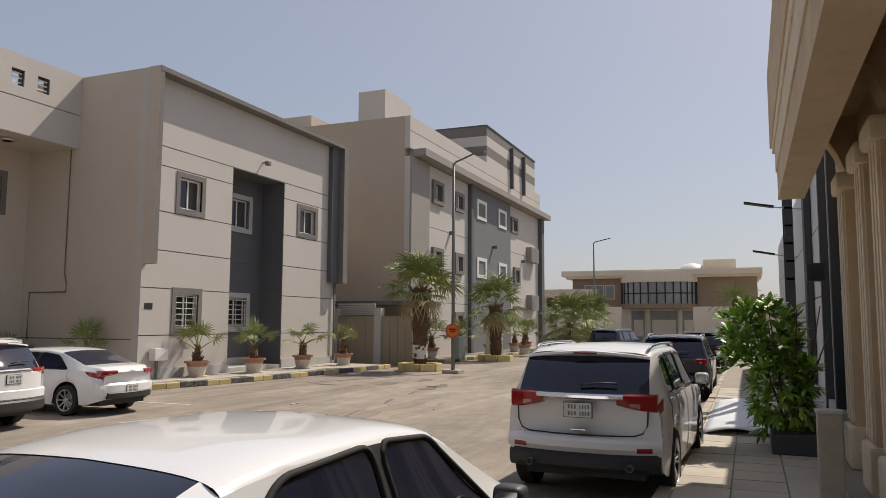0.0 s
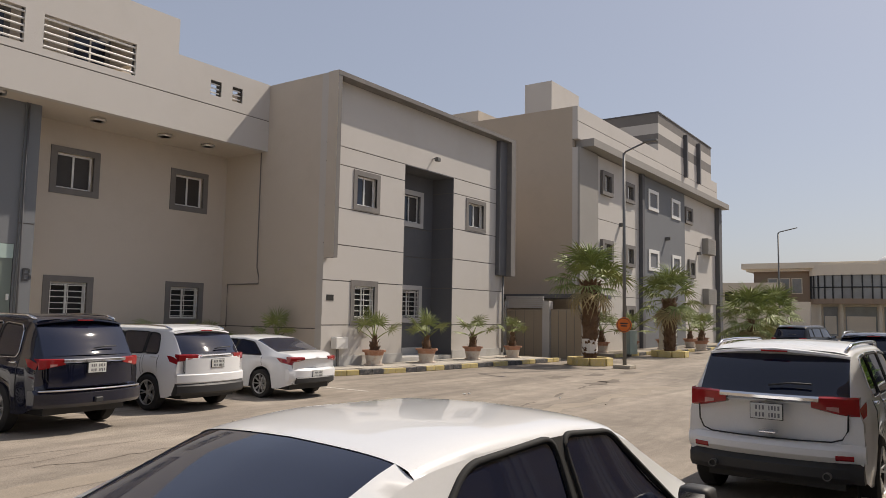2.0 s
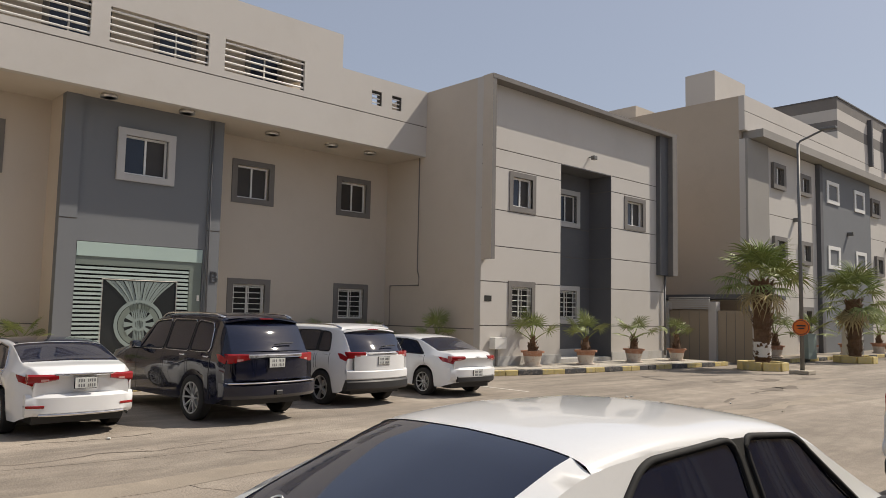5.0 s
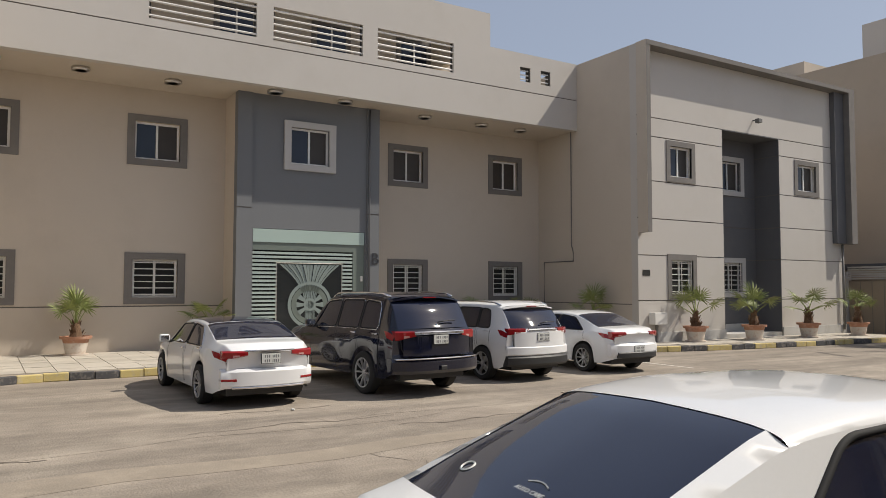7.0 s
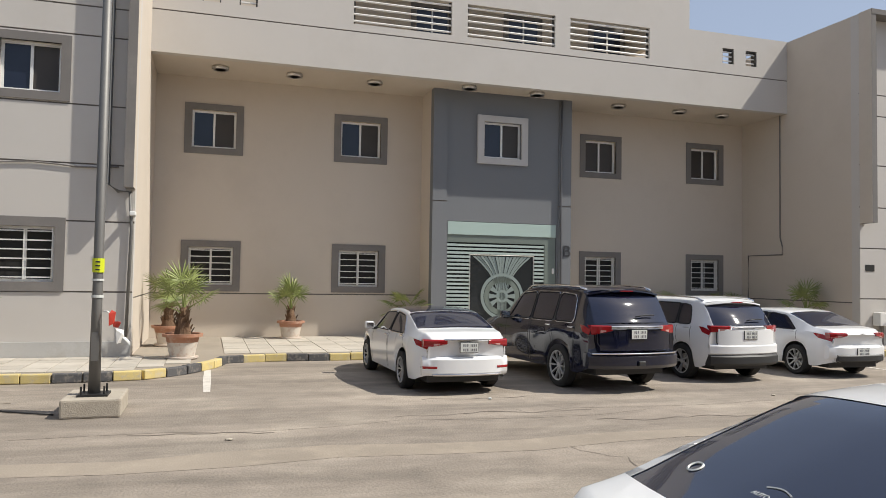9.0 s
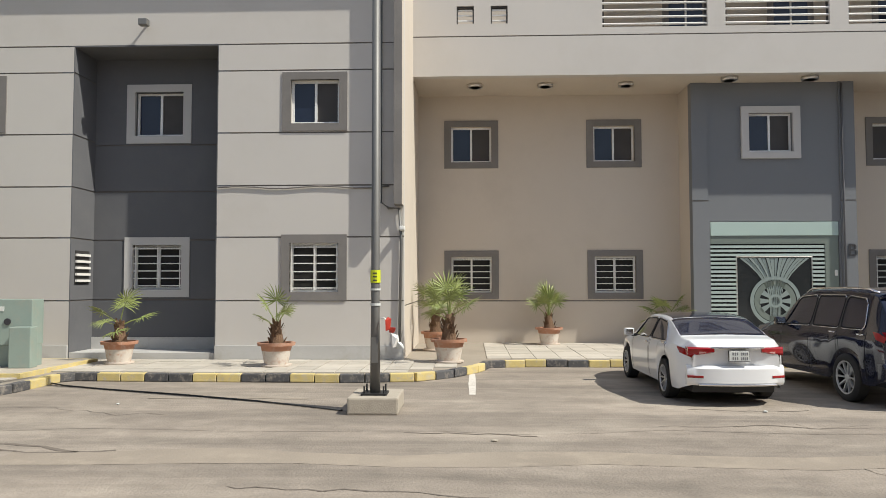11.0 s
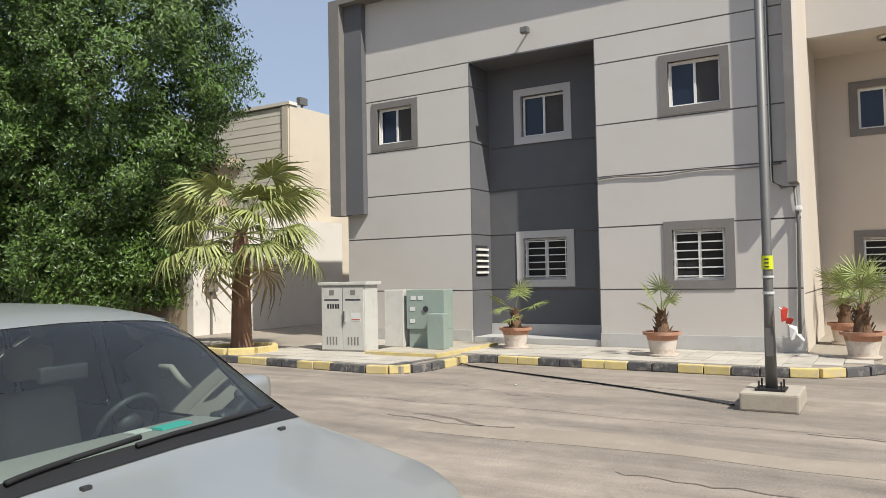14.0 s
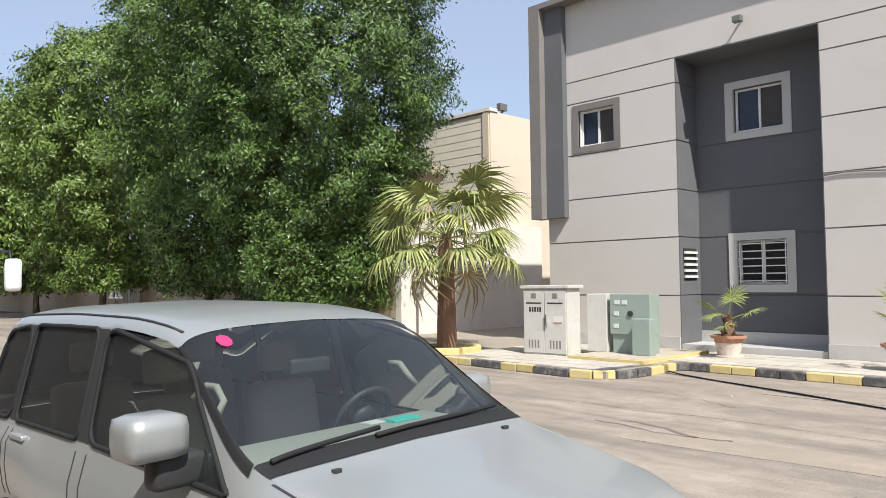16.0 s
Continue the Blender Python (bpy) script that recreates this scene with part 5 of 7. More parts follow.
bx("bracket", (-0.02, 0.06, -0.03, 0.03, -0.12, 0.0), PVC, cc)
vt = thing("vent_grille", "small white barred opening in the niche side wall", "grille", Matrix.Translation((-0.52, -18.372, 2.4)))
bx("backing", (-0.34, 0.34, 0.0, 0.012, -0.42, 0.42), DARKIN, vt)
for k in range(5):
    bx("grille_bar", (-0.33, 0.33, 0.013, 0.06, -0.36 + k * 0.16, -0.30 + k * 0.16), BAR_WHITE, vt)
mb = thing("meter_box", "cream electricity meter box on the wall", "meter box", Matrix.Translation((0.0, 11.05, 0.15)))
part("case", box(bmesh.new(), 0.03, 0.30, -0.30, 0.30, 0.62, 1.02, bevel=0.02), BAR_WHITE, mb)
bx("conduit", (0.06, 0.12, -0.04, 0.04, 0.0, 0.62), TRIM, mb)
tagged(bx("wall_recess_slot", (0.003, 0.012, 10.5, 10.85, 2.42, 2.62), DARKIN), "dark slot vent in the facade", "vent")

# ---- palms ----
def frond_mesh(name, petiole, R, blades, droop, seed, material):
    rnd = random.Random(seed)
    bm = bmesh.new()
    tube(bm, [(0, 0, 0), (petiole * 0.5, 0, 0.02), (petiole, 0, 0)], 0.016, 4, 0.008)
    for k in range(blades):
        a = radians(-125 + 250 * k / (blades - 1)) + rnd.uniform(-0.05, 0.05)
        r = R * (0.72 + 0.28 * math.cos(a * 0.6)) * rnd.uniform(0.85, 1.05)
        d, n = Vector((math.cos(a), math.sin(a), 0)), Vector((-math.sin(a), math.cos(a), 0))
        w = R * 0.040
        pts = []
        for f, ww in ((0.03, 0.25), (0.5, 1.0), (0.78, 0.6), (1.0, 0.06)):
            z = -droop * R * max(0.0, f - 0.35) ** 2 * rnd.uniform(0.7, 1.4) + 0.10 * R * math.sin(abs(a)) * f * 0.6
            c = Vector((petiole, 0, 0)) + d * r * f
            pts += [c + n * w * ww + Vector((0, 0, z + w * ww * 0.5)), c + Vector((0, 0, z)), c - n * w * ww + Vector((0, 0, z + w * ww * 0.5))]
        quads(bm, pts, [(3 * i + j, 3 * i + j + 1, 3 * i + j + 4, 3 * i + j + 3) for i in range(3) for j in range(2)])
    me = bpy.data.meshes.new(name)
    bm.to_mesh(me)
    bm.free()
    me.materials.append(material)
    return me


BIG = [frond_mesh("frond", 1.05, 0.85, 22, 0.8, k, FROND) for k in range(4)]
BIGDRY = [frond_mesh("frond", 0.75, 0.8, 16, 1.6, 9, FROND_DRY)]
SML = [frond_mesh("frond", 0.50, 0.38, 17, 0.4, 20 + k, FROND) for k in range(4)]


def fronds(parent, top, count, meshes, e0, e1, rnd, scale=1.0, dry=0, drymesh=None):
    for k in range(count + dry):
        isdry = k >= count
        f = (k + 0.5) / count if not isdry else 1.0
        el = e0 + (e1 - e0) * f + rnd.uniform(-8, 8) - (25 if isdry else 0)
        ob = new("frond", rnd.choice(drymesh if isdry else meshes))
        ob.parent = parent
        ob.matrix_basis = Matrix.Translation(top) @ pose(0, 0, -0.12 * f, 0, 0, k * 137.5 + rnd.uniform(-15, 15)) @ pose(0, 0, 0, rnd.uniform(-25, 25), -el, 0) @ Matrix.Diagonal([scale * rnd.uniform(0.85, 1.12)] * 3 + [1])


def bark_trunk(r0, r1, hgt, rnd, skirt=True):
    bm = lathe(bmesh.new(), [(r0 * 1.1, 0.0), (r0, hgt * 0.1), ((r0 + r1) / 2, hgt * 0.5), (r1, hgt * 0.9), (r1 * 0.7, hgt)], 14)
    if skirt:
        for k in range(int(60 * hgt / 1.2)):
            a, z = rnd.uniform(0, math.tau), rnd.uniform(0.05, 0.98) * hgt
            r = r0 + (r1 - r0) * z / hgt
            d, n = Vector((math.cos(a), math.sin(a), 0)), Vector((-math.sin(a), math.cos(a), 0))
            b = d * r * 0.92 + Vector((0, 0, z))
            w = 0.035 + r * 0.16
            quads(bm, [b - n * w, b + n * w, b + d * (0.03 + r * 0.35) + n * w * 0.4 + Vector((0, 0, 0.09 + r * 0.3)), b + d * (0.03 + r * 0.35) - n * w * 0.4 + Vector((0, 0, 0.09 + r * 0.3))], ((0, 1, 2, 3),))
    return bm


POT_BAND = mat("faded_white_glaze", (0.60, 0.54, 0.47), 0.75, var=0.15, scale=0.25, bump=0.2, dirt=(0.45, 0.27, 0.18), dirt_amount=0.9)
SAUCER = mat("pot_saucer", (0.55, 0.47, 0.40), 0.8, var=0.15, scale=0.3, bump=0.2)


def potted_palm(x, y, z, s=1.0, seed=0, count=9, spread=(80, 15), scale=1.0, stem=0.5):
    rnd = random.Random(seed)
    pot = thing("plant_pot", "round terracotta pot with faded white lower half", "plant pot", pose(x, y, z) @ Matrix.Diagonal((s, s, s, 1)), "palm pots")
    part("saucer", lathe(bmesh.new(), [(0.30, 0.0), (0.33, 0.03), (0.33, 0.06), (0.28, 0.06)], 24), SAUCER, pot, smooth=35)
    part("pot_base", lathe(bmesh.new(), [(0.25, 0.055), (0.31, 0.36), (0.29, 0.36)], 24), POT_BAND, pot, "faded white lower half", 35)
    part("rim", lathe(bmesh.new(), [(0.312, 0.355), (0.335, 0.46), (0.40, 0.465), (0.41, 0.53), (0.35, 0.53), (0.34, 0.47)], 24), TERRA, pot, "terracotta rim", 35)
    part("soil", lathe(bmesh.new(), [(0.335, 0.46), (0.33, 0.485), (0.0001, 0.50)], 20), SOIL, pot)
    palm = thing("fan_palm", "small fan palm with fibrous brown stem growing in a pot", "palm", pose(x, y, z + 0.47 * s, 0, 0, rnd.uniform(0, 360)) @ Matrix.Diagonal((s, s, s, 1)), "potted palms")
    part("trunk", bark_trunk(0.17, 0.08, stem, rnd), BARK, palm)
    fronds(palm, (0, 0, stem - 0.03), count, SML, spread[0], spread[1], rnd, scale)
    return palm


potted_palm(1.0, -16.65, 0.15, 1.0, 1, 6, (70, -5), 1.15)
potted_palm(1.45, -12.9, 0.15, 1.02, 2, 6, (85, 20), 0.95)
potted_palm(0.55, -9.1, 0.15, 1.05, 3, 8, (85, 20), 1.15, 0.6)
potted_palm(-2.6, -9.55, 0.15, 1.0, 4, 9, (85, 25), 1.25, 0.62)
potted_palm(-4.5, -6.25, 0.15, 1.0, 5, 9, (88, 50), 1.25, 0.42)
potted_palm(-4.4, -2.75, 0.15, 0.95, 6, 9, (60, 0), 1.2, 0.45)
for k, (x, y) in enumerate(((-4.4, 3.3), (-4.4, 6.6), (-4.4, 7.7), (-4.5, 9.2))):
    potted_palm(x, y, 0.15, 0.95, 30 + k, 8, (50, 0), 1.4, 0.4)
potted_palm(-1.6, 11.0 - 1.2, 0.15, 1.0, 7, 8, (85, 20), 1.3, 0.55)
potted_palm(0.55, 12.45, 0.15, 1.05, 8, 7, (85, 30), 1.3, 0.5)
potted_palm(1.0, 15.0, 0.15, 1.05, 9, 7, (85, 25), 1.35, 0.5)
potted_palm(1.1, 18.1, 0.15, 1.05, 10, 7, (60, 5), 1.3, 0.55)
potted_palm(1.4, 20.9, 0.15, 1.0, 11, 6, (80, 10), 1.2, 0.6)
for k, (x, y) in enumerate(((2.8, 31.5), (2.9, 36.5), (3.3, 40.5), (5.0, 37.0), (3.1, 44.0), (2.3, 28.6))):
    potted_palm(x, y, 0.15, 1.1, 40 + k, 8, (80, 10), 1.5, 0.6)


def tall_palm(x, y, trunk_h, r0, r1, scale, count, seed, label, lo=-25, dry=8, wrap=False, hi=85, meshes=BIG, bark=None):
    rnd = random.Random(seed)
    palm = thing("fan_palm", label, "palm", pose(x, y, 0.15, 0, 0, rnd.uniform(0, 360)), "street palms")
    part("trunk", bark_trunk(r0, r1, trunk_h, rnd, bark is None), bark or BARK, palm)
    fronds(palm, (0, 0, trunk_h), count, meshes, hi, lo, rnd, scale, dry, BIGDRY)
    if wrap:
        part("wrap", lathe(bmesh.new(), [(r0 * 1.25, 0.35), (r0 * 1.22, 0.95)], 14), BAR_WHITE, palm, "pale cloth wrapped round the trunk")
    ring = thing("planting_ring", "yellow painted kerb ring round the palm", "kerb", pose(x, y, 0.0), "palm kerbs")
    for k in range(8):
        a = k * math.tau / 8
        st = part("kerb_stone", box(bmesh.new(), 0.72, 0.90, -0.32, 0.32, 0.0, 0.32, bevel=0.02), KERB_Y, ring)
        st.matrix_basis = Matrix.Rotation(a, 4, "Z")
    part("soil", lathe(bmesh.new(), [(0.75, 0.16), (0.74, 0.25), (0.001, 0.28)], 16), SOIL, ring)


FROND_PALE = mat("pale_palm_frond", (0.25, 0.275, 0.09), 0.5, var=0.25, scale=0.4, bump=0, island=0.35)
BARK_RED = mat("reddish_palm_bark", (0.20, 0.115, 0.07), 0.9, var=0.3, scale=0.25, bump=0.8)
WEEP = [frond_mesh("frond", 1.15, 0.66, 30, 1.5, 60 + k, FROND_PALE) for k in range(4)]
tall_palm(4.15, -22.9, 3.1, 0.27, 0.20, 1.35, 34, 50, "fan palm with drooping pale fronds and reddish trunk", -24, 2, False, 50, WEEP, BARK_RED)
tall_palm(4.85, 21.4, 3.35, 0.27, 0.40, 1.02, 30, 51, "fan palm with star-shaped green crown and shaggy trunk", -14, 5, True)
tall_palm(5.1, 31.0, 2.9, 0.27, 0.36, 1.05, 22, 52, "fan palm with spread crown beside the pavement", -30, 7)
tall_palm(5.6, 47.0, 1.9, 0.3, 0.26, 1.45, 30, 53, "bushy fan palm at the street's end", -40, 8)
tall_palm(4.9, 58.0, 2.2, 0.3, 0.26, 1.5, 30, 54, "bushy fan palm at the street's end", -40, 8)

# ---- street furniture ----
lamp = thing("street_lamp", "grey steel street lamp on a bare concrete block", "street lamp", pose(6.2, -10.1, 0))
part("concrete_base", box(bmesh.new(), -0.62, 0.42, -0.38, 0.40, 0.0, 0.26, bevel=0.03), CONCRETE, lamp, "rough concrete foot")
bx("base_plate", (-0.2, 0.2, -0.2, 0.2, 0.26, 0.29), BLACKM, lamp)
for a in (-1, 1):
    for b in (-1, 1):
        part("bolt", tube(bmesh.new(), [(a * 0.15, b * 0.15, 0.28), (a * 0.15, b * 0.15, 0.40)], 0.014, 6), BLACKM, lamp)
part("pole", tube(bmesh.new(), [(0, 0, 0.29), (0, 0, 1.6), (0, 0, 9.3)], 0.082, 14, 0.055), POLE, lamp, smooth=True)
bx("access_door", (0.074, 0.086, -0.05, 0.05, 0.75, 1.15), POLE, lamp)
part("arm", tube(bmesh.new(), [(0, 0, 9.2), (0.1, 0, 9.5), (1.4, 0, 9.8)], 0.05, 8), POLE, lamp, smooth=True)
part("lamp_head", box(bmesh.new(), 1.3, 2.0, -0.14, 0.14, 9.74, 9.86, bevel=0.04), POLE, lamp)
part("yellow_tag", lathe(bmesh.new(), [(0.081, 2.0), (0.081, 2.2)], 14, caps=False), mat("yellow_tag", (0.62, 0.68, 0.02), 0.5, bump=0), lamp, "yellow sticker with dark bars")
for k in range(3):
    bx("tag_bar", (0.078, 0.084, -0.03, 0.03, 2.03 + 0.055 * k, 2.05 + 0.055 * k), INK, lamp)
part("paper_tag", lathe(bmesh.new(), [(0.083, 1.64), (0.083, 1.68)], 14, caps=False), PLATE, lamp, "torn paper sticker")
part("paper_tag", lathe(bmesh.new(), [(0.084, 1.88), (0.084, 1.91)], 14, caps=False), PLATE, lamp, "torn paper sticker")
bg = thing("plastic_bag", "red and white plastic bag tied to the lamp pole", "bag", pose(6.25, -10.0, 0.0))
RED = mat("red_plastic", (0.5, 0.05, 0.03), 0.4, bump=0.2)
rb = random.Random(31)
for nm, mm, centre, spread in (("bag_top", RED, (0.07, 0.12, 1.36), (0.03, 0.05, 0.12)), ("bag_fold", RED, (0.08, 0.18, 1.26), (0.03, 0.06, 0.05)), ("bag_foot", BAR_WHITE, (0.07, 0.22, 1.12), (0.05, 0.09, 0.13)), ("bag_foot", PLATE, (0.07, 0.30, 1.03), (0.04, 0.09, 0.06))):
    bm = bmesh.new()
    for _ in range(16):
        bm.verts.new(Vector(centre) + Vector([w * rb.uniform(-1, 1) for w in spread]))
    bmesh.ops.convex_hull(bm, input=bm.verts[:])
    part(nm, bm, mm, bg)
part("bag_tie", tube(bmesh.new(), [(0.0, 0.0, 1.45), (0.06, 0.05, 1.45), (0.07, 0.11, 1.40)], 0.012, 6), BAR_WHITE, bg)

lampn = thing("street_lamp", "dark street lamp with angled arm beside the palms", "street lamp", pose(6.72, 20.5, 0))
part("concrete_base", box(bmesh.new(), -0.35, 0.35, -0.35, 0.35, 0.0, 0.14, bevel=0.02), CONCRETE, lampn)
part("pole", tube(bmesh.new(), [(0, 0, 0.1), (0, 0, 8.67)], 0.08, 10, 0.055), POLE, lampn, smooth=True)
part("arm", tube(bmesh.new(), [(0, 0, 8.62), (0.08, 0, 8.72), (1.0, -0.2, 8.98)], 0.04, 8), POLE, lampn, smooth=True)
part("lamp_head", box(bmesh.new(), 0.9, 1.45, -0.32, -0.1, 8.95, 9.05, bevel=0.03), POLE, lampn)
ORANGE = mat("orange_sign", (0.75, 0.17, 0.02), 0.5, bump=0)
part("sign_disc", lathe(bmesh.new(), [(0.30, 0.0), (0.30, 0.02)], 28, pose(0.02, -0.1, 1.72, 90, 0, 15)), ORANGE, lampn, "round orange sign with dark bars")
part("sign_ring", tube(bmesh.new(), [pose(0.02, -0.125, 1.72, 90, 0, 15) @ Vector((0.26 * math.cos(a * math.tau / 28), 0.26 * math.sin(a * math.tau / 28), 0.005)) for a in range(28)], 0.012, 5, closed=True), INK, lampn)
for z, w in ((1.78, 0.15), (1.68, 0.11)):
    b = bx("sign_bar", (-w, w, -0.01, 0.01, -0.025, 0.025), INK, lampn)
    b.matrix_basis = pose(0.03, -0.135, z, 0, 0, 15)
lampf = thing("street_lamp", "distant street lamp with a blue round sign", "street lamp", pose(4.6, 62.0, 0))
part("pole", tube(bmesh.new(), [(0, 0, 0), (0, 0, 9.6)], 0.09, 8, 0.06), POLE, lampf, smooth=True)
part("arm", tube(bmesh.new(), [(0, 0, 9.55), (0.1, 0, 9.7), (1.6, -0.2, 10.0)], 0.05, 6), POLE, lampf, smooth=True)
part("sign_disc", lathe(bmesh.new(), [(0.42, 0.0), (0.42, 0.03)], 20, pose(0.05, -0.15, 1.1, 90, 0, 10)), mat("blue_sign", (0.04, 0.22, 0.5), 0.5, bump=0), lampf, "round blue traffic sign")

# utility cabinets
CAB = mat("grey_cabinet_paint", (0.52, 0.51, 0.47), 0.55, var=0.08, scale=0.5, bump=0.05, dirt=(0.36, 0.31, 0.25), dirt_amount=0.4)
CABG = mat("sage_cabinet_paint", (0.26, 0.32, 0.28), 0.55, var=0.08, scale=0.5, bump=0.05, dirt=(0.36, 0.33, 0.27), dirt_amount=0.4)
tagged(bx("platform", (0.6, 3.65, -19.35, -17.35, 0.13, 0.24), KERB_Y), "yellow edged concrete cabinet plinth", "plinth", kind="structure")
tagged(bx("platform_top", (0.7, 3.55, -19.3, -17.45, 0.2, 0.246), CONCRETE), "concrete top of the cabinet plinth", "plinth", kind="structure")
c1 = thing("utility_cabinet", "pale grey two-door telecom cabinet with stencilled bars", "cabinet", pose(3.25, -20.05, 0.15, 0, 0, 6))
part("case", box(bmesh.new(), -0.62, 0.0, -0.88, 0.40, 0.0, 1.66, bevel=0.015), CAB, c1)
part("cap", box(bmesh.new(), -0.69, 0.06, -0.95, 0.47, 1.66, 1.74, bevel=0.015), CAB, c1)
for ya, yb in ((-0.85, -0.25), (-0.23, 0.37)):
    dr = part("door", box(bmesh.new(), 0.003, 0.03, ya, yb, 0.06, 1.62, bevel=0.006), CAB, c1)
    ym = (ya + yb) / 2
    for k in range(4):
        bx("louvre", (0.031, 0.036, ym - 0.16 + k * 0.09, ym - 0.12 + k * 0.09, 0.18, 0.38), TRIM, dr)
    bx("louvre", (0.031, 0.036, ym - 0.07, ym + 0.07, 1.42, 1.54), TRIM, dr)
    bx("stencil_bar", (0.031, 0.034, ym - 0.22, ym + 0.22, 1.28, 1.315), INK, dr)
bx("handle", (0.031, 0.08, -0.20, -0.15, 0.74, 1.02), CHROME, c1)
nt_ = bx("notice", (0.031, 0.036, 0.02, 0.28, 0.78, 0.98), PLATE, c1, "white notice with red edge")
bx("notice_edge", (0.0365, 0.038, 0.03, 0.27, 0.80, 0.83), mat("faded_red_print", (0.42, 0.12, 0.09), 0.7, bump=0), nt_)
for k in range(5):
    bx("stencil_bar", (0.031, 0.034, -0.68 + k * 0.075, -0.63 + k * 0.075, 1.08, 1.20), INK, c1)
c2 = thing("utility_cabinet", "pale grey narrow cabinet beside the larger one", "cabinet", pose(2.5, -19.32, 0.245, 0, 0, 4))
part("case", box(bmesh.new(), -0.5, 0.0, -0.25, 0.3, 0.0, 1.42, bevel=0.015), CAB, c2)
c3 = thing("utility_cabinet", "sage green switch cabinet with dials and warning plates", "cabinet", pose(2.45, -18.42, 0.245, 0, 0, 4))
part("case", box(bmesh.new(), -0.5, 0.0, -0.5, 0.55, 0.45, 1.42, bevel=0.015), CABG, c3)
part("stand", box(bmesh.new(), -0.45, -0.05, -0.45, 0.55, 0.0, 0.45), CABG, c3)
for y, z in ((-0.3, 1.22), (-0.1, 1.22), (-0.32, 0.95), (-0.33, 0.65)):
    bx("plate", (0.002, 0.012, y - 0.07, y + 0.07, z - 0.05, z + 0.05), PLATE, c3)
part("dial", lathe(bmesh.new(), [(0.07, 0.0), (0.07, 0.03)], 16, pose(0.0, 0.05, 0.95, 0, 90, 0)), INK, c3)
c4 = thing("utility_cabinet", "small sage green feeder pillar", "cabinet", pose(2.75, -17.95, 0.245, 0, 0, 4))
part("case", box(bmesh.new(), -0.3, 0.0, -0.2, 0.25, 0.0, 0.85, bevel=0.02), CABG, c4)
for k, (x, y, hh) in enumerate(((4.2, 33.6, 1.6), (4.0, 35.2, 1.5), (3.9, 29.0, 1.2))):
    c5 = thing("utility_cabinet", "pale street cabinet standing on the far pavement", "cabinet", pose(x, y, 0.15))
    part("case", box(bmesh.new(), -0.4, 0.0, -0.5, 0.5, 0.0, hh, bevel=0.02), CAB if k < 2 else CABG, c5)

# road marks, cracks and litter
def strip(name, pts, w, z, material, label, category, seed=0):
    rnd = random.Random(seed)
    bm = bmesh.new()
    vs = []
    for i, (x, y) in enumerate(pts):
        a, b = pts[max(i - 1, 0)], pts[min(i + 1, len(pts) - 1)]
        d = Vector((b[0] - a[0], b[1] - a[1], 0)).normalized()
        n = Vector((-d.y, d.x, 0))
        ww = w * rnd.uniform(0.5, 1.3)
        vs.append((bm.verts.new(Vector((x, y, z)) + n * ww / 2), bm.verts.new(Vector((x, y, z)) - n * ww / 2)))
    for a, b in zip(vs, vs[1:]):
        bm.faces.new((a[0], a[1], b[1], b[0]))
    return tagged(part(name, bm, material), label, category, kind="structure")


strip("road_mark", [(4.5, -8.57), (3.0, -8.57), (1.4, -8.56)], 0.16, 0.005, WHITE_LINE, "worn white parking bay line", "road marking", 3)
strip("road_mark", [(5.2, 6.75), (3.2, 6.75), (1.6, 6.75)], 0.14, 0.005, WHITE_LINE, "worn white parking bay line", "road marking", 4)
rnd = random.Random(5)
for k in range(9):
    x, y, a = rnd.uniform(4.5, 14), rnd.uniform(-22, 20), rnd.choice((1.5, 1.6, 1.4, 0.2)) + rnd.uniform(-0.25, 0.25)
    pts = [(x, y)]
    for _ in range(rnd.randint(6, 16)):
        a2 = a + rnd.uniform(-0.9, 0.9)
        pts.append((pts[-1][0] + 0.2 * math.cos(a2), pts[-1][1] + 0.2 * math.sin(a2)))
    strip("asphalt_crack", pts, 0.016, 0.004, CRACK, "dark crack in the asphalt", "crack", k)
for k, (x0, y0, L, w) in enumerate(((7.6, -16, 14, 0.5), (9.4, -14, 16, 0.7), (7.2, -4, 12, 0.35), (10.5, 4, 10, 0.6), (6.2, 10, 7, 0.5), (8.3, 14, 6, 0.4))):
    strip("asphalt_patch", [(x0 + 0.12 * math.sin(i * 1.7 + k), y0 + L * i / 14) for i in range(15)], w, 0.003, PATCH if k % 2 else ASPHALT, "darker worn strip in the asphalt", "road patch", 60 + k)
# broken seams and shallow potholes
for k, (x, y, n, w) in enumerate(((7.4, -6.0, 16, 0.05), (8.2, -3.2, 14, 0.04), (8.8, -14.6, 10, 0.07), (9.0, -14.9, 8, 0.05), (6.9, 1.5, 12, 0.05), (9.6, 6.0, 9, 0.08), (8.9, 11.5, 8, 0.09), (10.6, -11.0, 14, 0.03), (7.9, -9.5, 9, 0.04), (9.4, 9.0, 6, 0.10), (6.0, -5.2, 10, 0.03), (11.2, -2.0, 12, 0.03))):
    pts = [(x, y)]
    for _ in range(n):
        pts.append((pts[-1][0] + rnd.uniform(-0.09, 0.10), pts[-1][1] + rnd.uniform(0.12, 0.26)))
    strip("asphalt_crack", pts, w, 0.0042, CRACK, "ragged open seam in the asphalt", "crack", 130 + k)
for k in range(5):
    x, y = (6.6 + k * 0.5, 14.0 + k * 1.9) if k < 3 else (8.5, 10.0 + k)
    strip("asphalt_stain", [(x, y), (x + 0.2, y + 0.35), (x + 0.1, y + 0.8), (x, y + 1.2)], 0.5, 0.0045, CRACK, "dark oily stain on the asphalt", "stain", 80 + k)
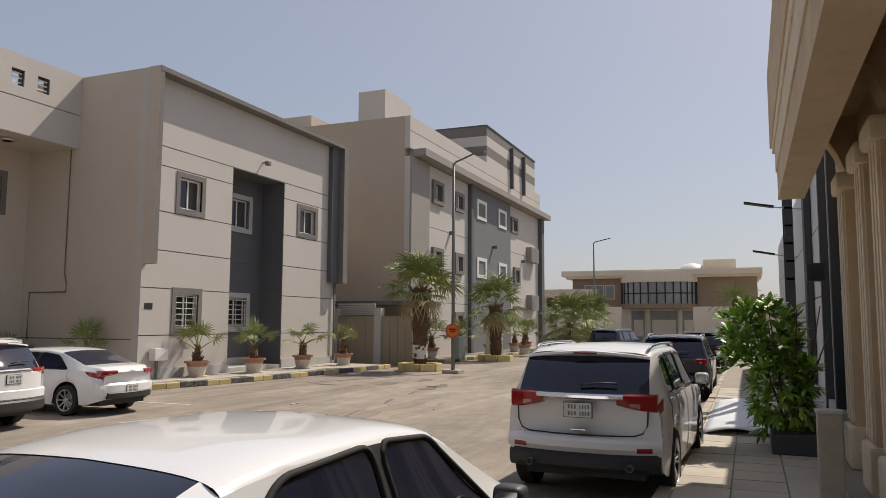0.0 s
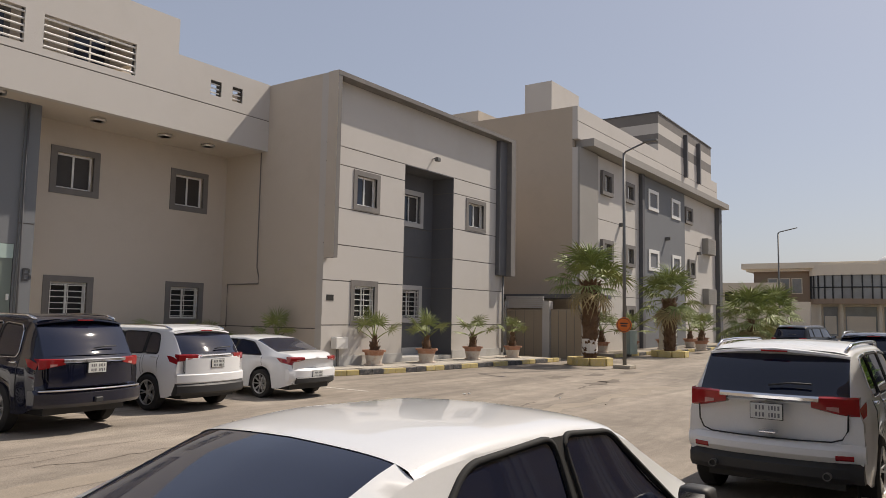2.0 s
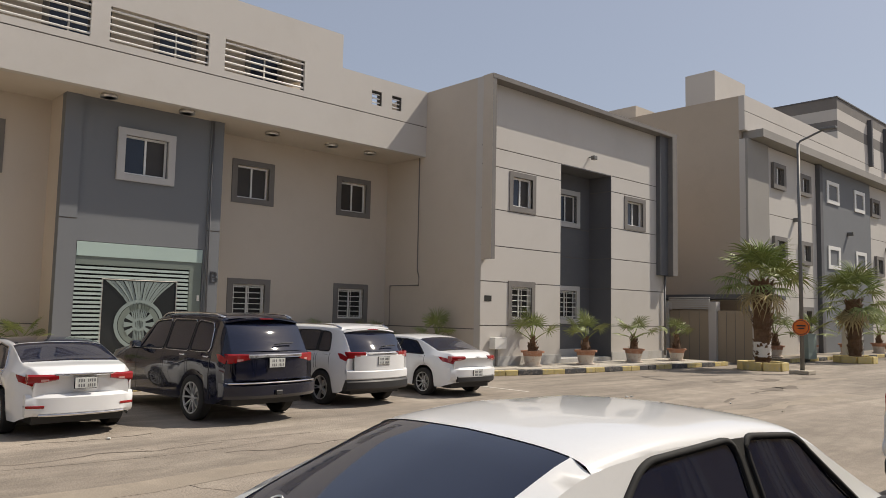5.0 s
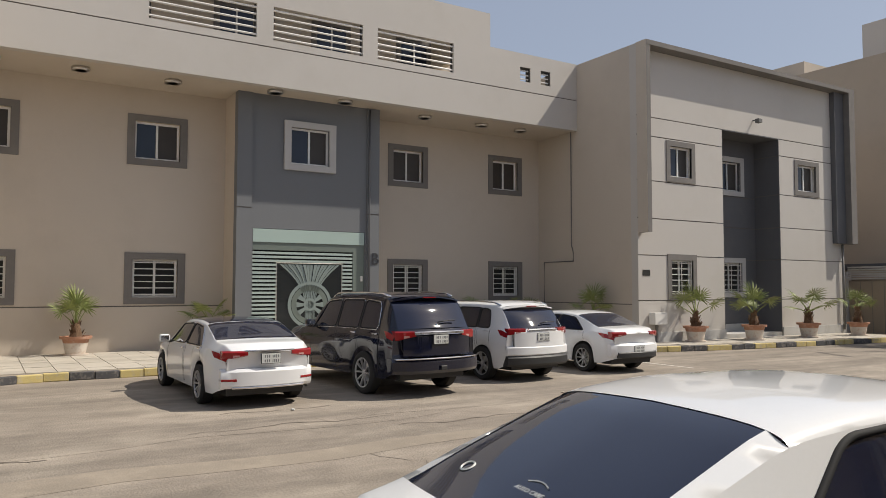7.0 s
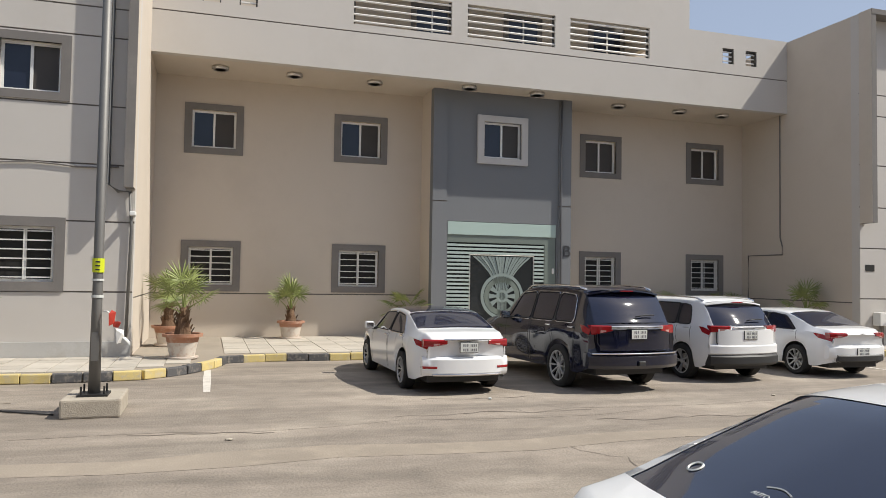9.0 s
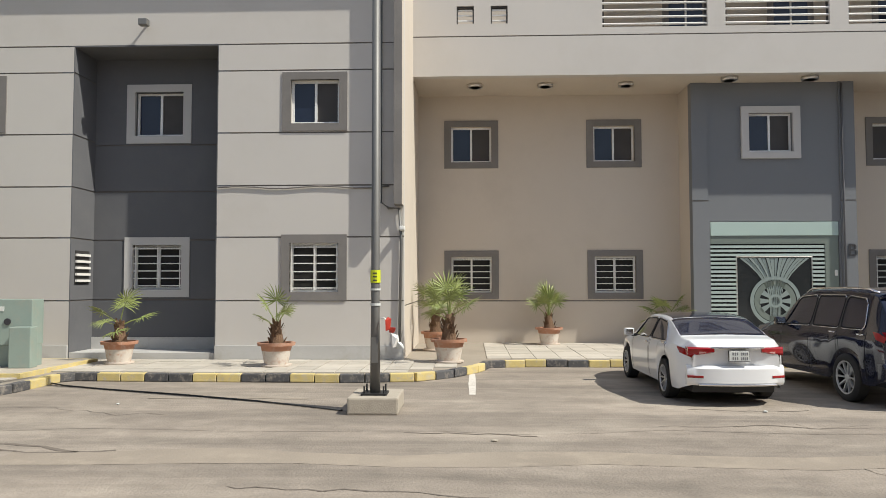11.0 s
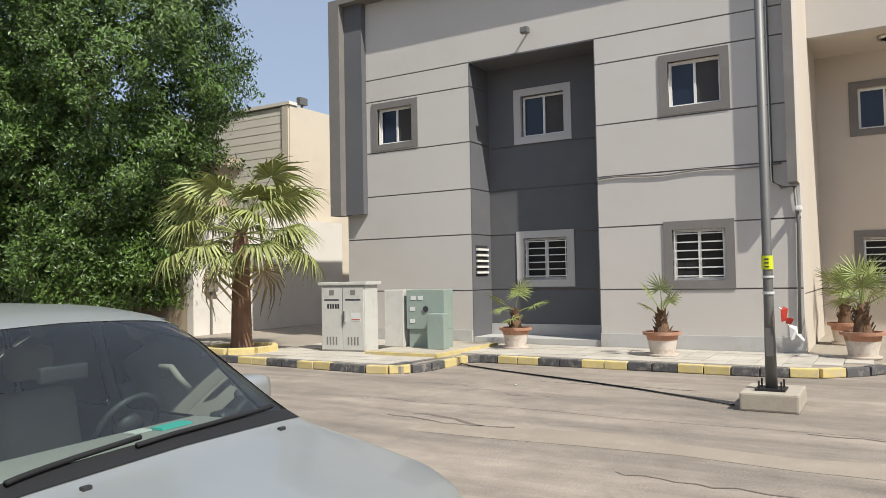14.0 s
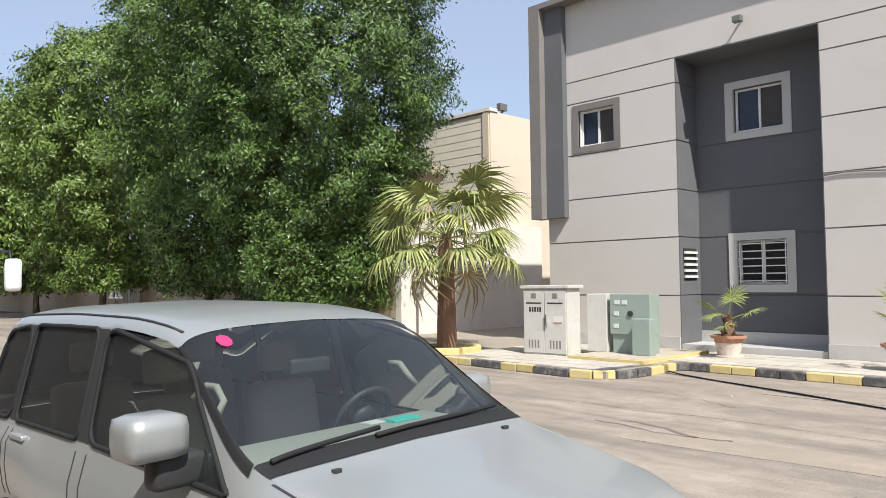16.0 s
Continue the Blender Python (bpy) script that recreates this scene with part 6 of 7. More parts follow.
strip("asphalt_patch", [(5.0 + 0.05 * math.sin(i), -14.2 + 0.35 * i) for i in range(9)], 0.14, 0.006, PATCH, "chipped pale mark on the asphalt", "road patch", 77)
for k in range(14):
    x, y = rnd.uniform(5.5, 12), rnd.uniform(-20, 10)
    bm = bmesh.new()
    bmesh.ops.create_icosphere(bm, subdivisions=1, radius=rnd.uniform(0.02, 0.05), matrix=Matrix.Translation((x, y, 0.015)) @ Matrix.Diagonal((1, rnd.uniform(0.6, 1.6), 0.5, 1)))
    tagged(part("litter", bm, PLATE if k % 2 else CONCRETE), "small pale scrap lying on the road", "litter")

# ---- trees ----
def big_tree(x, y, height, R, seed, count, size=0.12, low=1.4, leaf=LEAF):
    """A clipped column: sprays of small leaves over an uneven shell, some of them deep inside."""
    tr = thing("street_tree", "dense green evergreen street tree clipped to a tall column", "tree", pose(x, y, 0), "trees along the wall")
    bm = tube(bmesh.new(), [(0, 0, 0), (0.05, 0.03, 1.0), (0.0, 0.1, 2.2), (0.1, 0, height * 0.6)], 0.24, 9, 0.1)
    for k in range(7):
        a = k * 0.9 + seed
        tube(bm, [(0, 0.05, 1.5 + 0.3 * k), (math.cos(a) * R * 0.35, math.sin(a) * R * 0.35, 2.6 + 0.6 * k), (math.cos(a) * R * 0.7, math.sin(a) * R * 0.7, 3.6 + 0.75 * k)], 0.10, 6, 0.03)
    part("trunk", bm, WOODBARK, tr, smooth=True)
    rs = np.random.RandomState(seed)
    per = 26
    n = count // per
    a, f = rs.uniform(0, math.tau, n), rs.rand(n) ** 0.92
    rr = R * np.interp(f, (0, 0.12, 0.3, 0.48, 0.7, 0.88, 0.97, 1.0), (0.50, 0.66, 0.84, 0.98, 1.04, 0.90, 0.60, 0.18))
    wave = np.zeros(n)
    for amp, fr in ((0.09, 1.0), (0.11, 2.1), (0.14, 4.3), (0.08, 8.0)):
        p = rs.uniform(0, 6.3, 4)
        k = np.round(3 * fr)
        wave += amp * (np.sin(a * k + p[0] + 2.0 * np.sin(f * 5 * fr + p[1])) + np.sin(f * height * 0.8 * fr + p[2] + 1.5 * np.sin(a * k + p[3]))) / 1.4
    rad = rr * (1 + wave) - np.minimum(rs.exponential(0.30, n), 2.2) + rs.normal(size=n) * 0.08
    z = low + (height - low) * f + 0.35 * np.sin(a * 5 + seed) * f
    d = np.stack([np.cos(a), np.sin(a), 0.25 + 0.9 * (f - 0.4)], 1)
    c = np.stack([np.cos(a) * rad, np.sin(a) * rad, z], 1)
    c, d = np.repeat(c, per, 0), np.repeat(d, per, 0)
    m = len(c)
    c = c + rs.normal(size=(m, 3)) * np.array((0.16, 0.16, 0.13)) * (size / 0.075) ** 0.6
    nrm = d + rs.normal(size=(m, 3)) * 0.55
    nrm /= np.linalg.norm(nrm, axis=1)[:, None]
    t = np.cross(nrm, rs.normal(size=(m, 3)))
    t /= np.linalg.norm(t, axis=1)[:, None]
    u = np.cross(nrm, t)
    s = size * rs.uniform(0.6, 1.4, m)[:, None]
    v = np.stack([c - t * s, c + u * s * 0.42 + nrm * s * 0.15, c + t * s, c - u * s * 0.42 + nrm * s * 0.15], 1).reshape(-1, 3)
    me = bpy.data.meshes.new("crown")
    me.from_pydata(v.tolist(), [], np.arange(4 * m).reshape(-1, 4).tolist())
    me.materials.append(leaf)
    new("crown", me).parent = tr


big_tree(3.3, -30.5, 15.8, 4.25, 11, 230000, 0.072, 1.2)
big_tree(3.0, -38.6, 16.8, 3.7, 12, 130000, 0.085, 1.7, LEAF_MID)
big_tree(3.0, -51.0, 15.6, 4.0, 13, 80000, 0.115, 1.9, LEAF_LIT)
big_tree(3.0, -63.0, 14.6, 4.6, 14, 36000, 0.17, 1.9, LEAF_LIT)
big_tree(3.0, -75.0, 15.0, 5.0, 15, 24000, 0.21, 1.9, LEAF_LIT)
big_tree(3.0, -88.0, 14.6, 5.4, 16, 16000, 0.27, 1.9, LEAF_LIT)

# ---- south-west house and boundary wall ----
CREAM = mat("cream_render", (0.62, 0.54, 0.43), 0.9, var=0.06, scale=3, bump=0.2, dirt=(0.5, 0.42, 0.32), dirt_amount=0.3)
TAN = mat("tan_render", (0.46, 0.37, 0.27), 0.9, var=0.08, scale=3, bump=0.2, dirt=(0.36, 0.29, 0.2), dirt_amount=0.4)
CLAD = mat("cream_cladding", (0.74, 0.69, 0.60), 0.7, var=0.05, scale=2, bump=0.05)
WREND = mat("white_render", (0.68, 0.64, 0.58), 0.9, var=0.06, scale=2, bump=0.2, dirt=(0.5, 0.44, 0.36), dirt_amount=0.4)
wall("wall_garden_north", "y", -28.5, -28.8, -7.0, 0.9, 0.0, 4.3, WREND, label="white rendered garden wall lit by the sun")
# white wall's turn along the street: tree shade is put into the tan colour
wall("wall_boundary", "x", 0.9, 0.6, -120.0, -28.8, 0.0, 3.6, TAN, label="boundary wall with tree shade put into its tan colour")
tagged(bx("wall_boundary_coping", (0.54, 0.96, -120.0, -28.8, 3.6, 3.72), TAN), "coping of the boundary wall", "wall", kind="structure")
HX = -4.3
wall("wall_house_north", "y", -28.9, -29.2, -14.0, HX, 0.0, 8.95, CREAM, label="cream side wall of the neighbouring house")
cl = thing("wall_cladding", "cream horizontal board cladding on the house's upper wall", "cladding")
tagged(cl, kind="structure")
tagged(bx("wall_house_upper", (HX - 0.3, HX - 0.02, -37.0, -29.2, 0.0, 8.9), CREAM), "east wall behind the boards", "wall", kind="structure")
for k in range(14):
    z = 4.3 + k * 0.33
    bx("board", (HX - 0.02, HX + 0.012, -37.0, -29.3, z, z + 0.295), CLAD, cl)
bx("coping", (HX - 0.4, HX + 0.08, -37.0, -28.85, 8.95, 9.08), CLAD, cl)
bx("corner_trim", (HX - 0.02, HX + 0.06, -29.28, -28.95, 4.3, 8.94), CREAM, cl)
fl = thing("wall_floodlight", "flood lamp standing on the parapet", "lamp", pose(HX - 0.9, -29.05, 8.95))
bx("bracket", (-0.05, 0.05, -0.03, 0.03, -0.02, 0.2), POLE, fl)
part("lamp_head", box(bmesh.new(), -0.22, 0.22, -0.1, 0.12, 0.15, 0.45, bevel=0.02), POLE, fl)
cor = thing("corner_cornice", "round moulded tan cornice at the wall's end", "cornice", pose(-1.3, -30.3, 0))
tagged(cor, kind="structure")
part("cornice", lathe(bmesh.new(), [(0.75, 0.0), (0.75, 5.3), (0.95, 5.5), (1.0, 5.75), (1.15, 6.0), (1.3, 6.15), (1.3, 6.45)], 28), TAN, cor, smooth=30)
mt = thing("meter_box", "white meter box on the garden wall", "meter box", pose(0.2, -28.5, 1.7))
part("case", box(bmesh.new(), -0.22, 0.22, 0.0, 0.22, 0.35, 0.8, bevel=0.02), PVC, mt)
part("case_lower", box(bmesh.new(), -0.2, 0.2, 0.0, 0.2, -0.1, 0.33, bevel=0.02), TRIM, mt)
bx("conduit", (-0.03, 0.03, 0.05, 0.1, -1.6, -0.1), TRIM, mt)
sg = thing("road_sign", "small triangular warning sign on a post under the trees", "sign", pose(3.0, -49.2, 0, 0, 0, 68))
part("post", tube(bmesh.new(), [(0, 0, 0), (0, 0, 1.4)], 0.035, 6), POLE, sg)
bm = lathe(bmesh.new(), [(0.44, 0.0), (0.44, 0.02)], 3, pose(0.04, 0, 1.56, 90, 0, 90) @ pose(0, 0, 0, 0, 0, 90))
part("sign_panel", bm, PLATE, sg, "white triangular panel")
for y in (-0.07, 0.07):
    bx("sign_bar", (0.062, 0.068, y - 0.035, y + 0.035, 1.42, 1.66), INK, sg)
wg = thing("metal_gate", "white barred gate in the boundary wall", "gate", pose(0.97, -52.0, 0.0))
for k in range(9):
    bx("bar", (0.0, 0.04, -0.9 + 0.22 * k, -0.78 + 0.22 * k, 0.1, 2.2 - 0.05 * abs(k - 4)), BAR_WHITE, wg)
for z in (0.35, 1.75):
    bx("rail", (-0.03, -0.002, -0.95, 1.12, z, z + 0.08), BAR_WHITE, wg)
# small bus behind the silver four-by-four
bus = thing("minibus", "white minibus with large hanging mirrors parked at the kerb", "bus", pose(16.39, -23.88, 0, 0, 0, 90), "parked cars")
part("body", box(bmesh.new(), -3.4, 3.4, -1.0, 1.0, 0.42, 2.62, bevel=0.16), WHITE_DUSTY, bus, smooth=40)
part("windscreen", box(bmesh.new(), 3.38, 3.415, -0.86, 0.86, 1.35, 2.3, bevel=0.03), TINT, bus, "dark windscreen")
for side in (1, -1):
    for k in range(4):
        part("side_window", box(bmesh.new(), -2.9 + 1.5 * k, -1.55 + 1.5 * k, *sorted((side * 0.99, side * 1.008)), 1.45, 2.25, bevel=0.008), TINT, bus, "dark side window")
    for x in (-2.0, 2.2):
        make_wheel(0.38, 0.22, bus, x, side * 0.9, 6)
    arm = part("mirror_arm", tube(bmesh.new(), [(3.3, side * 0.9, 2.45), (3.75, side * 1.02, 2.5), (3.98, side * 1.12, 2.47), (4.02, side * 1.16, 2.25)], 0.022, 7), BLACKM, bus, "black mirror arm", True)
    part("mirror", box(bmesh.new(), 3.94, 4.10, *sorted((side * 1.06, side * 1.26)), 1.94, 2.38, bevel=0.06), WHITE_DUSTY, arm, "tall white mirror case", True)

# ---- garage and northern block ----
GARAGE = mat("tan_garage_door", (0.34, 0.28, 0.21), 0.6, var=0.06, scale=1.5, bump=0.1)
for x0, x1 in ((-1.0, 1.05), (1.45, 3.1)):
    gd = thing("garage_door", "tan sheet garage gate between the blocks", "gate", pose(0, 24.5, 0))
    bx("leaf", (x0, x1, 0.0, 0.08, 0.02, 2.35), GARAGE, gd)
    for k in range(1, 4):
        bx("seam", (x0 + (x1 - x0) * k / 4 - 0.01, x0 + (x1 - x0) * k / 4 + 0.01, -0.012, 0.0, 0.05, 2.3), TRIM, gd)
for x in (-1.2, 1.25, 3.3):
    tagged(bx("gate_post", (x - 0.18, x + 0.18, 24.35, 24.75, 0.0, 2.75), TRIM_PALE), "pale grey gate post", "post", kind="structure")
gr = thing("louvre_panel", "grey louvred panel over the garage gate", "louvre", pose(0, 24.5, 2.4))
for k in range(6):
    bx("louvre", (-1.02, 1.07, -0.04, 0.02, k * 0.1, k * 0.1 + 0.07), TRIM_PALE, gr)
tagged(bx("garage_roof", (-8.0, 3.4, 24.9, 27.3, 2.9, 3.1), SLATE), "dark flat roof over the garage", "roof", kind="structure")
tagged(bx("garage_back", (-8.0, -1.4, 24.4, 24.7, 0.0, 2.8), BEIGE), "beige wall beside the garage", "wall", kind="structure")

B2X, B2Y = 1.5, 27.4
WIN2 = [(30.35, 31.9, 8.8, 10.15, TRIM), (33.8, 35.3, 8.85, 10.05, TRIM), (37.65, 39.6, 8.87, 10.2, BAR_WHITE), (42.2, 44.1, 8.84, 10.2, BAR_WHITE), (45.4, 47.1, 8.85, 10.05, TRIM),
        (37.65, 39.6, 5.0, 6.35, BAR_WHITE), (42.25, 44.15, 4.95, 6.33, BAR_WHITE), (46.1, 47.65, 4.95, 6.28, TRIM), (33.8, 35.3, 5.0, 6.3, TRIM), (30.35, 31.9, 5.0, 6.3, TRIM), (33.8, 35.3, 1.3, 2.7, TRIM)]
wall("wall_block_front", "x", B2X, B2X - 0.3, B2Y, 54.2, 0.15, 10.9, FACADE, [(a + 0.3, b - 0.3, c + 0.2, d - 0.2) for a, b, c, d, m in WIN2], (1.6, 3.2, 7.4), label="pale facade of the four-storey block")
wall("wall_block_upper", "x", B2X, B2X - 0.3, B2Y, 54.2, 11.35, 13.1, FACADE, (), (12.3,), label="pale upper band of the block")
wall("wall_block_south", "y", B2Y, B2Y + 0.3, -16.0, B2X - 0.3, 0.15, 13.1, SHADED_BEIGE, label="plain beige side wall of the block, shade put into its colour")
tagged(bx("block_ledge", (B2X - 0.3, B2X + 0.75, B2Y + 0.4, 55.0, 10.95, 11.35), TRIM_MID), "grey ledge along the block's facade", "ledge", kind="structure")
tagged(bx("block_strip", (B2X + 0.003, B2X + 0.12, B2Y, 29.8, 0.15, 10.9), TRIM_MID), "grey corner strip of the facade", "wall", kind="structure")
tagged(bx("block_panel", (B2X + 0.003, B2X + 0.1, 36.9, 45.2, 0.15, 10.9), BLUEGREY), "grey panel in the middle of the facade", "wall", kind="structure")
tagged(bx("block_fin", (B2X + 0.003, B2X + 0.25, 36.3, 36.7, 0.15, 10.9), SLATE), "dark fin on the facade", "fin", kind="structure")
tagged(bx("block_fin", (B2X + 0.003, B2X + 0.35, 53.4, 54.2, 0.15, 10.9), SLATE), "dark end fin on the facade", "fin", kind="structure")
tagged(bx("block_roof", (-16.0, B2X - 0.3, B2Y + 0.3, 54.2, 12.4, 12.6), CONCRETE), "flat roof of the block", "roof", kind="structure")
for a, b, c, d, m in WIN2:
    wn2 = thing("window_block", "sliding window in a " + ("white" if m is BAR_WHITE else "grey") + " surround on the block", "window", pose(B2X + 0.1, (a + b) / 2, (c + d) / 2), "block windows")
    tagged(wn2, kind="structure")
    w, hh = b - a, d - c
    part("surround", relief("x", 0.06, -0.1, [-w / 2, -w / 2 + 0.3, w / 2 - 0.3, w / 2], [-hh / 2, -hh / 2 + 0.22, hh / 2 - 0.22, hh / 2], lambda u, z: None if abs(u) < w / 2 - 0.3 and abs(z) < hh / 2 - 0.22 else 0.0), m, wn2)
    bx("pane", (-0.16, -0.12, -w / 2 + 0.3, w / 2 - 0.3, -hh / 2 + 0.22, hh / 2 - 0.22), BROWNPANE, wn2)
    bx("mullion", (-0.12, -0.08, -0.04, 0.04, -hh / 2 + 0.22, hh / 2 - 0.22), PVC, wn2)
for z in (7.55, 3.7):
    ac = thing("screen_box", "grey louvred screen box on the facade", "screen", pose(B2X, 50.9, z))
    bx("frame", (0.003, 0.45, -1.1, 1.1, -0.6, 0.6), TRIM_MID, ac)
    for k in range(7):
        bx("louvre", (0.451, 0.47, -1.0, 1.0, -0.55 + k * 0.17, -0.47 + k * 0.17), TRIM_MID, ac)
for y, z in ((33.2, 7.4), (41.0, 7.3), (48.5, 6.9)):
    fl = thing("wall_floodlight", "small dark flood lamp on the block's facade", "lamp", pose(B2X - 0.05 + (0.15 if 36.9 < y < 45.2 else 0.0), y, z))
    part("lamp_head", box(bmesh.new(), 0.0, 0.35, -0.1, 0.1, -0.12, 0.1, bevel=0.02), POLE, fl)
# roof storey with stripes
rs3 = thing("roof_storey", "set-back striped grey and beige roof storey", "building", pose(0, 0, 0))
for z0, z1, m in ((13.0, 13.6, FACADE), (13.6, 14.3, TRIM), (14.3, 15.0, FACADE), (15.0, 15.7, TRIM)):
    bx("band", (-12.0, B2X - 0.02, 40.05, 52.6, z0, z1), m, rs3)
bx("coping", (-12.1, B2X + 0.03, 40.0, 52.7, 15.7, 15.78), SLATE, rs3)
for y in (45.6, 48.8):
    bx("fin", (B2X - 0.02, B2X + 0.25, y - 0.13, y + 0.13, 12.2, 15.3), SLATE, rs3)
tagged(bx("stair_tower", (-3.65, -1.85, 31.0, 34.8, 12.6, 16.0), FACADE), "beige stair tower on the roof", "tower", kind="structure")
tagged(bx("roof_room", (-9.5, -5.2, 28.2, 31.0, 12.6, 14.0), BEIGE), "low roof room with corrugated roof", "roof room", kind="structure")
far = thing("apartment_building", "pale distant house beyond the block", "building", pose(-4.0, 88.0, 0))
bx("wall", (-6, 4, 0, 10, 0, 6.5), CREAM, far)
for k in range(4):
    bx("window", (-4.6 + 2 * k, -3.6 + 2 * k, -0.03, 0.0, 4.2, 5.4), DARKIN, far)

# ---- villa across the street's end ----
VILLA = mat("brown_stone_villa", (0.30, 0.215, 0.15), 0.85, var=0.1, scale=2, bump=0.3)
VCREAM = mat("cream_stone", (0.72, 0.63, 0.50), 0.85, var=0.08, scale=2, bump=0.2)
VG = mat("villa_glass", (0.30, 0.30, 0.29), 0.10, var=0.3, scale=1.5, bump=0, coat=0.6)
vil = thing("villa", "brown stone villa with curved glazed bay and cream cornices", "house", pose(0, 90.0, 0))
bx("wall", (-3.6, 19.0, 0.0, 12.0, 4.0, 8.2), VILLA, vil, "brown stone wall")
bx("wall", (-3.7, 19.1, -0.02, 12.0, 0.0, 4.0), VCREAM, vil, "cream rendered ground floor")
bx("cornice", (-4.8, 19.6, -1.2, 12.5, 8.2, 8.9), VCREAM, vil, "cream roof cornice")
bx("cornice", (-4.3, 19.3, -0.8, 12.5, 7.9, 8.2), VCREAM, vil)
bx("string_course", (-3.7, 19.1, -0.15, 12.0, 4.0, 4.25), VCREAM, vil)
bm = bmesh.new()
n = 14
arc = [(7.4 + 4.6 * math.cos(math.pi * (1 + i / n)), 2.2 * math.sin(math.pi * (1 + i / n))) for i in range(n + 1)]
for z0, z1, nm, m, g in ((4.0, 4.6, "bay_wall", VILLA, 0.0), (4.6, 7.3, "bay_window", VG, 0.1), (7.3, 8.5, "bay_cornice", VCREAM, -0.25)):
    bm = bmesh.new()
    pts = [((x - 7.4) * (1 - g * 0.12) + 7.4, y * (1 - g * 0.3)) for x, y in arc]
    lo = [bm.verts.new((x, y, z0)) for x, y in pts]
    hi = [bm.verts.new((x, y, z1)) for x, y in pts]
    for i in range(n):
        bm.faces.new((lo[i], lo[i + 1], hi[i + 1], hi[i]))
    bm.faces.new(lo)
    bm.faces.new(hi)
    part(nm, bm, m, vil, "curved glazed bay" if m is VG else "")
for x, y in arc:
    bx("mullion", (x - 0.07, x + 0.07, y - 0.08, y + 0.06, 4.6, 7.3), BLACKM, vil)
bm = bmesh.new()
for z in (5.9,):
    tube(bm, [(x, y - 0.02, z) for x, y in arc], 0.06, 5)
part("transom", bm, BLACKM, vil)
for k in range(3):
    wv = bx("window", (-1.9 + k * 1.35, -0.9 + k * 1.35, -0.06, 0.0, 5.3, 7.0), VG, vil)
    bx("frame", (-2.0 + k * 1.35, -0.8 + k * 1.35, -0.03, -0.001, 5.2, 7.1), VCREAM, wv)
for x0, x1 in ((4.1, 5.6), (6.4, 9.6), (10.3, 11.6)):
    dv = bx("door_glass", (x0, x1, -0.06, 0.0, 0.3, 3.7), VG, vil)
    bx("door_panel", (x0 + 0.15, x1 - 0.15, -0.09, -0.06, 0.5, 2.6), VCREAM, dv)
    bx("column", (x0 - 0.5, x0 - 0.15, -0.5, -0.1, 0.0, 4.0), VCREAM, vil)
bm = bmesh.new()
bmesh.ops.create_uvsphere(bm, u_segments=24, v_segments=12, radius=2.2, matrix=Matrix.Translation((11.2, 5, 8.4)) @ Matrix.Diagonal((1, 1, 0.75, 1)))
part("dome", bm, BAR_WHITE, vil, "small white roof dome", True)
bx("stair_tower", (12.6, 16.6, 4, 8, 8.9, 10.4), VCREAM, vil)
tagged(bx("wall_villa", (-9.0, 3.6, 84.0, 84.3, 0.0, 4.1), VCREAM), "cream garden wall of the villa", "wall", kind="structure")
tagged(bx("wall_villa", (11.9, 24.0, 84.0, 84.3, 0.0, 4.1), VCREAM), "cream garden wall of the villa", "wall", kind="structure")
for x, y, z, sc in ((16.8, 66.0, 4.5, 2.6), (18.8, 52.0, 3.2, 2.0)):
    rr = random.Random(int(x * 10))
    dp = thing("date_palm", "feathery date palm before the villa", "palm", pose(x, y, 0))
    part("trunk", bark_trunk(0.3, 0.25, z, rr), BARK, dp)
    for k in range(34):
        fr_ = bmesh.new()
        el0 = radians(80 - 95 * k / 34)
        a = k * 2.4
        pts = []
        for i in range(8):
            f = i / 7
            r_, zz = sc * f * math.cos(el0 * (1 - 0.3 * f)), sc * (f * math.sin(el0) - 0.45 * f * f)
            pts.append(Vector((r_ * math.cos(a), r_ * math.sin(a), z + zz)))
        tube(fr_, pts, 0.02, 4, 0.006)
        sd = Vector((-math.sin(a), math.cos(a), 0))
        for i in range(14):
            f = 0.15 + 0.85 * i / 14
            p = pts[min(int(f * 7), 6)].lerp(pts[min(int(f * 7) + 1, 7)], f * 7 - int(f * 7))
            L = sc * 0.22 * (1.1 - 0.5 * f)
            for q in (-1, 1):
                e = p + sd * q * L * 0.8 + Vector((math.cos(a), math.sin(a), -0.3)) * L * 0.5
                quads(fr_, [p, p + Vector((0, 0, 0.05)), e], ((0, 1, 2),))
        part("frond", fr_, FROND, dp)


# ---- arcade building on the camera's side ----
SAND = mat("sandstone", (0.58, 0.45, 0.30), 0.85, var=0.14, scale=0.8, fine=45, bump=0.5, dirt=(0.36, 0.26, 0.15), dirt_amount=0.5)
SAND_PALE = mat("pale_sandstone", (0.68, 0.58, 0.44), 0.85, var=0.1, scale=0.8, fine=45, bump=0.4, dirt=(0.46, 0.36, 0.24), dirt_amount=0.4)
PANEL = mat("white_metal_panel", (0.62, 0.62, 0.62), 0.5, var=0.05, scale=1, bump=0.05, dirt=(0.45, 0.43, 0.4), dirt_amount=0.3)
CHARCOAL = mat("charcoal_panel", (0.05, 0.052, 0.056), 0.6, var=0.1, bump=0.05)
arc_ = thing("arcade_beam", "sandstone arcade beam with moulded cornice over the pavement", "beam")
tagged(arc_, kind="structure")
bx("beam", (18.42, 18.78, -5.2, 4.25, 3.92, 6.2), SAND, arc_)
bx("fascia", (18.40, 18.418, -5.2, 4.3, 4.35, 6.2), SAND_PALE, arc_, "pale fascia strip")
bx("cornice", (18.36, 18.40, -5.2, 5.3, 4.95, 6.2), SAND, arc_)
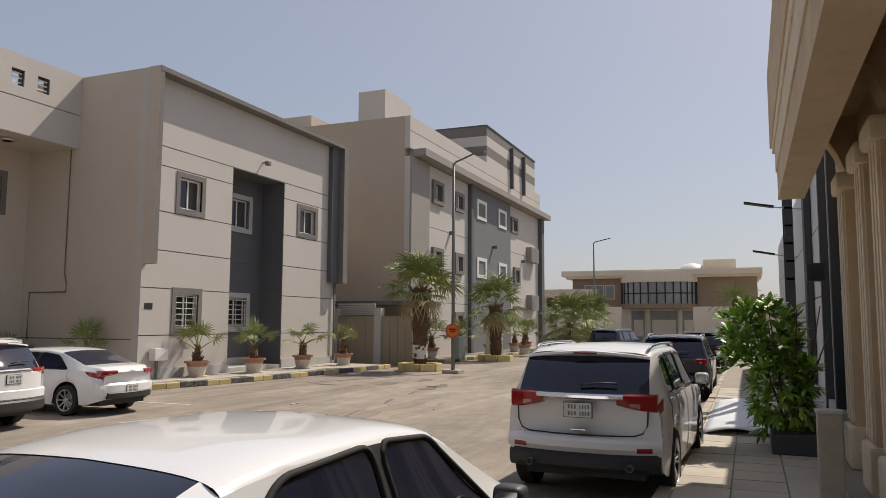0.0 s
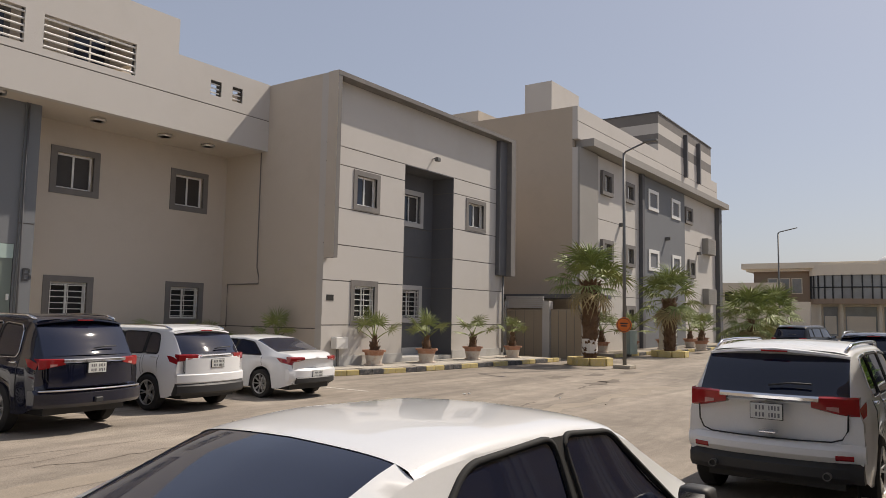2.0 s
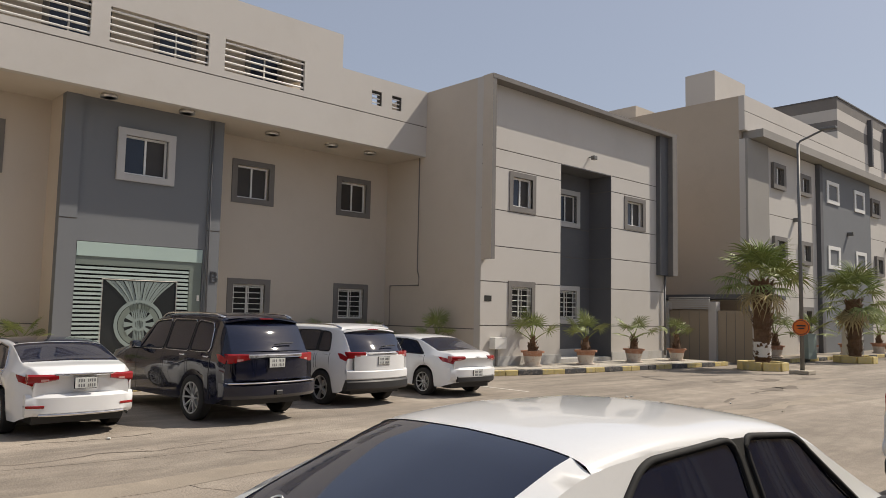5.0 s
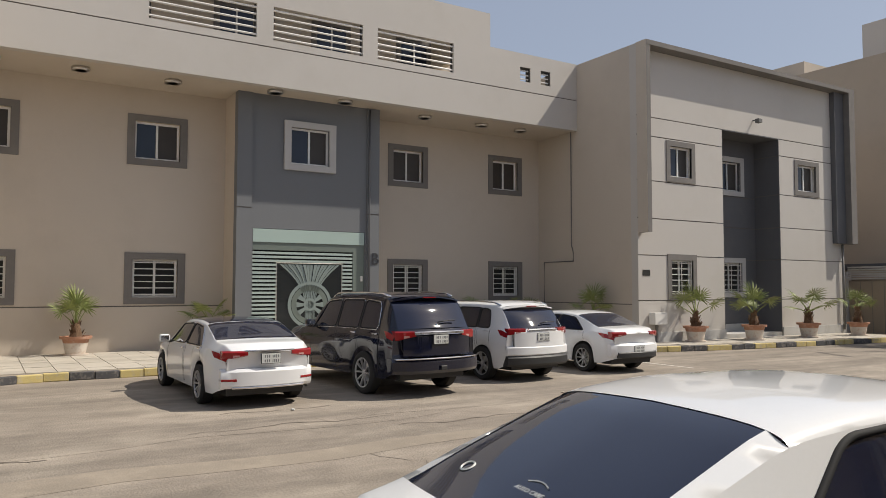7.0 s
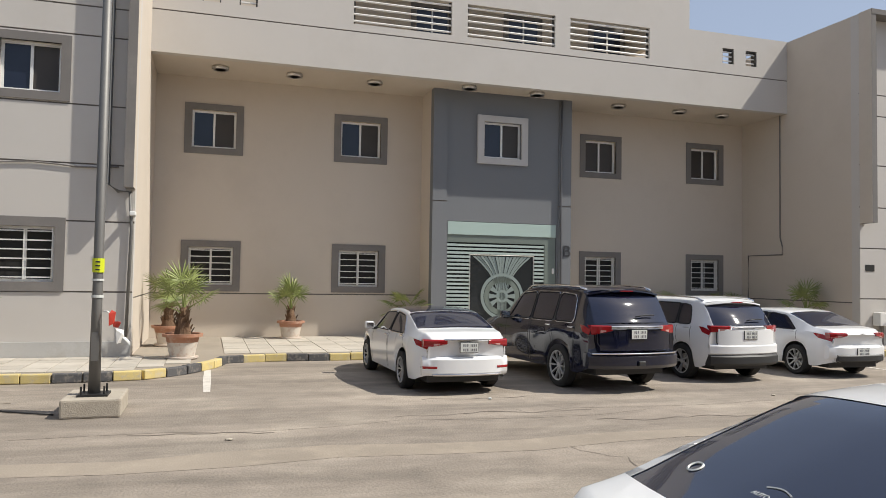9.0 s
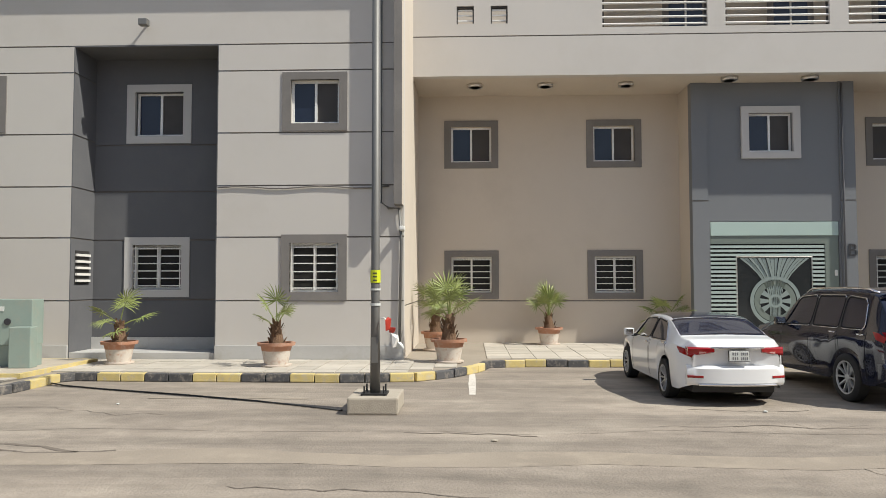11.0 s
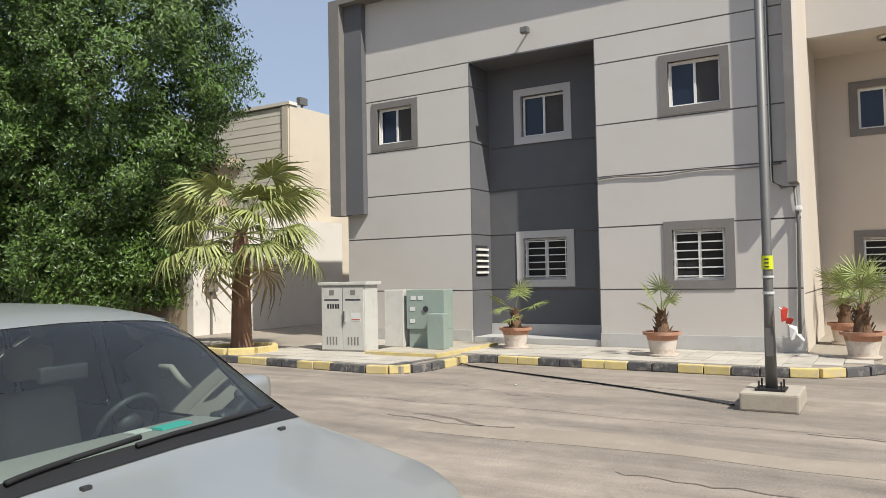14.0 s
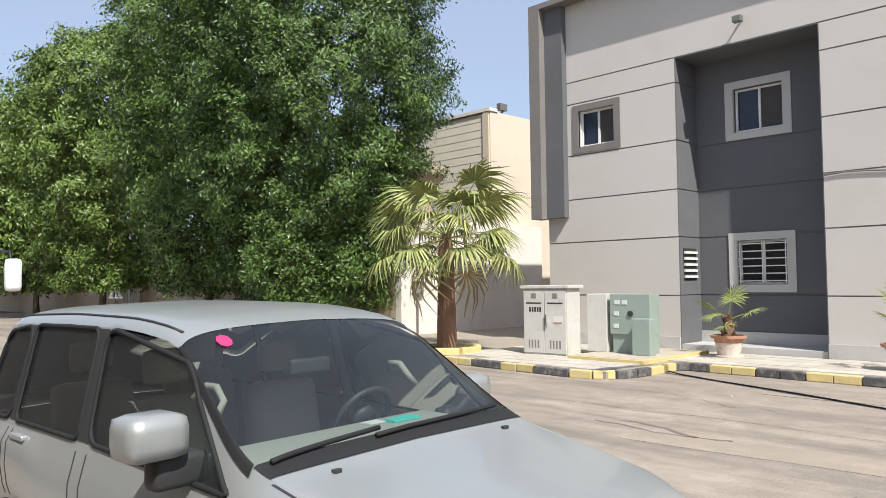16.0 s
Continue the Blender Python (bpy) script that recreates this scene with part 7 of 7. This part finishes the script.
bx("cornice_bed", (18.38, 18.42, -5.2, 4.8, 4.75, 4.95), SAND_PALE, arc_)
tagged(bx("arcade_soffit", (18.78, 19.6, -5.2, 4.25, 5.0, 5.2), SAND), "sandstone soffit behind the beam", "ceiling", kind="structure")
wall("wall_arcade", "x", 19.45, 19.8, -5.2, 4.3, 0.15, 8.5, SAND, label="sandstone wall under the arcade")


def cross_arch(y0, y1):
    """A pointed stone rib from the beam to the wall, its lower edge a quarter round."""
    bm = bmesh.new()
    n = 10
    low = [(18.78 + 0.67 * i / n, 4.05 + 0.75 * math.sin(math.pi * 0.5 * (1 - i / n)) ** 0.8 - (0.9 * max(0, i / n - 0.55))) for i in range(n + 1)]
    for y in (y0, y1):
        quads(bm, [(x, y, z) for x, z in low] + [(19.45, y, 5.0), (18.78, y, 5.0)], (tuple(range(n + 3)),))
    quads(bm, [(x, y, z) for x, z in low for y in (y0, y1)], [(2 * i, 2 * i + 1, 2 * i + 3, 2 * i + 2) for i in range(n)])
    return tagged(part("arch_rib", bm, SAND), "carved sandstone arch rib", "arch", kind="structure")


for y in (3.75, 0.2, -3.4):
    cross_arch(y, y + 0.45)
for k, y in enumerate((3.2, 1.4, 0.2, -1.6)):
    pil = thing("pilaster", "fluted sandstone pilaster with moulded foot", "pilaster", pose(19.42, y, 0.15))
    tagged(pil, kind="structure")
    bx("shaft", (-0.22, 0.03, 0.0, 0.62, 0.55, 3.9), SAND, pil)
    for q in range(3):
        bx("flute", (-0.25, -0.22, 0.06 + 0.19 * q, 0.17 + 0.19 * q, 0.6, 3.75), SAND_PALE, pil)
    part("capital", box(bmesh.new(), -0.32, 0.03, -0.06, 0.68, 3.7, 3.95, bevel=0.05), SAND_PALE, pil)
    part("foot", box(bmesh.new(), -0.30, 0.03, -0.05, 0.67, 0.0, 0.55, bevel=0.05), SAND_PALE, pil)
tl = thing("tube_light", "long white tube lamp under the arcade soffit", "lamp", pose(19.05, 1.6, 4.95))
part("housing", box(bmesh.new(), -0.1, 0.1, -0.7, 0.7, -0.12, 0.05, bevel=0.03), BAR_WHITE, tl)
part("end_cap", box(bmesh.new(), -0.12, 0.12, -0.85, -0.7, -0.10, 0.05, bevel=0.03), PLATE, tl)
wall("wall_panel", "x", 19.3, 19.6, 4.3, 30.0, 0.15, 5.6, PANEL, (), (1.2, 2.6, 4.0), label="white metal panel wall beside the pavement")
tagged(bx("wall_panel_foot", (19.18, 19.3, 4.3, 30.0, 0.15, 0.75), PLINTH), "grey stone foot of the panel wall", "plinth", kind="structure")
for y, h2 in ((4.9, 5.2), (6.6, 5.6), (10.2, 5.6)):
    tagged(bx("panel_post", (19.15, 19.28, y, y + (0.16 if y < 8 else 0.6), 0.15, h2), CHARCOAL), "charcoal metal post on the panel wall", "post", kind="structure")
sc = thing("scaffold_sign", "dark lattice sign frame on the panel wall", "sign", pose(18.95, 12.5, 0.15))
for z in np.arange(3.0, 6.6, 0.45):
    bx("lattice", (-0.1, 0.1, 0.0, 0.06, z, z + 0.05), CHARCOAL, sc)
for y in (0.0, 0.9):
    bx("upright", (-0.1, 0.1, y, y + 0.07, 0.0, 6.6), CHARCOAL, sc)
for y, z, L in ((12.6, 4.93, 1.2), (15.4, 3.95, 1.0)):
    ar = thing("sign_floodlight", "flat black flood lamp on a thin wall arm", "lamp", pose(19.1, y, z), "arm lamps")
    part("arm", tube(bmesh.new(), [(0.24, 0, 0), (-L * 0.45, 0, 0.1)], 0.02, 6), STEEL, ar)
    bm = box(bmesh.new(), -L, -L * 0.4, -0.14, 0.14, 0.08, 0.125, bevel=0.015)
    bmesh.ops.rotate(bm, verts=bm.verts[:], cent=(-L * 0.4, 0, 0.1), matrix=Matrix.Rotation(radians(11), 3, "Y"))
    part("lamp_head", bm, BLACKM, ar)
sp = thing("wall_speaker", "small dark box lamp on the panel post", "lamp", pose(19.2, 6.7, 3.0))
part("case", box(bmesh.new(), -0.28, 0.0, -0.15, 0.15, -0.2, 0.12, bevel=0.03), BLACKM, sp)
bl = thing("bollard", "square grey concrete bollard beside the wall", "bollard", pose(18.72, 1.15, 0.15))
part("post", box(bmesh.new(), -0.12, 0.12, -0.12, 0.12, 0.0, 0.92, bevel=0.012), CONCRETE, bl)
part("cap", box(bmesh.new(), -0.13, 0.13, -0.13, 0.13, 0.92, 0.96, bevel=0.01), PLINTH, bl)
# shrub
shp = thing("planter", "low dark rectangular planter on the pavement", "planter", pose(18.55, 4.3, 0.15))
part("case", box(bmesh.new(), -0.35, 0.4, -0.45, 0.8, 0.0, 0.3, bevel=0.02), CHARCOAL, shp)
shr = thing("shrub", "tall leafy green shrub with bright upper leaves", "shrub", pose(18.5, 4.6, 0.4))
bm = bmesh.new()
rr = random.Random(8)
for k in range(9):
    a = k * 0.7
    tube(bm, [(0.05 * math.cos(a), 0.05 * math.sin(a), 0), (0.3 * math.cos(a), 0.3 * math.sin(a), 0.8), (0.55 * math.cos(a), 0.55 * math.sin(a), 1.5 + 0.05 * k)], 0.022, 5, 0.008)
part("stem", bm, WOODBARK, shr)
verts, faces = [], []
for k in range(250):
    if k < 140:
        c = Vector((rr.uniform(-0.95, 0.15), rr.uniform(-0.45, 0.6), rr.uniform(0.95, 1.85)))
        c.z += 0.25 * (1 - abs(c.x + 0.4) / 0.6) - 0.1
    else:
        c = Vector((rr.uniform(-0.5, 0.32), rr.uniform(-0.5, 0.6), rr.uniform(0.05, 1.05)))
    out = (c - Vector((-0.2, 0.05, 0.75))).normalized() + Vector((0, 0, 0.55))
    out.normalize()
    side = out.orthogonal().normalized()
    up = out.cross(side)
    for q in range(13):
        a = q * 2.4 + rr.uniform(-0.3, 0.3)
        t = rr.uniform(0.45, 1.35)
        d = out * math.cos(t) + (side * math.cos(a) + up * math.sin(a)) * math.sin(t)
        n = d.cross(Vector((rr.uniform(-0.3, 0.3), rr.uniform(-0.3, 0.3), 1))).normalized()
        L, w = rr.uniform(0.15, 0.26), rr.uniform(0.026, 0.038)
        i = len(verts)
        m1, m2 = c + d * L * 0.35, c + d * L * 0.75 + Vector((0, 0, -0.012))
        verts += [c, m1 + n * w * 0.7, m1 - n * w * 0.7, m2 + n * w, m2 - n * w, c + d * L + Vector((0, 0, -0.03))]
        faces += [(i, i + 1, i + 2), (i + 1, i + 3, i + 4, i + 2), (i + 3, i + 5, i + 4)]
me = bpy.data.meshes.new("crown")
me.from_pydata([tuple(p) for p in verts], [], faces)
me.materials.append(SHRUB)
new("crown", me).parent = shr
# pale hump over the pavement for an unidentified white shape; the tarpaulin is made up
bm = bmesh.new()
g = [[bm.verts.new((17.15 + 1.1 * i / 8, 5.6 + 5.5 * j / 12, 0.17 + 0.13 * math.sin(math.pi * min(1.0, (i + 0.6) / 8) * 0.9) * (0.6 + 0.4 * math.cos(j * 0.5)))) for j in range(13)] for i in range(9)]
for i in range(8):
    for j in range(12):
        bm.faces.new((g[i][j], g[i + 1][j], g[i + 1][j + 1], g[i][j + 1]))
ob = part("tarpaulin", bm, mat("pale_hump", (0.62, 0.63, 0.64), 0.5, var=0.08, scale=0.8, bump=0.2), smooth=True)
md = ob.modifiers.new("thickness", "SOLIDIFY")
md.thickness = 0.02
tagged(ob, "pale grey hump standing in for an unidentified white shape", "tarpaulin")
# buildings behind the camera close the street
wall("wall_arcade_far", "x", 21.0, 21.4, -70.0, -5.2, 0.0, 5.0, TAN, label="plain wall behind the pavement")

# ---- kerbs and paving ----
kerb_row(KERB, 0.5, [KERB_Y, KERB_K], "kerb_west", "kerb of stones painted yellow and black in turn")
kerb_row(KERB_B2, 0.5, [KERB_Y, KERB_K], "kerb_north", "kerb of stones painted yellow and black in turn")
kerb_row([(17.0, -9.6), (17.0, 40.0)], 0.5, [CONCRETE], "kerb_east", "pale worn concrete kerb stones")


def inside(x, y, poly):
    r = False
    for (x0, y0), (x1, y1) in zip(poly, poly[1:] + poly[:1]):
        if (y0 > y) != (y1 > y) and x < (x1 - x0) * (y - y0) / (y1 - y0) + x0:
            r = not r
    return r


def paving(name, label, x0, x1, y0, y1, step, poly, skip=()):
    ob = thing(name, label, "paving")
    tagged(ob, kind="structure")
    me = bpy.data.meshes.new("paving_slab")
    b2 = box(bmesh.new(), -step / 2 + 0.008, step / 2 - 0.008, -step / 2 + 0.008, step / 2 - 0.008, 0.0, 0.022)
    b2.to_mesh(me)
    b2.free()
    me.materials.append(PAVER)
    n = 0
    for i in range(int((x1 - x0) / step)):
        for j in range(int((y1 - y0) / step)):
            x, y = x0 + (i + 0.5) * step, y0 + (j + 0.5) * step
            e = step * 0.5 + 0.06
            if all(inside(x + a * e, y + b * e, poly) for a in (-1, 1) for b in (-1, 1)) and not any(p[0] < x < p[1] and p[2] < y < p[3] for p in skip):
                k = new("paving_slab", me)
                k.parent = ob
                k.matrix_basis = pose(x, y, 0.148 + random.uniform(-0.003, 0.004), random.uniform(-0.3, 0.3), random.uniform(-0.3, 0.3))
                n += 1
    return ob


PAVE_POLY = KERB + [(-8.0, 22.6), (-8.0, -30.0)]
paving("paving_south", "grey-beige pavement slabs before the south wing", 0.07, 5.2, -22.4, -8.4, 0.5, PAVE_POLY, [(0.55, 3.7, -19.5, -17.3)])
paving("paving_recess", "dusty pavement slabs before the recessed centre", -5.1, 0.0, -8.2, 9.2, 0.6, PAVE_POLY)
paving("paving_wing", "grey-beige pavement slabs before the north wing", 0.07, 2.9, 9.4, 22.4, 0.5, PAVE_POLY)
paving("paving_east", "large square slabs of the shaded pavement", 17.1, 19.3, -3.0, 16.0, 0.6, EAST)
